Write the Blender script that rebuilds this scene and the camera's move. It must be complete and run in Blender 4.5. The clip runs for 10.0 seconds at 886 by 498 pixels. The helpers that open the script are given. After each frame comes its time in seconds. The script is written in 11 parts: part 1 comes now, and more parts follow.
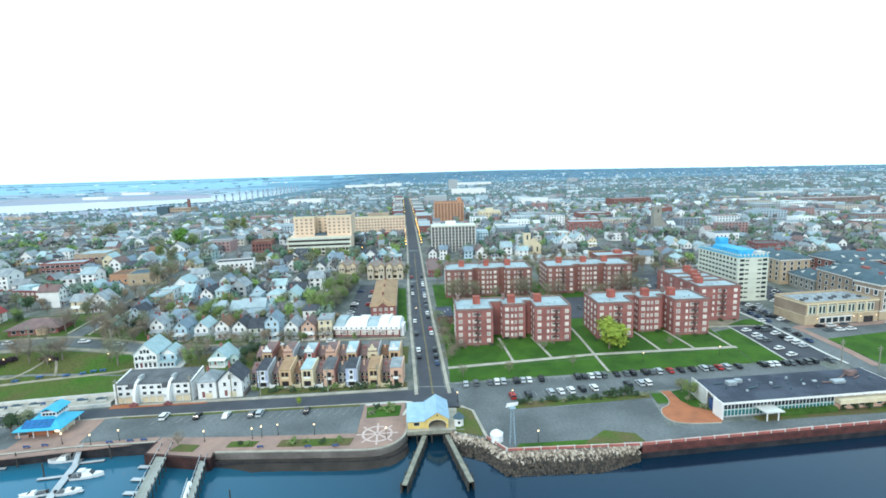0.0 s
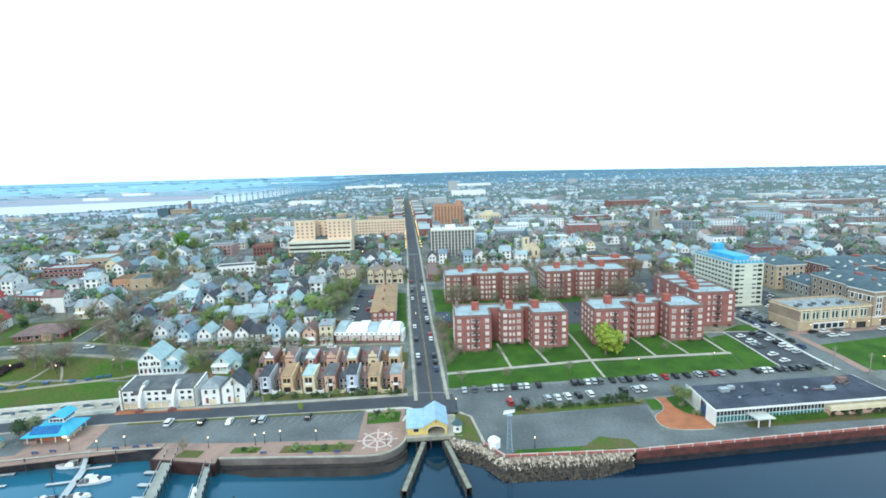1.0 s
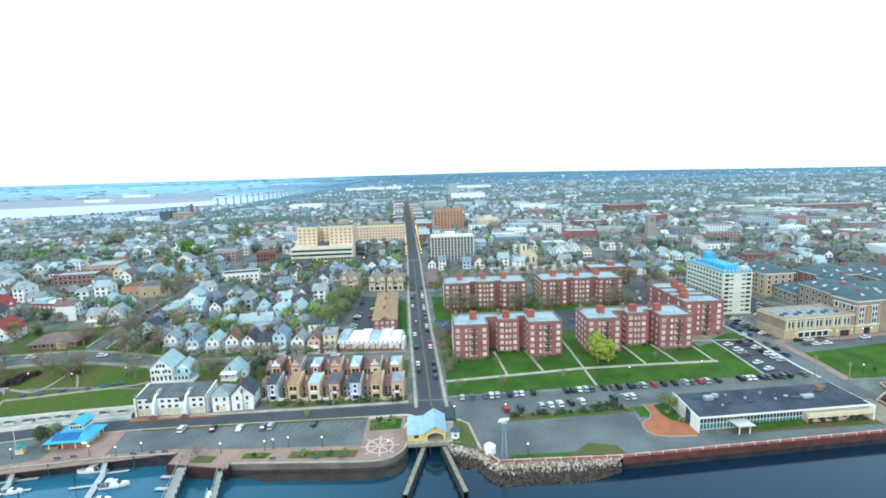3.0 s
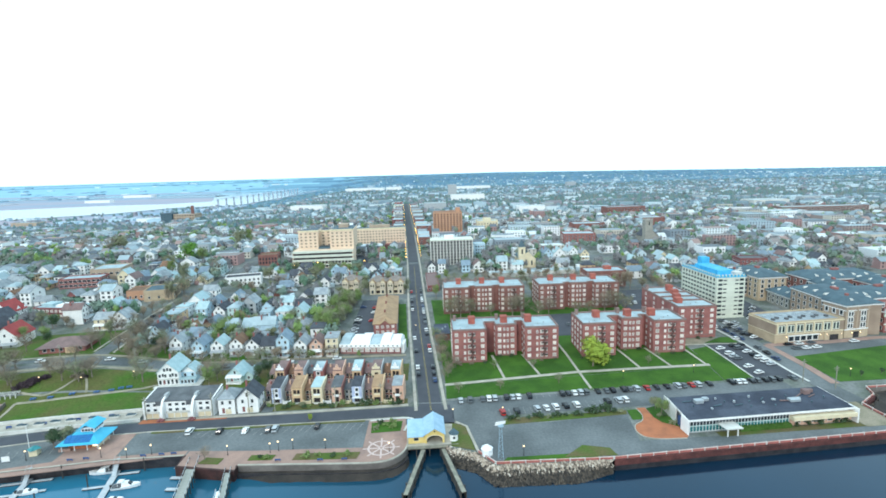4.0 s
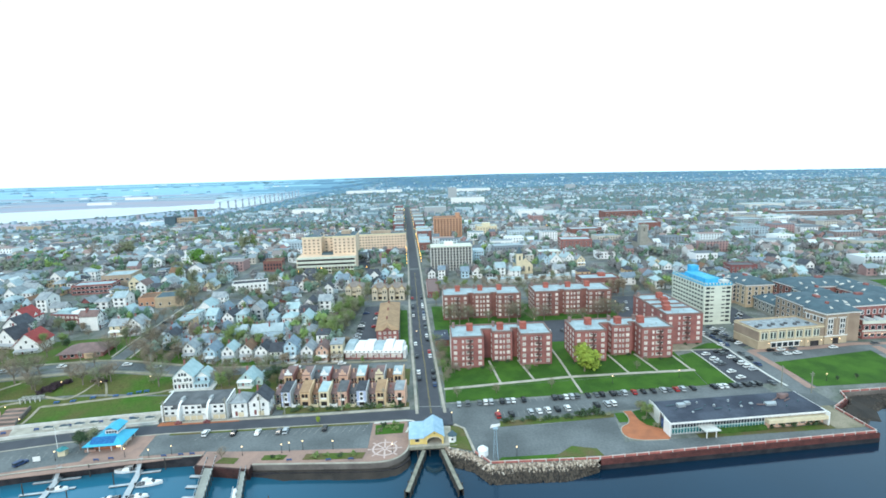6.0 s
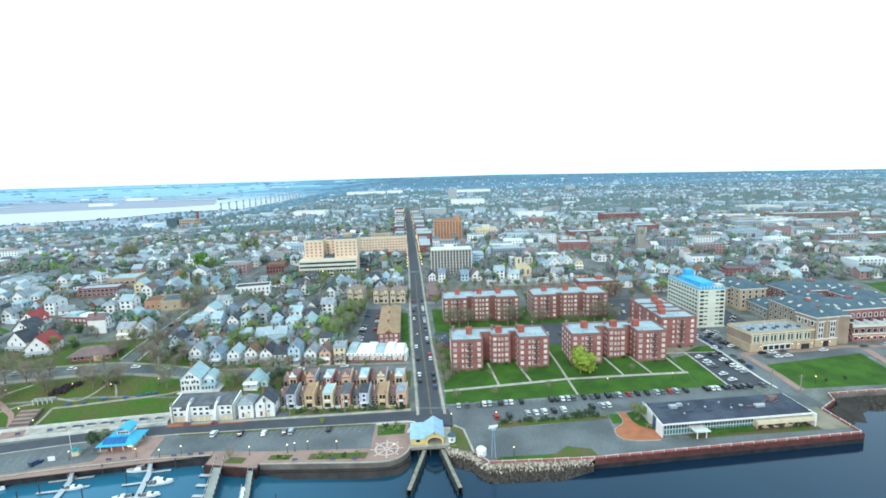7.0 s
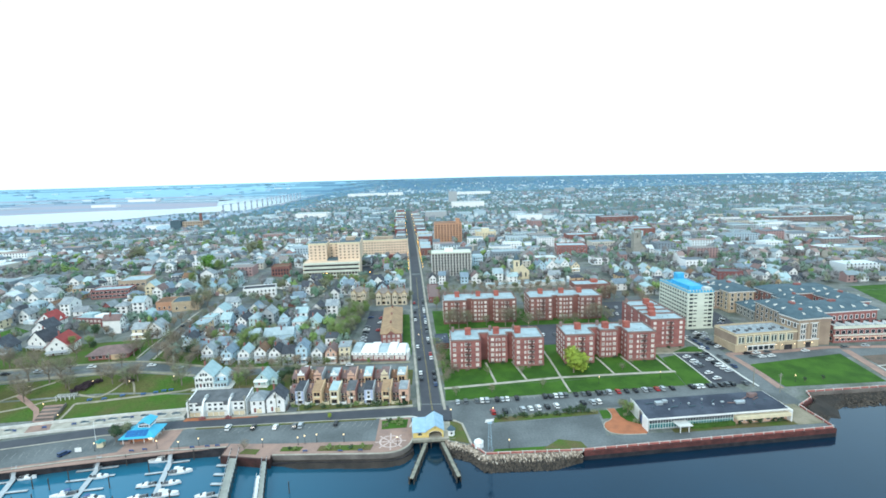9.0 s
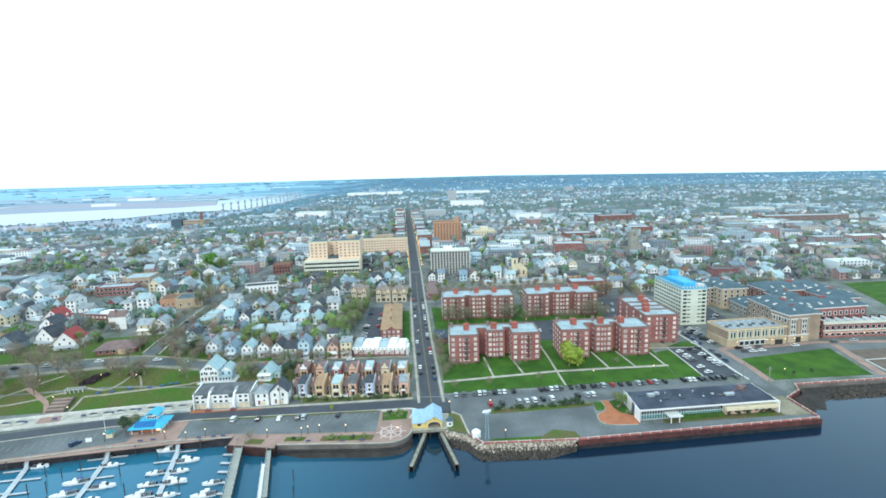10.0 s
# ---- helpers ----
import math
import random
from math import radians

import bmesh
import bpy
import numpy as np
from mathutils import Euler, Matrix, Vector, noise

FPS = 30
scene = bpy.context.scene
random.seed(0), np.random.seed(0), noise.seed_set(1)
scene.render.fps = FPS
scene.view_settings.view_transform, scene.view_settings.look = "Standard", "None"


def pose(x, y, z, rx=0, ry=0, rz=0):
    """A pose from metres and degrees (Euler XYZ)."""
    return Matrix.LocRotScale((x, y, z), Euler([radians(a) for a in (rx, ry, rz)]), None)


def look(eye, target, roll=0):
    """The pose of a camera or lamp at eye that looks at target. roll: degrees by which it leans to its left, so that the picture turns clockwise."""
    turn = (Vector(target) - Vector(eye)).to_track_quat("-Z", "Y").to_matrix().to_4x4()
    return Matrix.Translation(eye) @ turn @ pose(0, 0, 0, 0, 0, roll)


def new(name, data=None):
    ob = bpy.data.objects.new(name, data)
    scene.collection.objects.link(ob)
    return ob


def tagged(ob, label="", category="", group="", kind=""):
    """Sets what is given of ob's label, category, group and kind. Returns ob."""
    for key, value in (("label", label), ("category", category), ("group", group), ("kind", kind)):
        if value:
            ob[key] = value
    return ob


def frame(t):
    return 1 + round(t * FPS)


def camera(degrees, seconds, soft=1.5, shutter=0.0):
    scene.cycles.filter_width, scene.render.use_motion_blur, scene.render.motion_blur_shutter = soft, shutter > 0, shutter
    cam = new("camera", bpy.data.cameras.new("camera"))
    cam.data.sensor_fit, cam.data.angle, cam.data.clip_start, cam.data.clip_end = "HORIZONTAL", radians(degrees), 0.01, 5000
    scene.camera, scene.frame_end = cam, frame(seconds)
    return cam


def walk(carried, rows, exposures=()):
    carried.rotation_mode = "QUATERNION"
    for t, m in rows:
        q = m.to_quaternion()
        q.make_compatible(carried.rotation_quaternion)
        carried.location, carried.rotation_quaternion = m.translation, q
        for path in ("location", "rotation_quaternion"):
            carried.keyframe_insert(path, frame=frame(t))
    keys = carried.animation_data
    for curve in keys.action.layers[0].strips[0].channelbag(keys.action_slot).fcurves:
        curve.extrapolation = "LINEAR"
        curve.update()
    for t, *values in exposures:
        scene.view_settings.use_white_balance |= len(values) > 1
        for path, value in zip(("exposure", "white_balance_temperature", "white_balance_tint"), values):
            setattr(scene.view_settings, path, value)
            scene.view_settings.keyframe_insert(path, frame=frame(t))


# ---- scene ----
cam = camera(84.0, 10.0, soft=1.7)
PATH = [
    (0, (1.41, -8.673, 80.555), (1.456, -6.697, 80.249), -1.7),
    (0.5, (1.558, -10.072, 82.228), (1.605, -8.096, 81.923), -1.7),
    (1, (1.815, -11.676, 84.188), (1.861, -9.7, 83.883), -1.7),
    (1.5, (1.867, -13.471, 85.992), (1.913, -11.495, 85.687), -1.7),
    (2, (1.993, -15.441, 87.725), (2.039, -13.464, 87.421), -1.7),
    (2.5, (2.1, -17.618, 89.151), (2.146, -15.642, 88.848), -1.7),
    (4, (2.444, -25.443, 94.958), (2.491, -23.467, 94.654), -1.7),
    (4.5, (2.621, -28.41, 96.718), (2.667, -26.434, 96.416), -1.7),
    (5, (2.611, -31.229, 98.505), (2.657, -29.252, 98.204), -1.7),
    (5.5, (2.691, -34.344, 100.24), (2.737, -32.367, 99.939), -1.7),
    (7, (2.752, -43.96, 105.708), (2.797, -41.983, 105.409), -1.7),
    (7.5, (2.592, -46.965, 107.35), (2.638, -44.988, 107.051), -1.6),
    (8, (2.437, -50.298, 108.62), (2.483, -48.32, 108.324), -1.6),
    (8.5, (2.386, -53.755, 109.371), (2.432, -51.777, 109.078), -1.6),
    (9, (2.478, -57.218, 109.754), (2.522, -55.241, 109.46), -1.6),
    (9.5, (2.441, -60.534, 109.697), (2.486, -58.556, 109.402), -1.6),
    (10, (2.64, -63.97, 109.711), (2.686, -61.993, 109.413), -1.6),
]
walk(cam, [(t, look(eye, target, roll)) for t, eye, target, roll in PATH])

# ---- world and light: a bright overcast evening sky, a weak wide sun behind the camera ----
SUN_EL, SUN_ROT = radians(31), radians(201)
world = bpy.data.worlds.new("overcast_sky")
scene.world = world
world.use_nodes = True
wt = world.node_tree
wt.nodes.clear()
w_out = wt.nodes.new("ShaderNodeOutputWorld")
w_bg = wt.nodes.new("ShaderNodeBackground")
w_sky = wt.nodes.new("ShaderNodeTexSky")
w_sky.sky_type = "NISHITA"
w_sky.sun_disc = False
w_sky.sun_elevation, w_sky.sun_rotation = SUN_EL, SUN_ROT
w_sky.dust_density, w_sky.air_density = 3.0, 1.2
w_dim = wt.nodes.new("ShaderNodeVectorMath")
w_dim.operation = "SCALE"
w_dim.inputs["Scale"].default_value = 0.07
w_mix = wt.nodes.new("ShaderNodeMixRGB")
w_mix.inputs["Fac"].default_value = 0.82
w_mix.inputs["Color2"].default_value = (1.26, 1.74, 1.95, 1)
wt.links.new(w_sky.outputs[0], w_dim.inputs[0])
wt.links.new(w_dim.outputs[0], w_mix.inputs["Color1"])
wt.links.new(w_mix.outputs[0], w_bg.inputs["Color"])
w_bg.inputs["Strength"].default_value = 1.0
wt.links.new(w_bg.outputs[0], w_out.inputs["Surface"])
sun_data = bpy.data.lights.new("sun", "SUN")
sun_data.energy, sun_data.angle, sun_data.color = 1.5, radians(14), (1.0, 0.93, 0.83)
sun = new("sun", sun_data)
sun.matrix_world = look((-60, -155, 100), (0, 0, 0))
scene.view_settings.exposure = 0.0


# ---- materials ----
def mat(name, rgb, rough=0.8, rgb2=None, scale=0.6, fine=8.0, var=0.25, bump=0.0, metal=0.0, spread=0.0, spec=0.3, stretch=None):
    """A surface with patches at one scale and grain at a finer one. spread: how far each object's tone differs from the next."""
    m = bpy.data.materials.new(name)
    m.use_nodes = True
    nt = m.node_tree
    b = nt.nodes["Principled BSDF"]
    b.inputs["Roughness"].default_value, b.inputs["Metallic"].default_value = rough, metal
    b.inputs["Specular IOR Level"].default_value = spec
    tc = nt.nodes.new("ShaderNodeTexCoord")
    n1, n2 = nt.nodes.new("ShaderNodeTexNoise"), nt.nodes.new("ShaderNodeTexNoise")
    n1.inputs["Scale"].default_value, n2.inputs["Scale"].default_value = scale, fine
    n1.inputs["Detail"].default_value, n2.inputs["Detail"].default_value = 5, 3
    for n in (n1, n2):
        nt.links.new(tc.outputs["Object"], n.inputs["Vector"])
    if stretch:
        mp = nt.nodes.new("ShaderNodeMapping")
        mp.inputs["Scale"].default_value = stretch
        nt.links.new(tc.outputs["Object"], mp.inputs["Vector"])
        nt.links.new(mp.outputs["Vector"], n1.inputs["Vector"])
    ramp = nt.nodes.new("ShaderNodeValToRGB")
    ramp.color_ramp.elements[0].position, ramp.color_ramp.elements[1].position = 0.36, 0.64
    lo = rgb2 if rgb2 else tuple(c * (1 - var) for c in rgb)
    hi = rgb if rgb2 else tuple(min(1, c * (1 + var * 0.5)) for c in rgb)
    ramp.color_ramp.elements[0].color, ramp.color_ramp.elements[1].color = (*lo, 1), (*hi, 1)
    nt.links.new(n1.outputs["Fac"], ramp.inputs["Fac"])
    hsv = nt.nodes.new("ShaderNodeHueSaturation")
    mr = nt.nodes.new("ShaderNodeMapRange")
    mr.inputs["From Min"].default_value, mr.inputs["From Max"].default_value = 0.3, 0.7
    mr.inputs["To Min"].default_value, mr.inputs["To Max"].default_value = 1 - var * 0.6, 1 + var * 0.5
    nt.links.new(n2.outputs["Fac"], mr.inputs["Value"])
    value = mr.outputs["Result"]
    if spread:
        oi = nt.nodes.new("ShaderNodeObjectInfo")
        geo = nt.nodes.new("ShaderNodeNewGeometry")
        add = nt.nodes.new("ShaderNodeMath")
        add.operation = "ADD"
        nt.links.new(oi.outputs["Random"], add.inputs[0])
        nt.links.new(geo.outputs["Random Per Island"], add.inputs[1])
        m2 = nt.nodes.new("ShaderNodeMapRange")
        m2.inputs["From Max"].default_value = 2.0
        m2.inputs["To Min"].default_value, m2.inputs["To Max"].default_value = 1 - spread, 1 + spread
        nt.links.new(add.outputs[0], m2.inputs["Value"])
        mul = nt.nodes.new("ShaderNodeMath")
        mul.operation = "MULTIPLY"
        nt.links.new(value, mul.inputs[0])
        nt.links.new(m2.outputs["Result"], mul.inputs[1])
        value = mul.outputs[0]
    nt.links.new(ramp.outputs["Color"], hsv.inputs["Color"])
    nt.links.new(value, hsv.inputs["Value"])
    nt.links.new(hsv.outputs["Color"], b.inputs["Base Color"])
    if bump:
        bp = nt.nodes.new("ShaderNodeBump")
        bp.inputs["Strength"].default_value, bp.inputs["Distance"].default_value = bump, 0.1
        nt.links.new(n2.outputs["Fac"], bp.inputs["Height"])
        nt.links.new(bp.outputs["Normal"], b.inputs["Normal"])
    return m


def palette_mat(name, colours, rough=0.75):
    """One surface for a crowd of small pieces: each island takes one of the colours."""
    m = mat(name, (0.5, 0.5, 0.5), rough, var=0.2, scale=0.3, fine=1.5)
    nt = m.node_tree
    b = nt.nodes["Principled BSDF"]
    geo = nt.nodes.new("ShaderNodeNewGeometry")
    ramp = nt.nodes.new("ShaderNodeValToRGB")
    cr = ramp.color_ramp
    cr.interpolation = "CONSTANT"
    cr.elements[0].color = (*colours[0], 1)
    cr.elements[1].position, cr.elements[1].color = 1 / len(colours), (*colours[1], 1)
    for k, c in enumerate(colours[2:], 2):
        e = cr.elements.new(k / len(colours))
        e.color = (*c, 1)
    nt.links.new(geo.outputs["Random Per Island"], ramp.inputs["Fac"])
    hsv = [n for n in nt.nodes if n.bl_idname == "ShaderNodeHueSaturation"][0]
    nt.links.new(ramp.outputs["Color"], hsv.inputs["Color"])
    return m


def glow(name, rgb, strength):
    m = bpy.data.materials.new(name)
    m.use_nodes = True
    b = m.node_tree.nodes["Principled BSDF"]
    b.inputs["Base Color"].default_value = (*rgb, 1)
    b.inputs["Emission Color"].default_value = (*rgb, 1)
    b.inputs["Emission Strength"].default_value = strength
    return m


def water_mat(name, rgb, rough, wave, ior=1.33, tint=(1, 1, 1), sky_reflection=None):
    m = bpy.data.materials.new(name)
    m.use_nodes = True
    nt = m.node_tree
    b = nt.nodes["Principled BSDF"]
    b.inputs["Roughness"].default_value, b.inputs["IOR"].default_value = rough, ior
    b.inputs["Specular Tint"].default_value = (*tint, 1)
    tc, n1, n2 = (nt.nodes.new(k) for k in ("ShaderNodeTexCoord", "ShaderNodeTexNoise", "ShaderNodeTexNoise"))
    n1.inputs["Scale"].default_value, n2.inputs["Scale"].default_value = 0.035, 1.6
    n2.inputs["Detail"].default_value = 4
    for n in (n1, n2):
        nt.links.new(tc.outputs["Object"], n.inputs["Vector"])
    ramp = nt.nodes.new("ShaderNodeValToRGB")
    ramp.color_ramp.elements[0].color = (*(c * 0.75 for c in rgb), 1)
    ramp.color_ramp.elements[1].color = (*(c * 1.25 for c in rgb), 1)
    nt.links.new(n1.outputs["Fac"], ramp.inputs["Fac"])
    colour = ramp.outputs["Color"]
    if sky_reflection:
        # paler, greener base colour to the west, painting in brighter reflected sky
        sep, mr, mx = (nt.nodes.new(k) for k in ("ShaderNodeSeparateXYZ", "ShaderNodeMapRange", "ShaderNodeMixRGB"))
        nt.links.new(tc.outputs["Object"], sep.inputs[0])
        mr.inputs["From Min"].default_value, mr.inputs["From Max"].default_value = 10.0, -120.0
        nt.links.new(sep.outputs["X"], mr.inputs["Value"])
        nt.links.new(mr.outputs["Result"], mx.inputs["Fac"])
        nt.links.new(colour, mx.inputs["Color1"])
        mx.inputs["Color2"].default_value = (*sky_reflection, 1)
        colour = mx.outputs["Color"]
    nt.links.new(colour, b.inputs["Base Color"])
    bp = nt.nodes.new("ShaderNodeBump")
    bp.inputs["Strength"].default_value, bp.inputs["Distance"].default_value = wave, 0.08
    nt.links.new(n2.outputs["Fac"], bp.inputs["Height"])
    nt.links.new(bp.outputs["Normal"], b.inputs["Normal"])
    return m


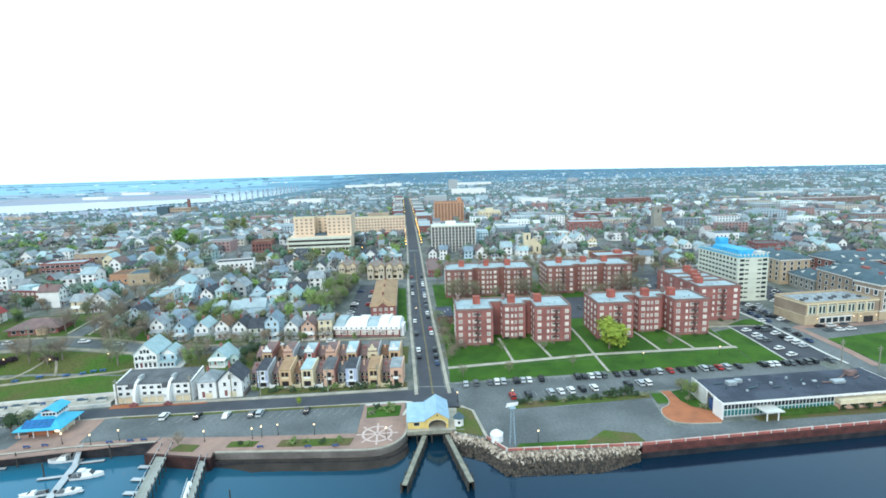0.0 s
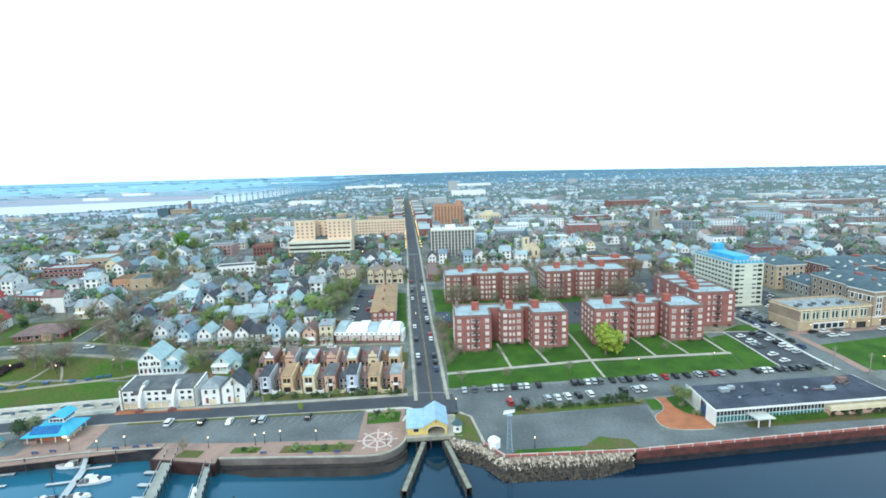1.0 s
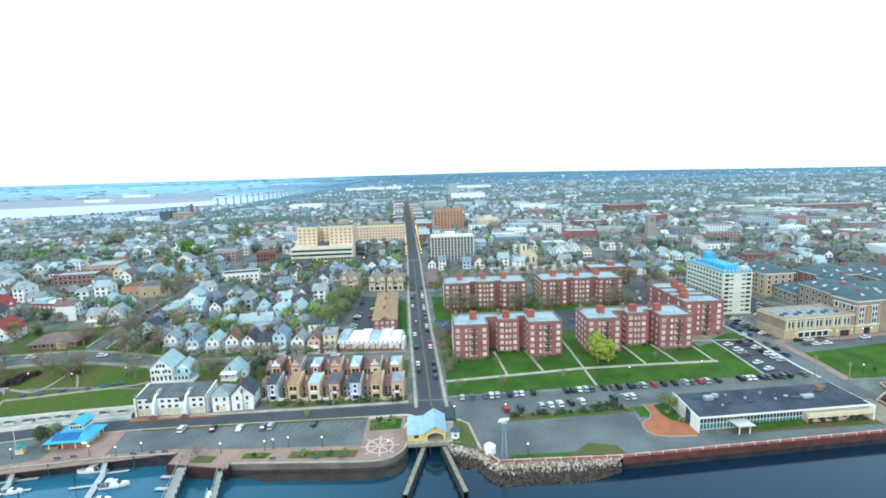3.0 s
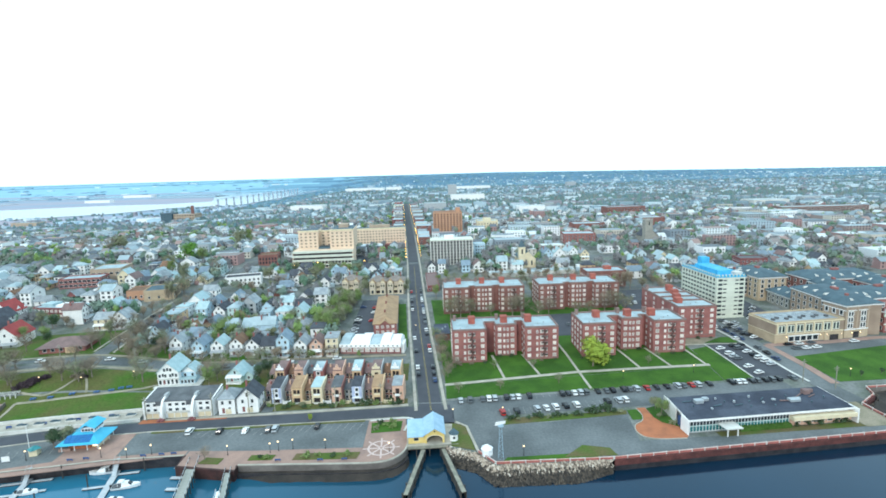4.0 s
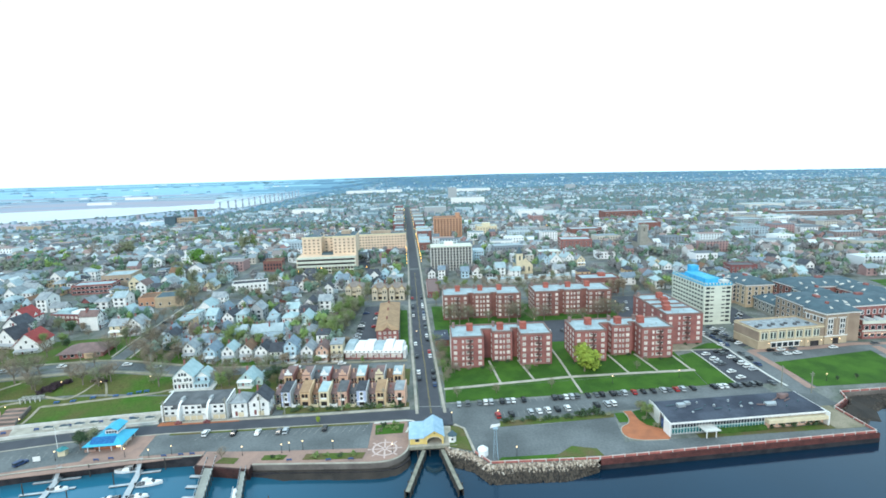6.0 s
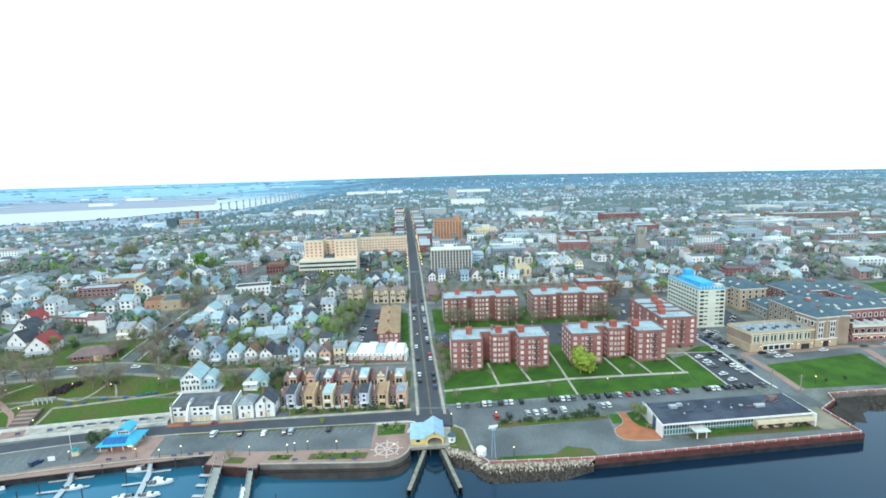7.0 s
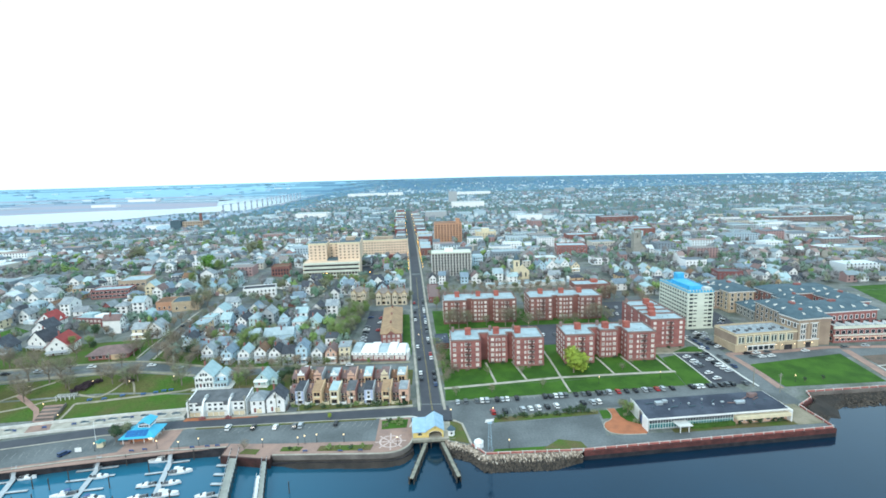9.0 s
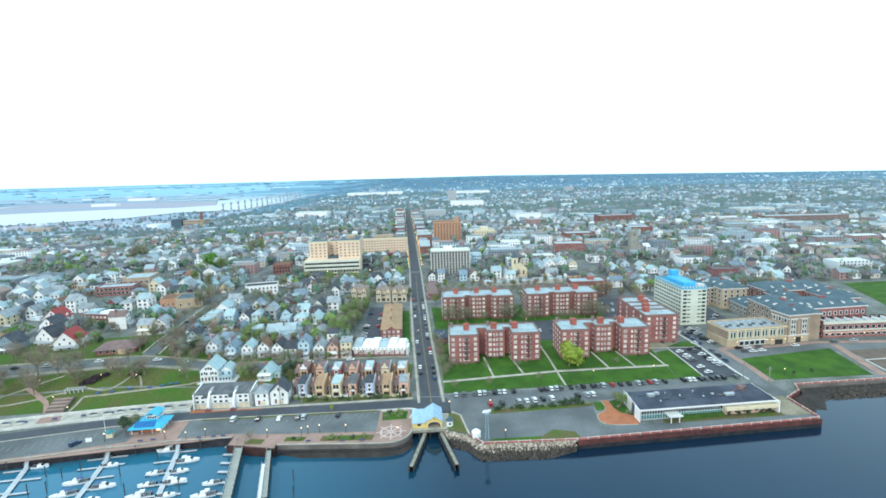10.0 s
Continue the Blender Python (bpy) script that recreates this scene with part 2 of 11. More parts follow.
M = dict(
    # town, far and marsh ground: bluish haze mixed into the base colours
    ground=mat("town_ground", (0.205, 0.215, 0.215), 0.95, (0.115, 0.135, 0.115), 0.11, 0.8, 0.4),
    hazed_ground=mat("hazed_woods_ground", (0.10, 0.22, 0.33), 0.95, (0.062, 0.16, 0.265), 1.0, 0.03, 0.15, stretch=(0.001, 0.005, 1)),
    hazed_shore=mat("hazed_low_shore", (0.27, 0.53, 0.66), 0.95, (0.23, 0.38, 0.53), 1.0, 0.03, 0.1, stretch=(0.0003, 0.007, 1)),
    hazed_mixed=mat("hazed_wooded_shore", (0.17, 0.34, 0.46), 0.95, (0.12, 0.26, 0.37), 1.0, 0.03, 0.12, stretch=(0.0005, 0.006, 1)),
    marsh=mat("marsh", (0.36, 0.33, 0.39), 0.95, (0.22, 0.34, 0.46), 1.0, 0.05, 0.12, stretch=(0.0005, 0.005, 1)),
    lawn=mat("lawn", (0.050, 0.128, 0.014), 0.95, (0.028, 0.082, 0.010), 0.12, 2.5, 0.3),
    gravel=mat("bare_tan_gravel", (0.30, 0.26, 0.20), 0.95, (0.20, 0.185, 0.13), 0.16, 2.0, 0.3),
    brown_court=mat("brown_worn_court", (0.17, 0.125, 0.105), 0.95, (0.12, 0.10, 0.085), 0.2, 2.0, 0.25),
    roof_tan=mat("weathered_tan_shingle", (0.40, 0.265, 0.16), 0.85, (0.31, 0.20, 0.125), 0.3, 4.0, 0.18),
    # opening colour: near-black put in for shade within recesses and doorways
    opening_shade=mat("dark_opening_shade", (0.05, 0.04, 0.045), 0.8, (0.035, 0.03, 0.035), 0.6, 3.0, 0.25),
    lawn_dry=mat("thin_lawn", (0.07, 0.12, 0.02), 0.95, (0.13, 0.105, 0.05), 0.10, 1.5, 0.3),
    lawn_slope=mat("patchy_park_lawn", (0.05, 0.125, 0.014), 0.95, (0.10, 0.10, 0.035), 0.06, 1.2, 0.35),
    asphalt=mat("asphalt", (0.16, 0.177, 0.187), 0.85, (0.10, 0.113, 0.121), 0.06, 1.2, 0.28),
    road=mat("road_asphalt", (0.075, 0.082, 0.10), 0.85, (0.06, 0.066, 0.082), 0.15, 3.0, 0.15),
    concrete=mat("concrete", (0.46, 0.43, 0.38), 0.85, (0.33, 0.31, 0.27), 0.25, 4.0, 0.15),
    path=mat("worn_tan_path", (0.34, 0.31, 0.25), 0.9, (0.24, 0.225, 0.17), 0.25, 3.0, 0.2),
    pale=mat("pale_concrete", (0.66, 0.66, 0.64), 0.8, (0.5, 0.5, 0.48), 0.3, 4.0, 0.12),
    stone=mat("old_stone_wall", (0.185, 0.165, 0.155), 0.9, (0.12, 0.105, 0.10), 0.15, 1.0, 0.2, 0.2),
    wet=mat("wet_wall_and_shade", (0.045, 0.04, 0.045), 0.5, (0.02, 0.02, 0.025), 0.4, 2.0, 0.3),
    pier_wall=mat("dark_pier_piling", (0.07, 0.03, 0.028), 0.7, (0.035, 0.02, 0.02), 0.4, 2.0, 0.3),
    rock_wet=palette_mat("wet_rip_rap_rock", [(0.062, 0.050, 0.041), (0.035, 0.029, 0.026), (0.085, 0.068, 0.054), (0.028, 0.024, 0.022)], 0.6),
    rock=palette_mat("rip_rap_rock", [(0.46, 0.39, 0.32), (0.30, 0.245, 0.20), (0.15, 0.12, 0.10), (0.38, 0.31, 0.25), (0.22, 0.175, 0.145), (0.54, 0.48, 0.42)], 0.9),
    brick=mat("red_brick", (0.34, 0.14, 0.128), 0.85, (0.25, 0.102, 0.098), 0.2, 5.0, 0.2, spread=0.08),
    brick_dark=mat("dark_brick", (0.26, 0.12, 0.105), 0.85, (0.19, 0.088, 0.08), 0.2, 5.0, 0.2),
    brick_roof=mat("roof_bulkhead_brick", (0.40, 0.12, 0.09), 0.85, (0.30, 0.09, 0.075), 0.4, 5.0, 0.15),
    brick_pave=mat("brick_paving", (0.37, 0.24, 0.20), 0.85, (0.28, 0.19, 0.165), 0.2, 4.0, 0.2),
    brick_orange=mat("orange_brick_paving", (0.44, 0.16, 0.08), 0.85, (0.34, 0.13, 0.07), 0.3, 4.0, 0.15),
    rail_pink=mat("faded_pink_cap", (0.60, 0.36, 0.31), 0.7, (0.48, 0.28, 0.25), 0.5, 3.0, 0.15),
    rail_pale=mat("faded_pale_cap", (0.62, 0.49, 0.46), 0.7, (0.50, 0.38, 0.36), 0.5, 3.0, 0.15),
    rail_red=mat("red_railing", (0.42, 0.14, 0.125), 0.6, (0.32, 0.11, 0.10), 0.5, 3.0, 0.2),
    pile_red=mat("rusty_sheet_piling", (0.13, 0.045, 0.042), 0.8, (0.07, 0.028, 0.028), 0.3, 2.0, 0.3),
    # parapet tone darkened to stand in for shadow along the roof edge
    parapet=mat("parapet_stone", (0.27, 0.185, 0.17), 0.85, (0.20, 0.14, 0.13), 0.4, 4.0, 0.15),
    roof_pale=mat("pale_flat_roof", (0.39, 0.49, 0.54), 0.7, (0.29, 0.375, 0.42), 0.2, 2.0, 0.15),
    roof_grey=mat("grey_shingle", (0.32, 0.36, 0.39), 0.85, (0.22, 0.25, 0.28), 0.4, 4.0, 0.2, spread=0.3),
    roof_dark=mat("dark_shingle", (0.075, 0.085, 0.105), 0.85, (0.05, 0.055, 0.07), 0.4, 4.0, 0.2, spread=0.3),
    roof_brown=mat("brown_shingle", (0.24, 0.14, 0.09), 0.85, (0.17, 0.10, 0.07), 0.4, 4.0, 0.2, spread=0.3),
    roof_charcoal=mat("charcoal_shingle", (0.135, 0.145, 0.16), 0.85, (0.09, 0.098, 0.11), 0.3, 3.0, 0.2),
    roof_mauve=mat("mauve_brown_shingle", (0.23, 0.155, 0.15), 0.85, (0.17, 0.12, 0.12), 0.4, 4.0, 0.2),
    roof_blue=mat("blue_grey_shingle", (0.22, 0.29, 0.36), 0.85, (0.16, 0.22, 0.28), 0.4, 4.0, 0.2, spread=0.2),
    roof_red=mat("red_shingle", (0.38, 0.07, 0.07), 0.85, (0.29, 0.06, 0.06), 0.4, 4.0, 0.15),
    roof_aqua=mat("pale_aqua_roof", (0.40, 0.53, 0.57), 0.7, (0.32, 0.45, 0.49), 0.4, 3.0, 0.12),
    roof_tar=mat("blue_black_flat_roof", (0.065, 0.08, 0.115), 0.75, (0.03, 0.038, 0.062), 0.12, 1.5, 0.25),
    roof_slate=mat("slate_blue_roof", (0.082, 0.135, 0.168), 0.75, (0.058, 0.097, 0.125), 0.2, 2.0, 0.15),
    azure=mat("azure_metal_roof", (0.06, 0.44, 0.66), 0.45, (0.04, 0.37, 0.58), 0.3, 3.0, 0.1),
    teal=mat("faded_teal_roof", (0.05, 0.27, 0.30), 0.6, (0.04, 0.21, 0.24), 0.5, 3.0, 0.12),
    azure_dark=mat("deep_azure_steel", (0.03, 0.24, 0.45), 0.5, (0.025, 0.19, 0.37), 0.4, 3.0, 0.12),
    azure_roof=mat("azure_tarred_roof", (0.08, 0.46, 0.74), 0.6, (0.05, 0.36, 0.62), 0.3, 3.0, 0.15),
    solar=mat("solar_panel", (0.02, 0.16, 0.42), 0.3, (0.015, 0.12, 0.33), 1.0, 4.0, 0.1),
    metal_blue=mat("pale_blue_metal_roof", (0.36, 0.53, 0.68), 0.5, (0.28, 0.44, 0.58), 0.4, 3.0, 0.12),
    yellow=mat("yellow_clapboard", (0.70, 0.53, 0.20), 0.7, (0.60, 0.45, 0.16), 0.5, 5.0, 0.1),
    white=mat("white_paint", (0.82, 0.82, 0.82), 0.6, (0.74, 0.75, 0.76), 0.4, 4.0, 0.08),
    cream=mat("cream_siding", (0.72, 0.63, 0.45), 0.7, (0.62, 0.54, 0.39), 0.4, 4.0, 0.1),
    paleblue=mat("pale_blue_siding", (0.48, 0.64, 0.74), 0.7, (0.40, 0.55, 0.66), 0.4, 4.0, 0.1),
    grey=mat("grey_siding", (0.42, 0.45, 0.47), 0.7, (0.34, 0.36, 0.39), 0.4, 4.0, 0.1),
    mint=mat("mint_siding", (0.47, 0.61, 0.61), 0.7, (0.38, 0.52, 0.52), 0.4, 4.0, 0.1),
    tan=mat("tan_stucco", (0.64, 0.46, 0.29), 0.8, (0.54, 0.38, 0.25), 0.4, 4.0, 0.12),
    peach=mat("peach_stucco", (0.66, 0.43, 0.33), 0.8, (0.56, 0.36, 0.28), 0.4, 4.0, 0.12),
    bluewash=mat("lavender_blue_siding", (0.45, 0.52, 0.70), 0.7, (0.37, 0.43, 0.60), 0.4, 4.0, 0.1),
    maroon=mat("maroon_brick", (0.25, 0.095, 0.095), 0.85, (0.19, 0.075, 0.08), 0.4, 4.0, 0.15),
    buff=mat("buff_brick", (0.45, 0.355, 0.275), 0.85, (0.37, 0.29, 0.225), 0.15, 3.0, 0.12),
    buff_pink=mat("pinkish_buff_panels", (0.76, 0.60, 0.46), 0.8, (0.68, 0.53, 0.41), 0.12, 2.0, 0.1),
    stone_tan=mat("tan_block", (0.50, 0.395, 0.28), 0.85, (0.42, 0.33, 0.235), 0.3, 3.0, 0.12),
    school_brick=mat("brown_school_brick", (0.36, 0.275, 0.215), 0.85, (0.28, 0.21, 0.165), 0.15, 4.0, 0.15),
    villa_stone=mat("pale_tan_stone", (0.60, 0.53, 0.43), 0.85, (0.50, 0.43, 0.35), 0.3, 3.0, 0.12),
    villa_roof=mat("grey_brown_shingle", (0.27, 0.235, 0.215), 0.85, (0.20, 0.175, 0.165), 0.4, 4.0, 0.2),
    shrub_mauve=mat("dark_mauve_twigs", (0.085, 0.06, 0.07), 0.95, (0.055, 0.04, 0.05), 0.5, 2.0, 0.3, spread=0.2, spec=0.05),
    stone_grey=mat("grey_stone_cladding", (0.33, 0.32, 0.29), 0.85, (0.26, 0.25, 0.23), 0.3, 3.0, 0.12),
    orange=mat("orange_brick", (0.52, 0.29, 0.19), 0.85, (0.44, 0.245, 0.16), 0.15, 3.0, 0.12),
    slab=mat("off_white_concrete", (0.66, 0.69, 0.61), 0.8, (0.57, 0.60, 0.53), 0.15, 3.0, 0.1),
    glass=mat("dark_window_glass", (0.045, 0.06, 0.075), 0.12, (0.03, 0.04, 0.05), 1.0, 3.0, 0.2, spread=0.6, spec=0.5),
    blind=mat("window_with_pale_blind", (0.80, 0.72, 0.66), 0.3, (0.50, 0.44, 0.42), 0.7, 3.0, 0.25, spread=0.7, spec=0.5),
    glass_warm=mat("brown_tinted_window", (0.36, 0.28, 0.23), 0.3, (0.20, 0.155, 0.13), 0.7, 3.0, 0.25, spread=0.5, spec=0.5),
    glass_grey=mat("grey_green_window_glass", (0.10, 0.13, 0.135), 0.2, (0.065, 0.085, 0.09), 1.0, 3.0, 0.2, spread=0.5, spec=0.5),
    green_glass=mat("blue_green_glazing", (0.04, 0.20, 0.21), 0.15, (0.03, 0.13, 0.15), 0.8, 3.0, 0.2, spec=0.5),
    iron=mat("weathered_iron", (0.11, 0.075, 0.07), 0.6, var=0.25),
    metal_dark=mat("dark_painted_metal", (0.035, 0.035, 0.04), 0.5, var=0.2),
    steel=mat("galvanised_steel", (0.45, 0.50, 0.54), 0.45, (0.36, 0.40, 0.44), 1.0, 4.0, 0.1, metal=0.4),
    pale_steel=mat("pale_blue_steel", (0.30, 0.42, 0.51), 0.5, var=0.15),
    tyre=mat("tyre_rubber", (0.02, 0.02, 0.02), 0.9),
    wood=mat("weathered_timber", (0.30, 0.29, 0.24), 0.85, (0.20, 0.20, 0.17), 0.5, 4.0, 0.2),
    pier_wood=mat("silvered_pier_planks", (0.40, 0.41, 0.38), 0.85, (0.29, 0.30, 0.28), 0.5, 4.0, 0.2, spread=0.15),
    wood_dark=mat("dark_wet_timber", (0.07, 0.065, 0.06), 0.7, var=0.3),
    dock=mat("pale_dock_deck", (0.50, 0.54, 0.58), 0.7, (0.40, 0.44, 0.48), 0.5, 3.0, 0.12),
    hull=mat("white_gelcoat", (0.78, 0.79, 0.80), 0.3, var=0.06, spec=0.5),
    hull_blue=mat("blue_hull_stripe", (0.05, 0.10, 0.25), 0.3, var=0.1),
    blue_bench=mat("bright_blue_paint", (0.05, 0.15, 0.38), 0.5, var=0.15),
    bark=mat("bark", (0.24, 0.20, 0.165), 0.95, var=0.3),
    leaf_green=mat("spring_green_leaves", (0.215, 0.29, 0.11), 0.9, (0.16, 0.225, 0.085), 0.3, 2.0, 0.25, spread=0.18, spec=0.05),
    leaf_vivid=mat("vivid_green_leaves", (0.15, 0.31, 0.07), 0.9, (0.11, 0.24, 0.05), 0.3, 2.0, 0.25, spread=0.15, spec=0.05),
    leaf_lime=mat("lime_leaves", (0.29, 0.36, 0.055), 0.9, (0.19, 0.26, 0.04), 0.3, 2.0, 0.25, spread=0.15),
    leaf_bud=mat("budding_brown_twigs", (0.31, 0.25, 0.185), 0.95, (0.23, 0.185, 0.14), 0.3, 2.0, 0.25, spread=0.2),
    leaf_olive=mat("olive_leaves", (0.24, 0.255, 0.155), 0.9, (0.18, 0.195, 0.12), 0.3, 2.0, 0.25, spread=0.2),
    leaf_hedge=mat("clipped_hedge_leaves", (0.075, 0.15, 0.035), 0.9, (0.05, 0.11, 0.025), 0.5, 3.0, 0.3, spread=0.2, spec=0.1),
    leaf_dark=mat("evergreen_leaves", (0.06, 0.10, 0.05), 0.9, (0.04, 0.07, 0.035), 0.5, 2.0, 0.3, spread=0.3),
    paint_white=mat("white_road_paint", (0.42, 0.43, 0.43), 0.8, (0.24, 0.25, 0.25), 1.0, 4.0, 0.15),
    paint_yellow=mat("yellow_road_paint", (0.42, 0.33, 0.10), 0.8, (0.26, 0.21, 0.08), 1.0, 4.0, 0.15),
    lamp_glow=glow("lit_lamp", (1.0, 0.72, 0.40), 2.2),
    lamp_amber=glow("lit_sodium_lamp", (1.0, 0.55, 0.10), 7.0),
    mud=mat("wet_brown_mud", (0.045, 0.037, 0.033), 0.8, (0.026, 0.023, 0.022), 0.2, 2.0, 0.25),
    lavender=mat("pale_lavender_concrete", (0.50, 0.56, 0.66), 0.8, var=0.1),
    canvas=mat("white_canvas", (0.80, 0.82, 0.85), 0.7, var=0.06),
    water=water_mat("harbour_water", (0.004, 0.020, 0.042), 0.09, 0.12, 1.5, (0.16, 0.56, 1.0), (0.024, 0.15, 0.245)),
    river=water_mat("river_water", (0.10, 0.16, 0.22), 0.10, 0.05),
)
SIDING = [("white", 21), ("cream", 2), ("paleblue", 4), ("grey", 3), ("mint", 1), ("tan", 1), ("maroon", 1), ("brick_dark", 1)]
# aqua and pale tones weighted up to paint cyan skylight on roofs
ROOFS = [("roof_grey", 7), ("roof_dark", 5), ("roof_mauve", 2), ("roof_brown", 1), ("roof_blue", 4), ("roof_aqua", 5), ("roof_pale", 4)]
WORDS = dict(roof_tan="tan shingle", roof_charcoal="charcoal shingle", white="white", cream="cream", paleblue="pale blue", grey="grey", mint="mint green", tan="tan", peach="peach", maroon="maroon brick", brick_dark="dark brick",
             roof_grey="grey shingle", roof_dark="dark shingle", roof_brown="brown shingle", roof_blue="blue-grey shingle", roof_aqua="pale aqua",
             bluewash="lavender-blue", roof_mauve="mauve-brown shingle", stone_tan="tan stone", roof_pale="pale grey-blue", brick="red brick", buff="buff brick", school_brick="brown brick", roof_red="red shingle", yellow="yellow")


def pick(table, rng):
    total = sum(n for _, n in table)
    r = rng.random() * total
    for name, n in table:
        r -= n
        if r < 0:
            return name
    return table[0][0]


# ---- mesh helpers ----
def box(bm, x0, x1, y0, y1, z0, z1):
    v = [bm.verts.new(p) for p in ((x0, y0, z0), (x1, y0, z0), (x1, y1, z0), (x0, y1, z0), (x0, y0, z1), (x1, y0, z1), (x1, y1, z1), (x0, y1, z1))]
    for f in ((0, 3, 2, 1), (4, 5, 6, 7), (0, 1, 5, 4), (1, 2, 6, 5), (2, 3, 7, 6), (3, 0, 4, 7)):
        bm.faces.new([v[i] for i in f])
    return v


def prism(bm, poly, z0, z1):
    """An upright prism over a plan polygon given counter-clockwise."""
    lo = [bm.verts.new((x, y, z0)) for x, y in poly]
    hi = [bm.verts.new((x, y, z1)) for x, y in poly]
    n = len(poly)
    bm.faces.new(lo[::-1])
    bm.faces.new(hi)
    for k in range(n):
        bm.faces.new((lo[k], lo[(k + 1) % n], hi[(k + 1) % n], hi[k]))


def solid(bm, verts, faces):
    v = [bm.verts.new(p) for p in verts]
    for f in faces:
        bm.faces.new([v[i] for i in f])


def tube(bm, p0, p1, r0, r1, n=6):
    """A tapered round bar from p0 to p1."""
    p0, p1 = Vector(p0), Vector(p1)
    q = (p1 - p0).to_track_quat("Z", "Y").to_matrix()
    a, b = [], []
    for k in range(n):
        c = Vector((math.cos(2 * math.pi * k / n), math.sin(2 * math.pi * k / n), 0))
        a.append(bm.verts.new(p0 + q @ (c * r0)))
        b.append(bm.verts.new(p1 + q @ (c * r1)))
    for k in range(n):
        bm.faces.new((a[k], a[(k + 1) % n], b[(k + 1) % n], b[k]))
    bm.faces.new(a[::-1])
    bm.faces.new(b)


def ball(bm, c, r, n=8, m=5):
    rings = []
    for i in range(1, m):
        th = math.pi * i / m
        rings.append([bm.verts.new((c[0] + r * math.sin(th) * math.cos(2 * math.pi * k / n), c[1] + r * math.sin(th) * math.sin(2 * math.pi * k / n), c[2] + r * math.cos(th))) for k in range(n)])
    top, bot = bm.verts.new((c[0], c[1], c[2] + r)), bm.verts.new((c[0], c[1], c[2] - r))
    for k in range(n):
        j = (k + 1) % n
        bm.faces.new((top, rings[0][k], rings[0][j]))
        bm.faces.new((bot, rings[-1][j], rings[-1][k]))
        for a, b in zip(rings, rings[1:]):
            bm.faces.new((a[k], b[k], b[j], a[j]))


def gable(bm, w, d, z, rise, over=0.5, thick=0.22, along="y"):
    """A gable roof over the plan 0..w, 0..d, its ridge along y or x, as two thick slopes in one solid."""
    if along == "y":
        x0, x1, y0, y1, xm = -over, w + over, -over, d + over, w / 2
        drop = rise * over / (w / 2)
        prof = [(x0, z - drop), (xm, z + rise), (x1, z - drop), (x1, z - drop + thick), (xm, z + rise + thick), (x0, z - drop + thick)]
        pts = [(x, y0, h) for x, h in prof] + [(x, y1, h) for x, h in prof]
    else:
        x0, x1, y0, y1, ym = -over, w + over, -over, d + over, d / 2
        drop = rise * over / (d / 2)
        prof = [(y0, z - drop), (ym, z + rise), (y1, z - drop), (y1, z - drop + thick), (ym, z + rise + thick), (y0, z - drop + thick)]
        pts = [(x1, y, h) for y, h in prof] + [(x0, y, h) for y, h in prof]
    f = [(0, 1, 4, 5), (1, 2, 3, 4), (7, 6, 11, 10), (8, 7, 10, 9)] + [(k, k + 6, (k + 1) % 6 + 6, (k + 1) % 6) for k in range(6)]
    solid(bm, pts, f)


def hip(bm, x0, x1, y0, y1, z, rise, over=0.5, thick=0.2, flat=0.0):
    """A hipped roof; flat: width of a level top."""
    x0, x1, y0, y1 = x0 - over, x1 + over, y0 - over, y1 + over
    w, d = x1 - x0, y1 - y0
    s = min(w, d) / 2 - flat / 2
    e = 0.01
    top = [(x0 + s - e, y0 + s - e), (x1 - s + e, y0 + s - e), (x1 - s + e, y1 - s + e), (x0 + s - e, y1 - s + e)]
    pts = [(x0, y0, z), (x1, y0, z), (x1, y1, z), (x0, y1, z), (x0, y0, z + thick), (x1, y0, z + thick), (x1, y1, z + thick), (x0, y1, z + thick)]
    pts += [(x, y, z + thick + rise) for x, y in top]
    solid(bm, pts, [(0, 3, 2, 1), (0, 1, 5, 4), (1, 2, 6, 5), (2, 3, 7, 6), (3, 0, 4, 7), (4, 5, 9, 8), (5, 6, 10, 9), (6, 7, 11, 10), (7, 4, 8, 11), (8, 9, 10, 11)])


def _gable_end(w, rise):
    """A thin triangular wall closing a gable."""
    bm = bmesh.new()
    solid(bm, [(0, 0, 0), (w, 0, 0), (w / 2, 0, rise), (0, 0.3, 0), (w, 0.3, 0), (w / 2, 0.3, rise)], [(0, 1, 2), (4, 3, 5), (0, 2, 5, 3), (1, 4, 5, 2), (0, 3, 4, 1)])
    return bm


def mesh_of(bm, name, *materials):
    me = bpy.data.meshes.new(name)
    bm.to_mesh(me)
    bm.free()
    for m in materials:
        me.materials.append(m)
    return me


def part(name, bm, material, parent, label="", m=None):
    """Links a bmesh (or a finished mesh) as one mesh object under a thing or a part."""
    me = bm if isinstance(bm, bpy.types.Mesh) else mesh_of(bm, name, material)
    ob = new(name, me)
    ob.parent = parent
    if m is not None:
        ob.matrix_basis = m
    if material is not None and isinstance(bm, bpy.types.Mesh) and me.materials and me.materials[0] != material:
        ob.material_slots[0].link = "OBJECT"
        ob.material_slots[0].material = material
    if label:
        ob["label"] = label
    return ob


def thing(name, m, label, category, group="", kind=""):
    ob = new(name)
    ob.empty_display_size = 0.5
    ob.matrix_basis = m
    return tagged(ob, label, category, group, kind)


def struct(name, bm, material, label, category, kind="structure"):
    ob = new(name, mesh_of(bm, name, material))
    return tagged(ob, label, category, "", kind)


CACHE = {}


def cached(key, build):
    if key not in CACHE:
        CACHE[key] = build()
    return CACHE[key]


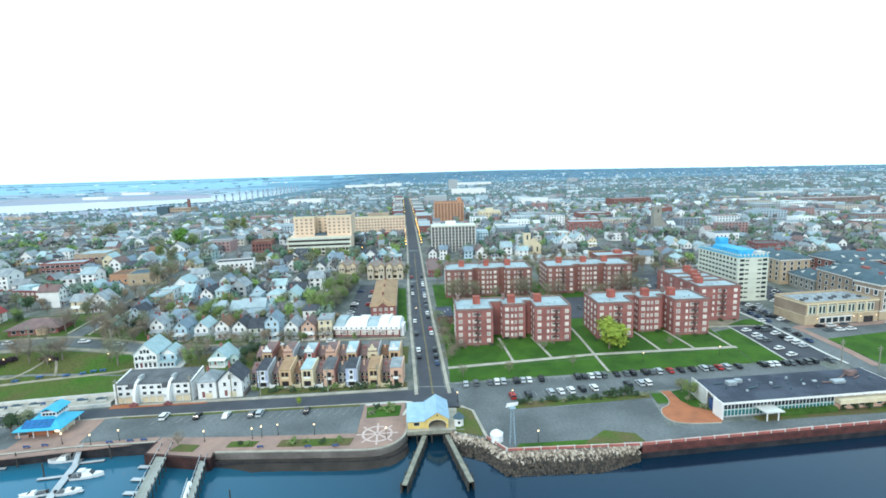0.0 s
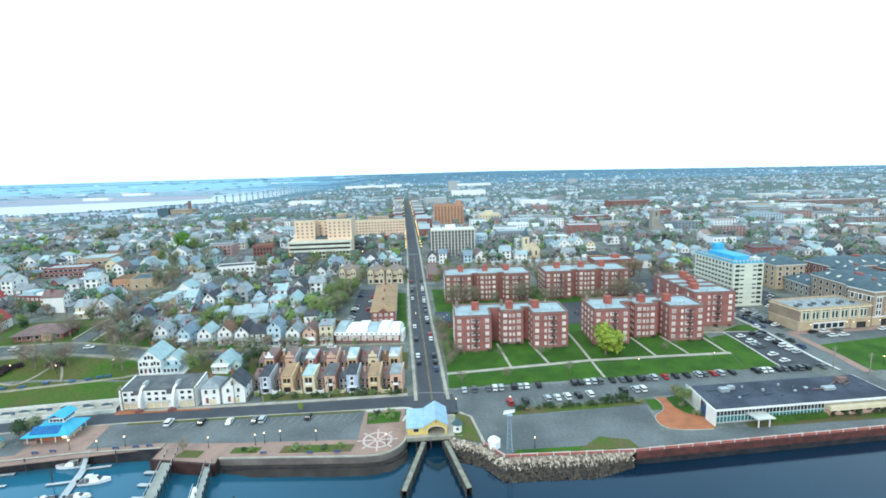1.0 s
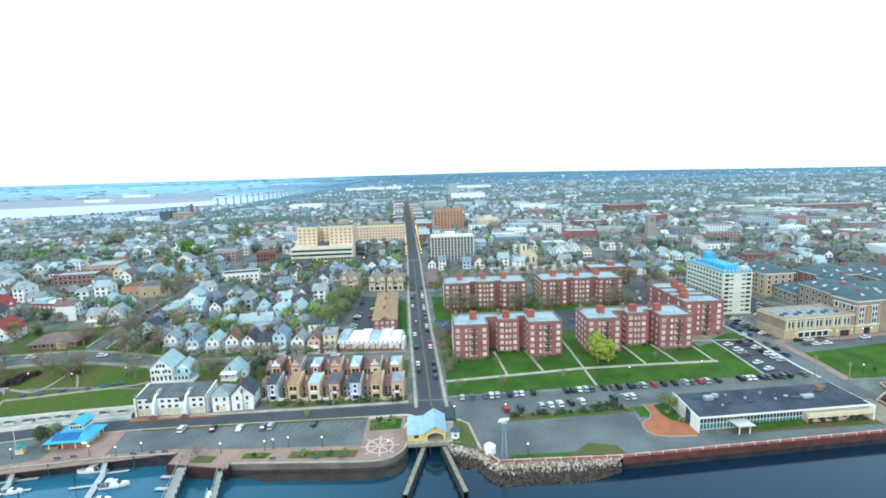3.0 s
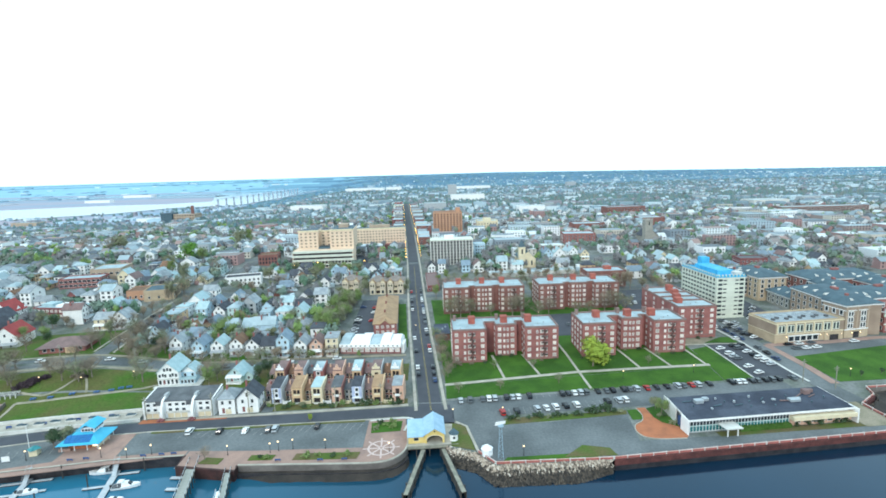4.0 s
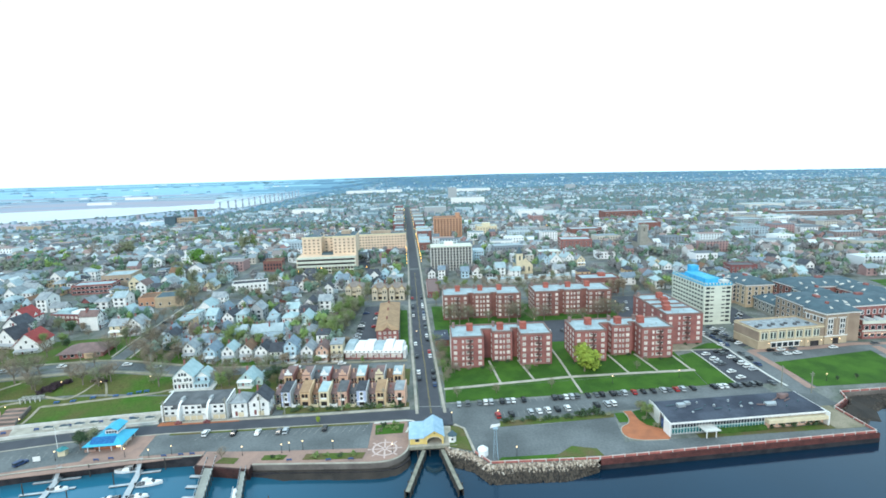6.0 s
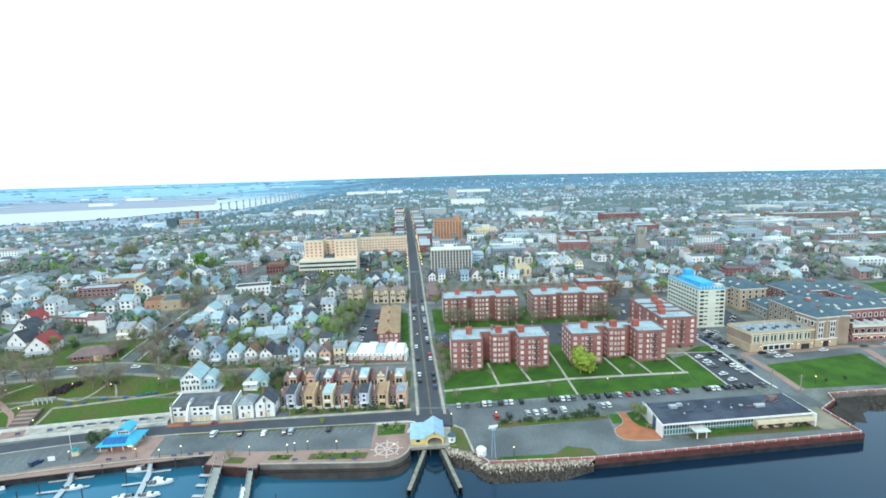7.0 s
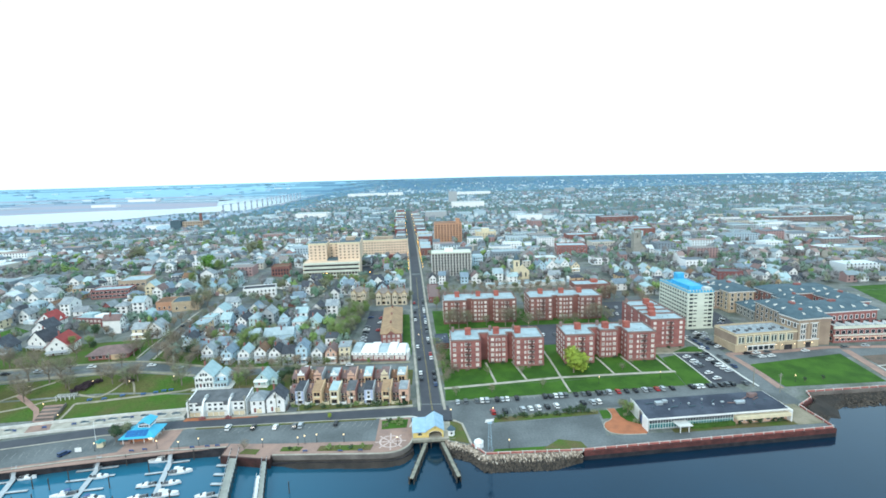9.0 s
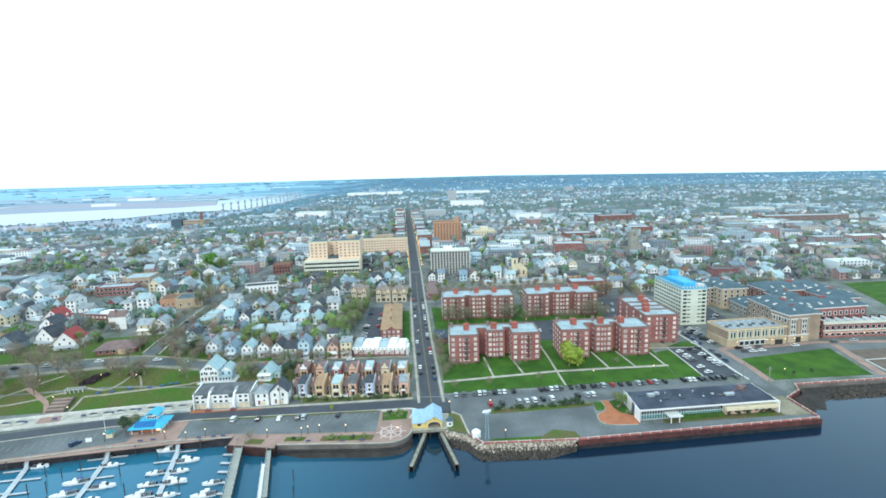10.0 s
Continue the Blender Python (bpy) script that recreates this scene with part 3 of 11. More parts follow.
def window_mesh(w, h, glass="glass", frame_mat="white", bars=True, fr=0.09):
    """A framed window standing in the plane y = 0, centred in x, its sill at z = 0, proud by a few centimetres."""
    def build():
        bm = bmesh.new()
        x, u = w / 2 + fr, w / 2
        rect = lambda hw, z0, z1, y: [bm.verts.new(p) for p in ((-hw, y, z0), (hw, y, z0), (hw, y, z1), (-hw, y, z1))]
        back, front, lip, pane = rect(x, -fr, h + fr, 0.03), rect(x, -fr, h + fr, -0.1), rect(u, 0, h, -0.1), rect(u, 0, h, -0.04)
        for a, b in ((back, front), (front, lip), (lip, pane)):
            for k in range(4):
                f = bm.faces.new((a[k], a[(k + 1) % 4], b[(k + 1) % 4], b[k]))
                f.material_index = 1
        bm.faces.new(pane)
        return mesh_of(bm, "window", M[glass], M[frame_mat])
    return cached(("win", w, h, glass, frame_mat, bars, fr), build)


def windows_on(parent, me, face, w, d, xs, zs, name="window", y=0.0):
    """Windows on one face of a block 0..w, 0..d: front (y = 0), back, left (x = 0) or right (x = w)."""
    for z in zs:
        for s in xs:
            if face == "front":
                mm = pose(s, y, z)
            elif face == "back":
                mm = pose(s, d, z, 0, 0, 180)
            elif face == "left":
                mm = pose(0, s, z, 0, 0, -90)
            else:
                mm = pose(w, s, z, 0, 0, 90)
            part(name, me, None, parent, "", mm)


def spaced(a, b, n):
    return [a + (b - a) * (k + 0.5) / n for k in range(n)]


# ---- the lie of the land ----
def sm(a, b, v):
    u = min(1.0, max(0.0, (v - a) / (b - a)))
    return u * u * (3 - 2 * u)


def H(x, y):
    """Height of the ground."""
    z = 2.5 + 3 * sm(160, 215, y) + 3 * sm(215, 330, y) + 5 * sm(330, 600, y) + 6 * sm(600, 1500, y)
    z += 8 * sm(-105, -170, x) * sm(163, 200, y) * (1 - sm(400, 700, y))
    low = sm(-330, -620, x) * sm(600, 1100, y)
    z = z * (1 - low) + 0.6 * low
    far = sm(3200, 4900, y) if x > -450 else sm(3700, 4900, y)
    if -850 < x <= -450:
        u = sm(-450, -850, x)
        far = sm(3200, 4900, y) * (1 - u) + sm(3700, 4900, y) * u
    rim = 90 - 58 * min(1.0, max(0.0, (x - 700) / 3700))
    return z + (rim - z) * far


SHORE = [(-5600, 60), (-330, 96), (-240, 108), (-170, 120.3), (-141, 126.2), (-109.5, 130.7), (-84, 131.8), (-83.8, 125.6), (-63.2, 121.6), (-63, 124.4), (-33.6, 123), (-19, 122.5),
         (-12.6, 124.3), (-8.7, 128.7), (-7.7, 132.8), (6, 132.8), (6.6, 129.7), (15.6, 125.9), (20.5, 118.4), (59, 118.5), (166.2, 127.9), (166.4, 147.4), (177, 154.4), (179.8, 160.8), (230, 163.4), (330, 170), (5600, 174)]


def shore(x):
    return float(np.interp(x, [p[0] for p in SHORE], [p[1] for p in SHORE]))


def make_ground():
    xs = sorted(set([p[0] for p in SHORE] + [x for x in np.arange(-330, 401, 4.0)] + [400 + 60 * 1.13 ** k for k in range(36)] + [-330 - 60 * 1.13 ** k for k in range(37)]))
    xs = [x for x in xs if -5600 <= x <= 5600]
    ys = list(np.arange(180, 206, 2.5)) + list(np.arange(206, 460, 5.0))
    y = ys[-1]
    step = 6.0
    while y < 4900:
        y = min(4900, y + step)
        step = min(step * 1.09, 90.0)
        ys.append(y)
    verts, faces = [], []
    nv = 26
    rows = nv + len(ys)
    for x in xs:
        s = shore(x)
        for k in range(nv):
            yy = s + (180 - s) * k / nv
            verts.append((x, yy, H(x, yy)))
        for yy in ys:
            verts.append((x, yy, H(x, yy)))
    for i in range(len(xs) - 1):
        for j in range(rows - 1):
            a = i * rows + j
            faces.append((a, a + rows, a + rows + 1, a + 1))
    me = bpy.data.meshes.new("ground")
    me.from_pydata(verts, [], faces)
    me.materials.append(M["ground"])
    me.materials.append(M["hazed_ground"])
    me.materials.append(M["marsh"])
    me.materials.append(M["hazed_shore"])
    me.materials.append(M["hazed_mixed"])
    # bands of bluer, paler ground paint the haze towards the horizon
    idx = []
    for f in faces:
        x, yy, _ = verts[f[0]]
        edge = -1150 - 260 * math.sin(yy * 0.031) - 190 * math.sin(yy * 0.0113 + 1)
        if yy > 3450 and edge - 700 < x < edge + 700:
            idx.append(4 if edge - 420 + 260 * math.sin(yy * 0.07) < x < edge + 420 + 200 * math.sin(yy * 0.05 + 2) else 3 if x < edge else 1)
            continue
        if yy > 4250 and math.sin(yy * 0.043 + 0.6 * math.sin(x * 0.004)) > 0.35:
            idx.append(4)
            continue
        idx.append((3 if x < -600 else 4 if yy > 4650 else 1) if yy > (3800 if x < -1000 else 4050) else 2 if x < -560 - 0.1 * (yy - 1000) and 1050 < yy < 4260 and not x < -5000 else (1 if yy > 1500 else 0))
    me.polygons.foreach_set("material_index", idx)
    me.polygons.foreach_set("use_smooth", [True] * len(faces))
    ob = new("ground", me)
    tagged(ob, "town ground of yards, thin grass and bare soil rising inland", "ground", "", "structure")


make_ground()


def strip(name, pts, width, off, material, label, category, step=4.0, skirt=0.35, kind="structure"):
    """A band laid on the land along a line: road, path or pavement, with a real edge."""
    fine = []
    for (ax, ay), (bx, by) in zip(pts, pts[1:]):
        n = max(1, int(math.hypot(bx - ax, by - ay) / step))
        fine += [(ax + (bx - ax) * k / n, ay + (by - ay) * k / n) for k in range(n)]
    fine.append(pts[-1])
    across = max(1, int(width / 4))
    bm = bmesh.new()
    prev = None
    for k, (x, y) in enumerate(fine):
        a, b = fine[max(0, k - 1)], fine[min(len(fine) - 1, k + 1)]
        tx, ty = b[0] - a[0], b[1] - a[1]
        ln = math.hypot(tx, ty)
        nx, ny = -ty / ln, tx / ln
        row = []
        for j in range(across + 1):
            s = (j / across - 0.5) * width
            px, py = x + nx * s, y + ny * s
            row.append(bm.verts.new((px, py, H(px, py) + off)))
        ends = [bm.verts.new((row[0].co.x, row[0].co.y, row[0].co.z - skirt)), bm.verts.new((row[-1].co.x, row[-1].co.y, row[-1].co.z - skirt))]
        full = [ends[0]] + row + [ends[1]]
        if prev:
            for j in range(len(full) - 1):
                bm.faces.new((prev[j + 1], prev[j], full[j], full[j + 1]))
        prev = full
    return struct(name, bm, material, label, category, kind)


def sheet(name, quad, off, material, label, category, step=4.0, skirt=0.3, kind="structure"):
    """A four-cornered patch laid on the land (corners counter-clockwise), with a skirt round it."""
    (ax, ay), (bx, by), (cx, cy), (dx, dy) = quad
    nu = max(1, int(max(math.hypot(bx - ax, by - ay), math.hypot(cx - dx, cy - dy)) / step))
    nv = max(1, int(max(math.hypot(dx - ax, dy - ay), math.hypot(cx - bx, cy - by)) / step))
    bm = bmesh.new()
    g = []
    for i in range(nu + 1):
        u = i / nu
        col = []
        for j in range(nv + 1):
            v = j / nv
            x = (ax * (1 - u) + bx * u) * (1 - v) + (dx * (1 - u) + cx * u) * v
            y = (ay * (1 - u) + by * u) * (1 - v) + (dy * (1 - u) + cy * u) * v
            col.append(bm.verts.new((x, y, H(x, y) + off)))
        g.append(col)
    for i in range(nu):
        for j in range(nv):
            bm.faces.new((g[i][j], g[i + 1][j], g[i + 1][j + 1], g[i][j + 1]))
    rim = [g[i][0] for i in range(nu)] + [g[nu][j] for j in range(nv)] + [g[i][nv] for i in range(nu, 0, -1)] + [g[0][j] for j in range(nv, 0, -1)]
    low = [bm.verts.new((v.co.x, v.co.y, v.co.z - skirt)) for v in rim]
    for k in range(len(rim)):
        j = (k + 1) % len(rim)
        bm.faces.new((low[k], low[j], rim[j], rim[k]))
    return struct(name, bm, material, label, category, kind)


# ---- water ----
SEA = -1.0


def plane(name, quad, z, material, label):
    bm = bmesh.new()
    bm.faces.new([bm.verts.new((x, y, z)) for x, y in quad])
    return struct(name, bm, material, label, "water")


plane("water", [(-5600, -3000), (5600, -3000), (5600, 240), (-5600, 240)], SEA, M["water"], "calm deep blue harbour water")


def make_river():
    near = [(-3000, 560), (-1183, 1356), (-967, 1500), (-900, 1730), (-690, 1800), (-700, 2341), (-750, 2831), (-800, 3500)]
    far = [(-4600, 1750), (-1669, 1931), (-1322, 2068), (-1092, 2050), (-960, 2187), (-1230, 2850), (-1420, 3350), (-1600, 3800)]
    bm = bmesh.new()
    a = [bm.verts.new((x, y, 2.0)) for x, y in near]
    b = [bm.verts.new((x, y, 2.0)) for x, y in far]
    for k in range(len(a) - 1):
        bm.faces.new((a[k], a[k + 1], b[k + 1], b[k]))
    struct("river", bm, M["river"], "broad pale river reflecting the white sky", "river")


make_river()
for quad in ([(-3700, 3160), (-1900, 3130), (-1380, 3180), (-1380, 3330), (-2300, 3520), (-3700, 3560)], [(-1620, 2860), (-1190, 2800), (-1180, 2960), (-1620, 3010)], [(-2900, 2560), (-2150, 2500), (-2100, 2590), (-2900, 2680)]):
    plane("tidal_creek", quad, 2.0, M["river"], "pale tidal creek across the marsh")


# ---- sea walls ----
def wall_line(name, pts, thick, z0, z1, material, label, category="sea wall", inward=1):
    """An upright wall along a line; it thickens to the left of its course."""
    bm = bmesh.new()
    n = len(pts)
    off = []
    for k in range(n):
        a, b = pts[max(0, k - 1)], pts[min(n - 1, k + 1)]
        tx, ty = b[0] - a[0], b[1] - a[1]
        ln = math.hypot(tx, ty)
        off.append((pts[k][0] - ty / ln * thick * inward, pts[k][1] + tx / ln * thick * inward))
    rows = []
    for (x, y), (u, v) in zip(pts, off):
        rows.append([bm.verts.new(p) for p in ((x, y, z0), (x, y, z1), (u, v, z1), (u, v, z0))])
    for a, b in zip(rows, rows[1:]):
        for k in range(4):
            bm.faces.new((a[k], b[k], b[(k + 1) % 4], a[(k + 1) % 4]))
    bm.faces.new(rows[0][::-1])
    bm.faces.new(rows[-1])
    bmesh.ops.recalc_face_normals(bm, faces=bm.faces[:])
    return struct(name, bm, material, label, category)


def curve_pts(pts, n=6):
    """A smooth line through points."""
    out = []
    p = [pts[0]] + list(pts) + [pts[-1]]
    for k in range(1, len(p) - 2):
        for j in range(n):
            t = j / n
            q = []
            for c in (0, 1):
                a, b, d, e = p[k - 1][c], p[k][c], p[k + 1][c], p[k + 2][c]
                q.append(0.5 * (2 * b + (d - a) * t + (2 * a - 5 * b + 4 * d - e) * t * t + (3 * b - a - 3 * d + e) * t ** 3))
            out.append(tuple(q))
    return out + [pts[-1]]


L_WALL = [(-330, 96), (-240, 108), (-170, 120.3), (-141, 126.2), (-109.5, 130.7), (-84, 131.8)]
wall_line("sea_wall_west", [(x, y - 0.35) for x, y in L_WALL], 0.9, -3, 2.62, M["wet"], "dark wet timber-faced sea wall along the marina")
wall_line("kerb_west", [(x, y - 0.15) for x, y in L_WALL], 0.5, 2.62, 2.85, M["concrete"], "concrete edge on top of the sea wall", "kerb")
wall_line("pier_head_wall", [(-84, 132), (-83.8, 125.3), (-63.2, 121.3), (-63, 124.6)], 0.8, -3, 2.62, M["pier_wall"], "dark red-brown piling round the pier head")
C_WALL = curve_pts([(-63, 124.3), (-45, 123.5), (-33.6, 122.9), (-19, 122.4), (-12.6, 124.2), (-8.9, 128.5), (-7.8, 133)])
wall_line("stone_sea_wall", [(x, y - 0.1) for x, y in C_WALL], 1.0, -0.5, 2.6, M["stone"], "weathered grey stone sea wall below the plaza")
wall_line("sea_wall_foot", [(x + (0.7 if x > -14 else 0), y - 1.4) for x, y in C_WALL[:-4]], 1.6, -4, 0.3, M["wet"], "dark wet foot of the stone sea wall")
wall_line("coping", C_WALL, 0.5, 2.6, 2.95, M["concrete"], "pale concrete coping curving round the plaza", "coping")
R_LINE = [(59, 118.5), (112, 123.1), (166.2, 127.9), (166.4, 147.4), (177, 154.4), (179.8, 160.8), (230, 163.4), (330, 170)]
wall_line("sheet_piling", [(x, y - 0.2) for x, y in R_LINE[:3]], 0.7, 0.7, 2.55, M["pile_red"], "rust-red steel sheet piling below the esplanade")
wall_line("piling_foot", [(x, y - 0.28) for x, y in R_LINE[:3]], 0.6, -4, 0.7, M["wet"], "dark wet foot of the sheet piling")
wall_line("sheet_piling_end", [(166.4, 127.7), (166.6, 147.4), (177, 154.2), (180, 160.6)], 0.6, -3, 2.55, M["pile_red"], "rust-red piling round the end of the esplanade")
wall_line("field_sea_wall", [(180, 160.5), (230, 163.1), (330, 169.7)], 0.8, -3, 2.6, M["stone"], "grey stone sea wall below the open field")


def parapet_run(pts, name):
    """A low red railing wall with a pale cap and white piers, in straight runs."""
    for a, b in zip(pts, pts[1:]):
        ln = math.hypot(b[0] - a[0], b[1] - a[1])
        ang = math.degrees(math.atan2(b[1] - a[1], b[0] - a[0]))
        th = thing(name, pose(a[0], a[1], 2.5, 0, 0, ang), "low red railing wall with a pale cap on the sea wall", "railing", "esplanade railings")
        n = max(1, round(ln / 4.5))
        s = ln / n
        panel = cached(("rp", round(s, 2)), lambda: mesh_of(_boxed((0.1, s - 0.1, -0.1, 0.1, 0.05, 0.8)), "panel", M["rail_red"]))
        cap = cached(("rc", round(s, 2)), lambda: mesh_of(_boxed((0.1, s - 0.1, -0.16, 0.16, 0.8, 0.9)), "cap", M["rail_pink"]))
        capw = cached(("rw", round(s, 2)), lambda: mesh_of(_boxed((0.1, s - 0.1, -0.2, 0.2, 0.8, 0.92)), "cap", M["rail_pale"]))
        pier = cached("rpier", lambda: mesh_of(_boxed((-0.16, 0.16, -0.2, 0.2, 0, 1.0)), "post", M["pale"]))
        for k in range(n):
            part("panel", panel, None, th, "", pose(k * s, 0, 0))
            part("cap", capw if k % 2 else cap, None, th, "", pose(k * s, 0, 0))
            part("post", pier, None, th, "", pose(k * s, 0, 0))
        part("post", pier, None, th, "", pose(ln - 0.25, 0, 0))


def _boxed(*boxes):
    bm = bmesh.new()
    for b in boxes:
        box(bm, *b)
    return bm


parapet_run([(15.8, 126.4), (20.8, 119.2), (59, 119.2), (112, 123.8), (165.8, 128.5)], "railing")
parapet_run([(165.8, 129), (165.8, 147.8), (176.6, 154.8), (179.4, 161.2), (230, 164.1), (300, 168.8)], "railing")


# ---- rip-rap ----
def rocks(name, line, wide, seed, count, z_top, label, v0=0.0, v1=1.0, material="rock", taper=0.0):
    rng = random.Random(seed)
    verts, faces = [], []
    ln = [0]
    for a, b in zip(line, line[1:]):
        ln.append(ln[-1] + math.hypot(b[0] - a[0], b[1] - a[1]))
    for _ in range(count):
        s = rng.random() * ln[-1]
        x = float(np.interp(s, ln, [p[0] for p in line]))
        y = float(np.interp(s, ln, [p[1] for p in line]))
        v = rng.uniform(v0, v1)
        y -= wide * v * (min(1.0, 0.25 + (ln[-1] - s) / taper) if taper else 1.0)
        z = z_top * (1 - v) - 1.2 * v
        r = rng.uniform(0.3, 0.8)
        base = len(verts)
        for k in range(6):
            d = [(1, 0, 0), (-1, 0, 0), (0, 1, 0), (0, -1, 0), (0, 0, 1), (0, 0, -1)][k]
            q = r * rng.uniform(0.7, 1.2)
            verts.append((x + d[0] * q + rng.uniform(-.2, .2) * r, y + d[1] * q + rng.uniform(-.2, .2) * r, z + d[2] * q * 0.75))
        for f in ((0, 2, 4), (2, 1, 4), (1, 3, 4), (3, 0, 4), (2, 0, 5), (1, 2, 5), (3, 1, 5), (0, 3, 5)):
            faces.append(tuple(base + i for i in f))
    me = bpy.data.meshes.new(name)
    me.from_pydata(verts, [], faces)
    me.materials.append(M[material])
    tagged(new(name, me), label, "rocks", "", "stuff")


wall_line("rock_core", [(6.2, 127.8), (14.6, 123.0), (19.4, 115.8), (50, 116.2)], 3.0, -3, 0.5, M["wet"], "dark core of the rock slope")
RIP = [(5.6, 131.2), (15, 126.2), (20, 118.8), (58, 118.9)]
rocks("rip_rap", RIP, 6.0, 3, 1900, 2.4, "grey and tan boulders heaped as a shore slope", 0.0, 0.47, "rock", 16.0)
rocks("rip_rap_foot", RIP, 6.2, 13, 2800, 2.4, "dark wet boulders at the foot of the shore slope", 0.28, 1.0, "rock_wet", 16.0)
rocks("field_rip_rap", [(167, 146.8), (178, 154.2), (182, 160), (232, 162.8), (300, 167.5)], 6.5, 5, 700, 1.2, "brown shore boulders below the sea wall", 0.0, 0.6, "rock_wet")
rocks("field_rip_rap_foot", [(169, 145.8), (178, 153.4), (182, 159.4), (232, 162.4), (300, 167)], 9.5, 15, 1900, 0.6, "dark wet shore stones below the sea wall", 0.4, 1.0, "rock_wet")



def mud_shelf():
    """A dark mud slope below the field wall."""
    bm = bmesh.new()
    line = [(167.2, 145.4), (177.5, 153.0), (181, 159.2), (195, 160.6), (232, 162.2), (330, 169)]
    tide = [(173.4, 142.6), (180.5, 140.6), (186.5, 149.4), (196, 154.6), (232, 154.8), (330, 160)]
    rows = [[bm.verts.new((x + (u - x) * v, y + (w - y) * v, 1.2 - 2.4 * v)) for v in (0, 0.35, 0.7, 1.0)] for (x, y), (u, w) in zip(line, tide)]
    for a, b in zip(rows, rows[1:]):
        for k in range(3):
            bm.faces.new((a[k + 1], b[k + 1], b[k], a[k]))
    struct("mud_shelf", bm, M["mud"], "dark brown mud slope below the field wall", "shore")


mud_shelf()


def mud_bank():
    """The muddy beach that slopes from the foot of the stone wall into the water."""
    bm = bmesh.new()
    rng = random.Random(23)
    line = C_WALL[:-3]
    rows = []
    for k, (x, y) in enumerate(line):
        w = 4.6 * min(1.0, (k + 1) / 5) + rng.uniform(-0.4, 0.4)
        rows.append([bm.verts.new((x + (1.2 if x > -14 else 0) * v, y - 0.2 - w * v, 0.7 - 2.2 * v + rng.uniform(-.06, .06))) for v in (0, 0.25, 0.5, 0.75, 1.0)])
    for a, b in zip(rows, rows[1:]):
        for k in range(4):
            bm.faces.new((a[k + 1], b[k + 1], b[k], a[k]))
    struct("mud_bank", bm, M["mud"], "wet brown mud sloping from the stone wall into the water", "shore")


mud_bank()

# ---- streets ----
SMITH = [(0.2, 157), (-5.4, 243), (-9.2, 315), (-14.2, 424), (-25, 630), (-59, 1240)]
FRONT = [(-300, 106), (-240, 122), (-186, 139.5), (-142, 150), (-106, 153.2), (-52, 155), (-8, 157.2), (8, 157.6)]
HIGH = [(-330, 184), (-214, 195.5), (-127, 204), (-60, 205.5), (-12, 205)]
strip("road_main", SMITH, 9.2, 0.10, M["road"], "straight two-way asphalt street climbing inland from the ferry slip", "road")
strip("road_front", FRONT, 7.4, 0.12, M["road"], "asphalt waterfront street", "road")
strip("road_high", HIGH, 6.6, 0.11, M["asphalt"], "asphalt street behind the row houses", "road")
for side in (-4.6, 4.6):
    strip("pavement_side", [(-160.2 + side, 210.5), (-162.6 + side, 229), (-164 + side, 259), (-165.6 + side, 304)], 1.0, 0.18, M["concrete"], "pale pavement beside the residential street", "pavement")
strip("road_side", [(-159.2, 203), (-162.6, 229), (-164, 259), (-165.6, 304), (-164, 366), (-160, 470)], 6.0, 0.13, M["asphalt"], "narrow grey residential street", "road")
strip("road_side_east", [(165.5, 150), (164, 183), (161, 256), (158, 330), (155, 470)], 9, 0.13, M["asphalt"], "grey street between the flats and the school", "road")
strip("road_cross_north", [(-330, 326), (-10, 318)], 7.5, 0.12, M["asphalt"], "grey cross street between houses", "road")
strip("road_cross_flats", [(-6, 318), (158, 322), (420, 330)], 7.5, 0.12, M["asphalt"], "grey cross street behind the flats", "road")
strip("road_cross_far", [(-420, 452), (-16, 440), (420, 455)], 8, 0.12, M["asphalt"], "grey cross street further inland", "road")
strip("road_west", [(-262, 190), (-255, 330), (-250, 460)], 5.0, 0.14, M["asphalt"], "grey residential street", "road")
strip("road_mid", [(-88, 322), (-92, 440)], 5.0, 0.14, M["asphalt"], "grey residential street", "road")
strip("road_diagonal", [(112, 318), (140, 400), (160, 466)], 6, 0.14, M["asphalt"], "grey street running inland", "road")
for side, w0 in ((-1, "west"), (1, "east")):
    strip("pavement_main_" + w0, [(x + side * 5.9, y) for x, y in SMITH[:5]][0 if side > 0 else 0:], 1.3, 0.24, M["concrete"], "concrete pavement beside the main street", "pavement")
strip("pavement_front", [(-104, 157.9), (-52, 159.9), (-9, 162.6)], 1.6, 0.26, M["concrete"], "concrete pavement beside the waterfront street", "pavement")
strip("kerb_lot", [(-186, 135.3), (-142, 145.6), (-106, 149.0), (-52, 150.9), (-24, 151.6), (-10, 152.4)], 0.5, 0.24, M["concrete"], "pale kerb between the lot and the street", "kerb")
strip("kerb_plaza", curve_pts([(-23, 150.6), (-12, 151.6), (-7.4, 151.2), (-6.4, 148.6), (-8.4, 146.6), (-9.6, 142)]), 0.8, 0.3, M["pale"], "pale kerb curving round the plaza corner", "kerb")
strip("verge_lot", [(-104, 148.2), (-52, 150.0), (-25, 150.7)], 1.2, 0.17, M["lawn_dry"], "thin grass verge behind the parking lot", "verge")
strip("pavement_high", [(-330, 190.6), (-214, 201.6), (-127, 210), (-60, 211.3), (-12, 210.8)], 1.8, 0.24, M["path"], "concrete pavement beside the street", "pavement")
strip("pavement_high_park", [(-330, 178.6), (-214, 190), (-127, 198.3)], 1.6, 0.24, M["path"], "concrete pavement along the park", "pavement")
strip("centre_line", [(x - 0.18, y) for x, y in SMITH[:4]], 0.12, 0.125, M["paint_yellow"], "yellow centre line", "road marking", skirt=0.02)
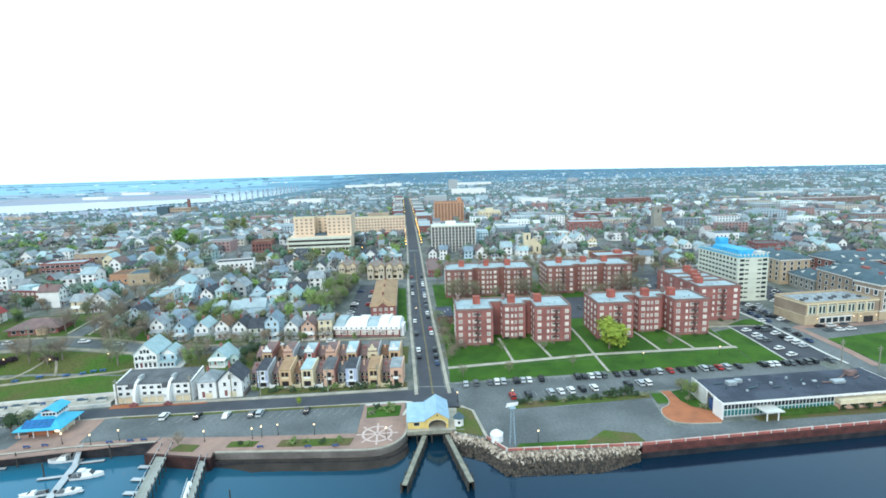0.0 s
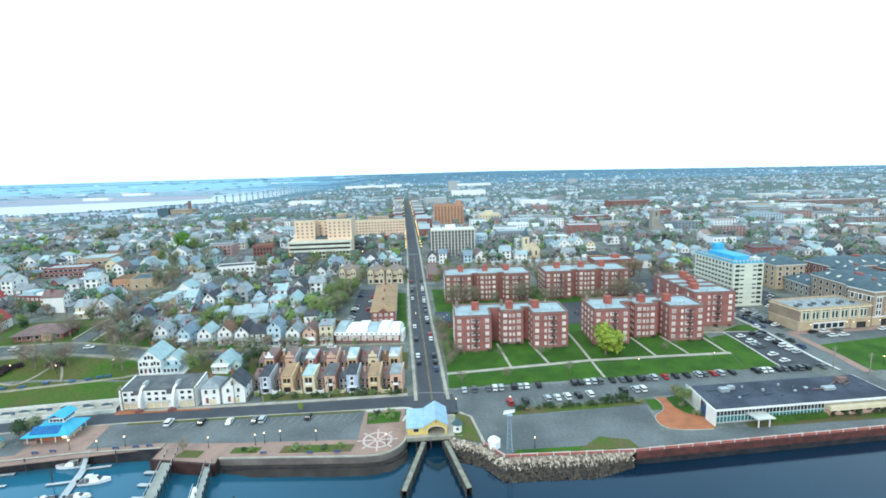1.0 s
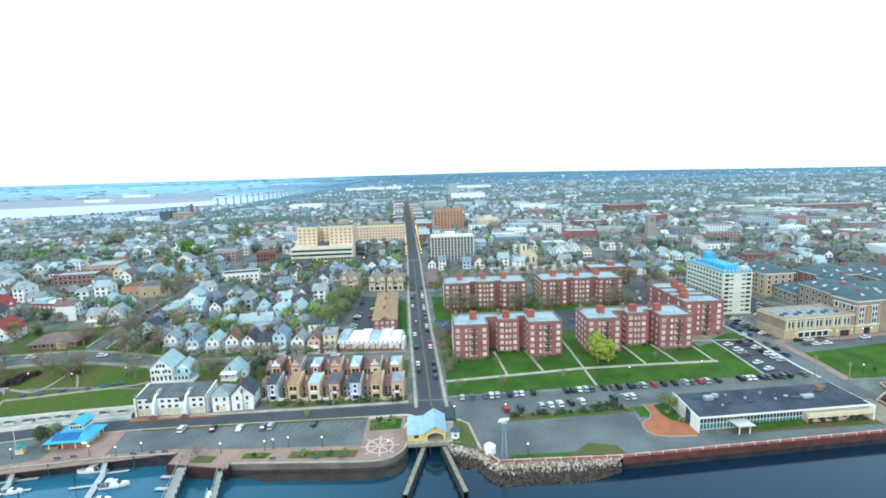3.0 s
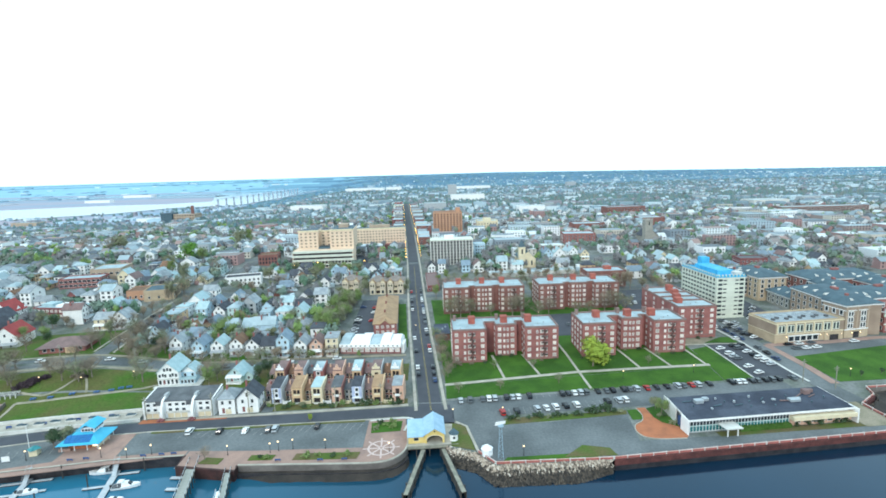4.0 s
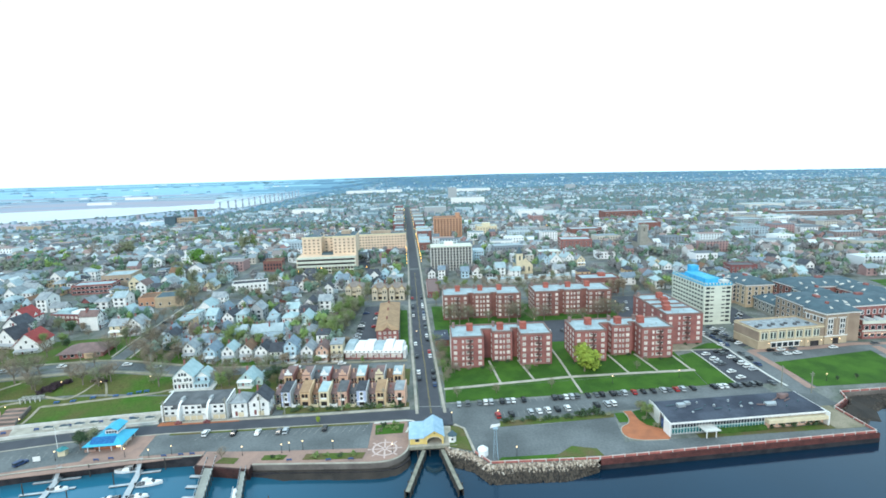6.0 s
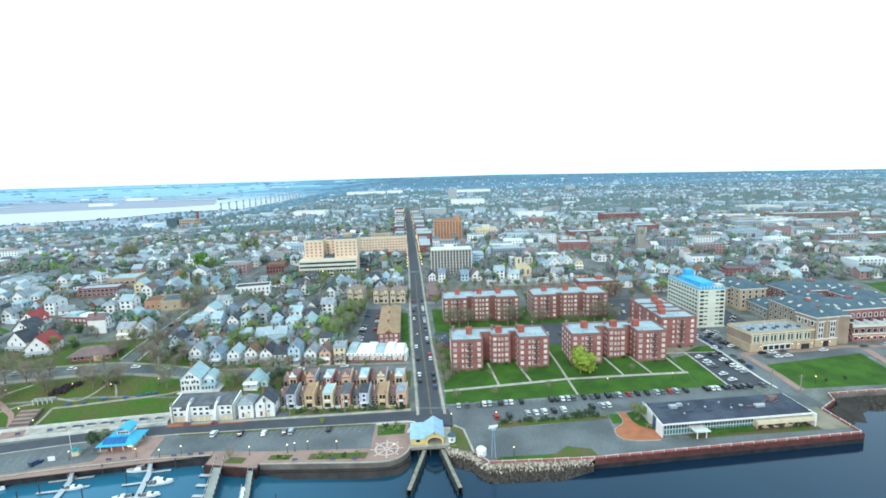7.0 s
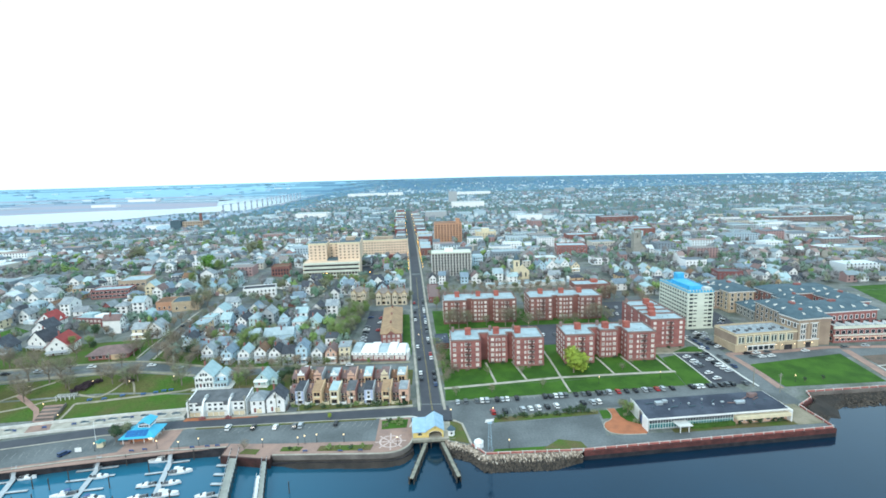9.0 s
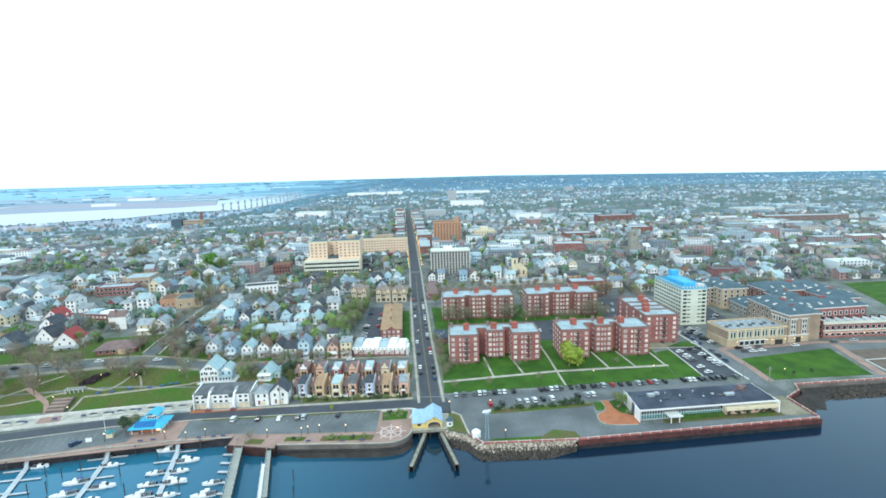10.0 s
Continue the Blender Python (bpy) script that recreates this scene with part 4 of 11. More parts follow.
strip("centre_line_twin", [(x + 0.22, y) for x, y in SMITH[:4]], 0.12, 0.125, M["paint_yellow"], "yellow centre line", "road marking", skirt=0.02)
strip("lot_kerb_east", [(161.4, 168.6), (160.1, 178), (158.6, 199), (158.5, 214), (157.2, 234)], 1.1, 0.26, M["pale"], "pale kerb between the lot and the street", "kerb")
strip("lot_kerb_west", [(141.0, 172.2), (140.2, 190), (139.0, 209.6)], 0.5, 0.26, M["pale"], "pale kerb of the school lot", "kerb")
strip("lot_kerb_north", [(126, 210.4), (139.0, 209.8), (158.2, 209.2)], 0.6, 0.27, M["concrete"], "pale kerb at the head of the school lot", "kerb")
strip("crossing_line", [(-5.4, 163.6), (5.0, 163.0)], 0.3, 0.13, M["paint_white"], "white stop line", "road marking", skirt=0.02)

# ---- lots, lawns and paths ----
sheet("parking_lot_marina", [(-111, 134.2), (-23.5, 131.9), (-23.5, 151), (-108, 149)], 0.07, M["asphalt"], "grey-blue asphalt parking lot beside the marina", "parking lot")
sheet("parking_lot_west", [(-215, 113.6), (-126, 129.6), (-128, 147), (-205, 134)], 0.07, M["asphalt"], "grey asphalt parking lot with faint stall lines", "parking lot")
sheet("promenade_west", [(-215, 112.2), (-84, 132.2), (-84, 135), (-128, 131.5)], 0.10, M["brick_pave"], "pinkish brick promenade along the marina", "promenade")
sheet("promenade_pavilion", [(-128, 129.4), (-107.6, 131.8), (-109.6, 149.2), (-128, 147)], 0.09, M["brick_pave"], "brick paving round the pavilion", "paving")
sheet("pier_head", [(-83.4, 126), (-63.4, 122.2), (-63.4, 133.2), (-83.4, 134.6)], 0.11, M["brick_pave"], "pinkish brick pier head", "paving")
sheet("promenade", [(-63.4, 124.8), (-23.4, 123), (-23.4, 132.2), (-63.4, 133.2)], 0.11, M["brick_pave"], "pinkish brick promenade", "promenade")
sheet("plaza", [(-23.4, 123), (-12.4, 124.8), (-9.6, 152), (-23.4, 151)], 0.12, M["brick_pave"], "pinkish brick plaza round a white compass rose", "plaza")
sheet("plaza_corner", [(-12.4, 124.8), (-9.2, 128.6), (-8.2, 133), (-9.6, 152)], 0.12, M["brick_pave"], "pinkish brick plaza edge", "plaza")
sheet("planting_bed", [(-61, 127.2), (-53, 126.9), (-52.2, 129.8), (-60.6, 130.2)], 0.25, M["lawn_dry"], "green planting bed in the promenade", "planting bed")
sheet("planting_bed", [(-46, 126.3), (-24.6, 125.6), (-23.8, 129.4), (-45.4, 130)], 0.25, M["lawn_dry"], "green planting bed in the promenade", "planting bed")
sheet("plaza_lawn", [(-21.6, 141.5), (-11, 142.2), (-10.6, 149.4), (-22.2, 148.8)], 0.25, M["lawn"], "small green lawn on the plaza", "lawn")
sheet("pier_head_bed", [(-77, 126.4), (-70, 125.6), (-69.4, 129.0), (-75.6, 130)], 0.25, M["lawn_dry"], "thin grass bed round a bare tree", "planting bed")
sheet("verge_high_west", [(-330, 192.5), (-164, 207.6), (-165, 244), (-330, 226)], 0.06, M["lawn_slope"], "patchy olive grass verge before the low brick house", "lawn")
sheet("verge_high_east", [(-157, 208.4), (-60, 212.4), (-60, 222), (-157, 226)], 0.06, M["lawn_slope"], "patchy front gardens along the street", "lawn")
sheet("house_gardens", [(-118, 174), (-70, 176), (-70, 203), (-119, 199.6)], 0.06, M["lawn_dry"], "dark overgrown gardens round the mint house", "garden")
sheet("row_gardens", [(-69.6, 186), (-10, 184), (-10, 200.6), (-69.6, 202)], 0.06, M["lawn_dry"], "small back gardens of the row houses", "garden")
sheet("yard_lawn", [(-288, 256), (-268, 247), (-268, 267), (-284, 276)], 0.12, M["lawn"], "small bright green lawn between houses", "lawn")
sheet("slip_forecourt", [(-9, 147), (9, 146), (9, 158), (-9, 158)], 0.10, M["road"], "asphalt forecourt behind the ferry slip", "paving")
sheet("slip_bank", [(7, 131), (15, 127.6), (13, 144.5), (8, 146)], 0.2, M["lawn_dry"], "thin grass bank beside the slip", "lawn")
strip("slip_path", [(9.5, 147), (13.2, 143.5), (15.8, 127.4)], 0.9, 0.3, M["concrete"], "low pale wall edge round the bank", "kerb")
sheet("parking_lot_flats", [(8, 149.6), (152, 157.5), (150, 172), (7, 164.6)], 0.08, M["asphalt"], "grey asphalt parking lot in front of the flats", "parking lot")
sheet("empty_lot", [(15.8, 127), (21.5, 120), (21.5, 141.5), (9, 150)], 0.08, M["asphalt"], "empty grey asphalt lot edge", "parking lot")
sheet("empty_lot_main", [(21.5, 120), (70.4, 121.2), (74.6, 147.8), (21.5, 141.5)], 0.08, M["asphalt"], "empty worn asphalt lot on the waterfront", "parking lot")
sheet("lot_connection", [(9, 150), (21.5, 141.5), (40, 143.8), (32, 151.4)], 0.07, M["asphalt"], "asphalt link between the lots", "parking lot")
sheet("esplanade", [(68, 120.4), (165.6, 128.6), (165.4, 132.2), (70, 129.0)], 0.10, M["asphalt"], "grey esplanade walk", "paving")
sheet("hall_forecourt", [(153.6, 132), (165.4, 132.6), (165.2, 152), (154.4, 156)], 0.09, M["gravel"], "bare tan gravel beside the hall", "paving")
sheet("hall_verge", [(100, 129.4), (153.4, 132.4), (153.4, 135.6), (100, 132.6)], 0.11, M["lawn_dry"], "thin grass verge before the hall", "lawn")
sheet("shore_grass", [(23, 119.9), (58, 120.0), (46, 123.2), (25, 122.6)], 0.13, M["lawn"], "thin grass strip on the shore", "lawn")
sheet("shore_grass_knoll", [(43.5, 121.4), (61, 121.0), (60, 125.6), (51.4, 128.0)], 0.145, M["lawn_dry"], "rough grass patch on the edge of the empty lot", "lawn")
sheet("hedge_bank", [(27, 143.6), (74.4, 147.6), (75.4, 150.6), (28, 148.2)], 0.16, M["lawn_dry"], "grass bank with shrubs between the lots", "lawn")
sheet("hall_lawn", [(83.4, 141.6), (89.4, 137.2), (89.2, 153.6), (83.6, 151.6)], 0.15, M["lawn"], "green lawn beside the hall", "lawn")
sheet("neck_lawn", [(75.0, 143.4), (79.6, 143.6), (80.4, 151), (75.8, 150.8)], 0.15, M["lawn"], "small green lawn beside the brick walk", "lawn")
BULB = curve_pts([(79.9, 152.0), (80.0, 146.5), (78.2, 142.2), (74.6, 139.4), (73.2, 135.2), (74.6, 131.4), (79.6, 129.7), (88.2, 129.5)])
def brick_court():
    """An orange brick walk that widens into a rounded court, with a pale kerb round it."""
    bm = bmesh.new()
    prism(bm, BULB + [(90.0, 131.6), (89.6, 136.6), (84.6, 140.4), (83.2, 144.5), (83.2, 152.0)], 2.3, 2.72)
    struct("brick_court", bm, M["brick_orange"], "orange brick walk widening to a rounded court", "paving")
    wall_line("court_kerb", [(x - 0.1, y - 0.05) for x, y in BULB], 0.28, 2.3, 2.8, M["concrete"], "pale kerb round the brick court", "kerb", -1)


brick_court()
sheet("front_lawn", [(6.6, 166.4), (127, 172.8), (128, 186.5), (6.8, 177.6)], 0.12, M["lawn"], "mown green lawn in front of the flats", "lawn")
sheet("flats_lawn", [(6.8, 178), (129, 187), (129, 304), (1, 306)], 0.07, M["lawn"], "mown green lawn round the brick flats", "lawn")
strip("flats_walk", [(6.4, 178.4), (36, 181.8), (67, 185.4), (100, 186.6), (129, 187.4)], 1.8, 0.22, M["concrete"], "pale concrete walk across the lawn", "path")
for a, b in (((30.5, 206), (33.2, 182)), ((45.5, 206), (49.5, 184)), ((66, 232), (68.2, 170)), ((93.5, 208), (96.4, 187)), ((107.6, 208), (111, 188)), ((126, 205), (127.5, 188)), ((4, 230), (66, 232))):
    strip("lawn_walk", [a, b], 1.1, 0.2, M["concrete"], "pale concrete walk between the flats", "path")
sheet("flats_yard", [(58, 230), (128, 232), (128, 268), (58, 267)], 0.13, M["road"], "asphalt yard between the rows of flats", "paving")
sheet("flats_lot", [(124, 268), (158.4, 272), (156, 316), (124, 314)], 0.12, M["road"], "asphalt lot between the flats and the tower", "parking lot")
sheet("parking_lot_school", [(141, 172.2), (160.6, 172), (158.2, 209.4), (139.2, 209.8)], 0.10, M["road"], "asphalt parking lot full of cars", "parking lot")
sheet("lot_lawn", [(127.4, 173), (140.6, 172.8), (138.6, 207), (129.6, 204)], 0.14, M["lawn"], "green lawn beside the school lot", "lawn")
sheet("lot_lawn_rear", [(140, 211.6), (157.2, 210.6), (156.4, 219), (152, 219)], 0.14, M["lawn"], "green lawn at the foot of the end block", "lawn")
sheet("end_block_yard", [(118, 207), (139, 210.6), (150, 219), (126, 219)], 0.12, M["gravel"], "bare worn ground before the end block", "yard")
sheet("field", [(174, 167.6), (226, 169), (229, 201), (172, 192)], 0.12, M["lawn"], "open green playing field on the shore", "lawn")
strip("field_walk", [(170.5, 166), (171, 180), (168, 206)], 3.6, 0.17, M["brick_pave"], "pinkish pavement beside the playing field", "pavement")
sheet("tower_yard", [(165.5, 216), (169, 212), (204, 229), (204, 248)], 0.1, M["road"], "dark asphalt yard behind the school front", "parking lot")
sheet("tower_yard_rear", [(186, 240), (204, 248), (205, 290), (187, 290)], 0.1, M["road"], "dark asphalt yard behind the school front", "parking lot")
strip("field_path", [(231, 168), (236, 206)], 4.5, 0.16, M["brick_pave"], "brick path beside the field", "path")
strip("school_pavement", [(168, 205.6), (200, 206.6), (228, 210), (300, 206)], 3.4, 0.2, M["brick_pave"], "pinkish brick pavement before the school", "pavement")
sheet("school_street", [(168, 193), (330, 203), (330, 214), (168, 209)], 0.09, M["asphalt"], "asphalt street before the school", "road")
sheet("east_court", [(238, 170), (330, 176), (330, 202), (238, 200)], 0.08, M["brown_court"], "brown worn court beside the field", "paving")
strip("east_court_kerb", [(300, 189), (236.6, 185.4), (236.4, 171.2), (300, 175.2)], 0.6, 0.24, M["pale"], "pale kerb round the brown court", "kerb")
sheet("far_field", [(326, 258), (420, 262), (440, 345), (352, 338)], 0.12, M["lawn"], "green school field", "lawn")
sheet("park_slope", [(-330, 152), (-119, 166.5), (-119, 181), (-330, 170)], 0.15, M["lawn_slope"], "green grass slope above the terrace wall", "lawn")
sheet("park_lawn", [(-330, 171), (-119, 182.5), (-121, 197.4), (-330, 177)], 0.14, M["lawn_slope"], "patchy green park lawn", "lawn")
strip("park_walk", [(-174, 173.6), (-164, 174.6), (-151, 176.9), (-137, 180.1), (-127, 183.4), (-122, 186.6)], 1.2, 0.26, M["path"], "pale park path", "path")
strip("park_walk_up", curve_pts([(-178, 180), (-166, 177.7), (-160.7, 181.3), (-157.6, 186.8), (-154.4, 188.0), (-151.4, 184.4), (-148.4, 179.2)]), 0.9, 0.27, M["path"], "pale park path climbing the slope", "path")
strip("park_walk_west", curve_pts([(-184, 176.8), (-190, 175.6), (-195, 173.3), (-203, 170.9), (-212, 169), (-240, 166)]), 1.1, 0.27, M["path"], "pale park path", "path")
strip("park_walk_far", curve_pts([(-193, 188.2), (-200.5, 184.3), (-205, 181.2), (-212, 177.5), (-222, 172), (-240, 169)]), 0.9, 0.28, M["path"], "pale park path", "path")
strip("park_walk_steps", [(-174, 173.6), (-173.8, 168.5), (-173, 160)], 1.2, 0.3, M["path"], "pale path down to the terrace", "path")
strip("park_ramp", [(-206.1, 180.5), (-198.2, 175.8), (-190.1, 170.4), (-186.4, 165.6), (-183.2, 160.6)], 2.2, 0.31, M["brick_pave"], "worn brick ramp down the park slope", "path")
sheet("terrace_gate", [(-178.6, 148.6), (-169, 150.4), (-174.6, 160.6), (-182.4, 159.6)], 1.0, M["brick_pave"], "worn brick landing in the terrace below the stair", "paving")
sheet("hospital_lot", [(-74.3, 429.8), (-59.3, 440.3), (-64.3, 504.1), (-79.5, 512.2)], 0.14, M["road"], "dark asphalt parking lot beside the hospital", "parking lot")
sheet("mid_lot", [(-46, 234), (-31, 234), (-33.5, 311), (-46.5, 312)], 0.1, M["road"], "asphalt parking lot between trees and a long brick block", "parking lot")
sheet("street_lawn", [(-16.5, 222), (-11.5, 222), (-16, 300), (-21, 300)], 0.12, M["lawn"], "narrow green lawn beside the street", "lawn")
sheet("garden_rows", [(-66, 161.6), (-9.4, 163.8), (-9.4, 168), (-66, 168)], 0.12, M["lawn_dry"], "front gardens of the row houses", "garden")
sheet("town_house_apron", [(-113, 155.4), (-80, 157), (-80, 159.2), (-113, 158.4)], 0.2, M["brick_orange"], "red brick apron before the white town houses", "paving")

# terrace wall of the park
T_LINE = [(-205, 141.6), (-192, 145.0), (-178, 147.8), (-160, 151.2), (-142, 154.0), (-113.6, 157.6)]
wall_line("terrace_wall", T_LINE, 0.5, 1.5, 3.7, M["pale"], "low pale concrete terrace wall", "wall")
strip("terrace", [(x - 0.9, y + 3.7) for x, y in T_LINE], 6.4, 0.95, M["concrete"], "pale concrete terrace below the park", "terrace")
wall_line("terrace_back_wall", [(x - 1.9, y + 7.1) for x, y in T_LINE], 0.5, 2.0, 4.7, M["pale"], "pale concrete retaining wall below the park slope", "wall")

# painted stall lines
def stall_lines(x0, y0, x1, y1, n, dx, dy):
    bm = bmesh.new()
    ln = math.hypot(dx, dy)
    wx, wy = -dy / ln * 0.055, dx / ln * 0.055
    for k in range(n + 1):
        u = k / n
        x, y = x0 + (x1 - x0) * u, y0 + (y1 - y0) * u
        z = max(H(x, y), H(x + dx, y + dy)) + 0.105
        bm.faces.new([bm.verts.new(p) for p in ((x - wx, y - wy, z), (x + wx, y + wy, z), (x + dx + wx, y + dy + wy, z), (x + dx - wx, y + dy - wy, z))])
    struct("stall_lines", bm, M["paint_white"], "thin worn white parking stall lines", "road marking", "stuff")


for row in ((-92, 143.2, -27, 144.6, 24, 1.6, 5.0), (-196, 123, -130, 137.5, 24, -1.5, 5.0), (24, 162.6, 120, 168.6, 34, -0.3, 4.8), (28, 150.6, 80, 156.4, 18, -0.3, 4.8)):
    stall_lines(*row)


# ---- brick flats ----
def fire_escape_mesh(storeys, sh):
    def build():
        bm = bmesh.new()
        for k in range(storeys):
            z = 1.9 + k * sh
            box(bm, -1.5, 1.5, -1.1, 0.0, z, z + 0.08)
            for zz in (z + 0.5, z + 1.0):
                box(bm, -1.5, 1.5, -1.12, -1.06, zz, zz + 0.06)
                for s in (-1.5, 1.44):
                    box(bm, s, s + 0.06, -1.1, 0, zz, zz + 0.06)
            for s in (-1.5, -0.75, 0, 0.7, 1.44):
                box(bm, s, s + 0.06, -1.12, -1.06, z, z + 1.06)
            if k < storeys - 1:
                solid(bm, [(-1.1, -0.9, z + 0.05), (-0.6, -0.9, z + 0.05), (1.1, -0.9, z + sh), (0.6, -0.9, z + sh), (-1.1, -0.5, z + 0.05), (-0.6, -0.5, z + 0.05), (1.1, -0.5, z + sh), (0.6, -0.5, z + sh)],
                      [(0, 1, 2, 3), (7, 6, 5, 4)])
        return mesh_of(bm, "fire_escape", M["iron"])
    return cached(("fe", storeys, sh), build)


def flats_block(m, label, wings, depth, storeys=5, sh=2.95, base=0.9, link_y=13.0, wall="brick"):
    """A brick block of flats: wings (x0, x1, y0) joined by a rear range, with parapets, pale roofs and brick bulkheads."""
    th = thing("apartment_building", m, label, "apartment building", "brick flats")
    top = base + storeys * sh + 0.5
    poly = []
    for k, (x0, x1, y0) in enumerate(wings):
        if k:
            poly.append((x0, link_y))
        poly += [(x0, y0), (x1, y0)]
        if k < len(wings) - 1:
            poly.append((x1, link_y))
    poly += [(wings[-1][1], depth), (wings[0][0], depth)]
    bm = bmesh.new()
    prism(bm, poly, -1.5, top)
    body = part("wall", bm, M[wall], th)
    bm = bmesh.new()
    for x0, x1, y0 in wings:
        box(bm, x0 + 0.5, x1 - 0.5, y0 + 0.5, depth - 0.5, top - 0.02, top + 0.06)
    for (a, b, _), (c, d, _) in zip(wings, wings[1:]):
        box(bm, b - 0.4, c + 0.4, link_y + 0.5, depth - 0.5, top - 0.02, top + 0.05)
    part("roof", bm, M["roof_pale"], th, "pale blue-white flat roof")
    # parapet runs round the outline
    n = len(poly)
    for k in range(n):
        (ax, ay), (bx, by) = poly[k], poly[(k + 1) % n]
        ln = math.hypot(bx - ax, by - ay)
        me = cached(("par", round(ln, 1)), lambda: mesh_of(_boxed((-0.06, ln + 0.06, -0.06, 0.42, 0.0, 0.75)), "parapet", M["parapet"]))
        part("parapet", me, None, th, "", Matrix.Translation((ax, ay, top)) @ pose(0, 0, 0.001 * k, 0, 0, math.degrees(math.atan2(by - ay, bx - ax))))
    win, small = window_mesh(1.5, 1.5, "blind", "white"), window_mesh(0.8, 1.3, "blind", "white")
    zs = [base + 0.8 + k * sh for k in range(storeys)]
    for x0, x1, y0 in wings:
        w = x1 - x0
        for z in zs:
            for u, me in ((0.12, win), (0.36, small), (0.5, win), (0.64, small), (0.88, win)) if w > 13 else ((0.2, win), (0.42, small), (0.58, small), (0.8, win)):
                part("window", me, None, th, "", pose(x0 + w * u, y0, z))
        if w > 13:
            part("fire_escape", fire_escape_mesh(storeys, sh), None, th, "rusty iron fire escape", pose(x0 + w * 0.57, y0 - 0.02, base))
        part("band_course", mesh_of(_boxed((x0 - 0.04, x1 + 0.04, y0 - 0.05, y0 + 0.2, base, base + 0.3)), "band_course", M["parapet"]), None, th)
    for k, (x0, x1, y0) in enumerate(wings):
        ylist = spaced(y0 + 0.6, (depth if k == 0 else link_y) - 0.3, 4 if k == 0 else 2)
        for z in zs:
            for y in ylist:
                part("window", small if k else win, None, th, "", pose(x0, y, z, 0, 0, -90))
    for z in zs:
        for y in spaced(wings[-1][2] + 0.6, depth - 0.5, 4):
            part("window", win, None, th, "", pose(wings[-1][1], y, z, 0, 0, 90))
    for k, (x0, x1, y0) in enumerate(wings):
        w = x1 - x0
        bx = x0 + w * (0.62, 0.45, 0.2)[k % 3]
        part("bulkhead", mesh_of(_boxed((bx - 1.6, bx + 1.6, depth - 9.5, depth - 6.3, top + 0.05, top + 3.3), (bx - 1.7, bx + 1.7, depth - 9.6, depth - 6.2, top + 3.3, top + 3.5)), "bulkhead", M["brick_roof"]), None, th, "red brick stair bulkhead")
        part("chimney", mesh_of(_boxed((x0 + 1.2, x0 + 2.6, depth - 3.4, depth - 1.8, top + 0.05, top + 2.6), (x0 + 1.1, x0 + 2.7, depth - 3.5, depth - 1.7, top + 2.6, top + 2.8)), "chimney", M["parapet"]), None, th)
        for q in range(3):
            vx, vy = x0 + w * (0.25 + 0.2 * q), y0 + 3 + 2.2 * q
            part("roof_vent", cached("rv", lambda: mesh_of(_boxed((-0.25, 0.25, -0.25, 0.25, 0, 0.6), (-0.35, 0.35, -0.35, 0.35, 0.6, 0.7)), "roof_vent", M["steel"])), None, th, "", pose(vx, vy, top + 0.06))
    if depth > 30:
        for q, y in enumerate((8.0, 16.5, 26.0)):
            part("bulkhead", _boxed((3.0 + 3.5 * q, 6.4 + 3.5 * q, y, y + 3.6, top + 0.05, top + 2.6), (2.9 + 3.5 * q, 6.5 + 3.5 * q, y - 0.1, y + 3.7, top + 2.6, top + 2.8)), M["brick_roof"], th, "red brick stair bulkhead")
            part("fire_wall", _boxed((0.6, 19.9, y + 4.4, y + 4.8, top + 0.05, top + 0.95)), M["parapet"], th, "low fire wall across the roof")
    return th


WINGS = [(0, 16.3, 0.0), (21.3, 31.8, 6.5), (35.0, 51, 1.0)]
flats_block(pose(11, 199, 4.6), "five-storey red brick flats with three wings and pale flat roofs", WINGS, 19.5, link_y=11.5)
flats_block(pose(74, 201, 4.9), "five-storey red brick flats behind a lime-green tree", WINGS, 19.5, link_y=11.5)
flats_block(pose(9, 275, 7.2), "five-storey red brick flats set behind the front row", [(0, 16.5, 0.0), (20, 32, 2.0), (35.4, 51, 0.0)], 21, link_y=4.0, wall="brick_dark")
flats_block(pose(69.5, 276.5, 7.2), "five-storey red brick flats set behind the front row", [(0, 16.5, 0.0), (20, 32, 2.0), (35.4, 51, 0.0)], 21, link_y=4.0, wall="brick_dark")
flats_block(pose(130, 220, 6.0), "five-storey red brick flats standing end-on to the water", [(0, 20.5, 0.0)], 44, wall="brick")


SHED_Y = 371


def boiler_house():
    """A low dark-roofed service building beside the front flats."""
    th = thing("service_building", pose(3.2, 229.5, 6.2, 0, 0, 2), "low service building with a dark slate-blue roof", "outbuilding")
    part("wall", _boxed((0, 7.6, 0, 17, -2, 3.2)), M["brick_dark"], th)
    part("roof", _boxed((-0.4, 8.0, -0.5, 17.4, 3.2, 3.5)), M["roof_tar"], th, "dark slate-blue flat roof")
    for k in range(3):
        part("roof_vent", _boxed((2 + 1.8 * k, 2.7 + 1.8 * k, 4 + 3 * k, 4.7 + 3 * k, 3.5, 4.1)), M["steel"], th)
    me = window_mesh(1.2, 1.0, "glass", "white")
    windows_on(th, me, "front", 7.6, 17, (2.0, 5.4), (1.0,))


boiler_house()


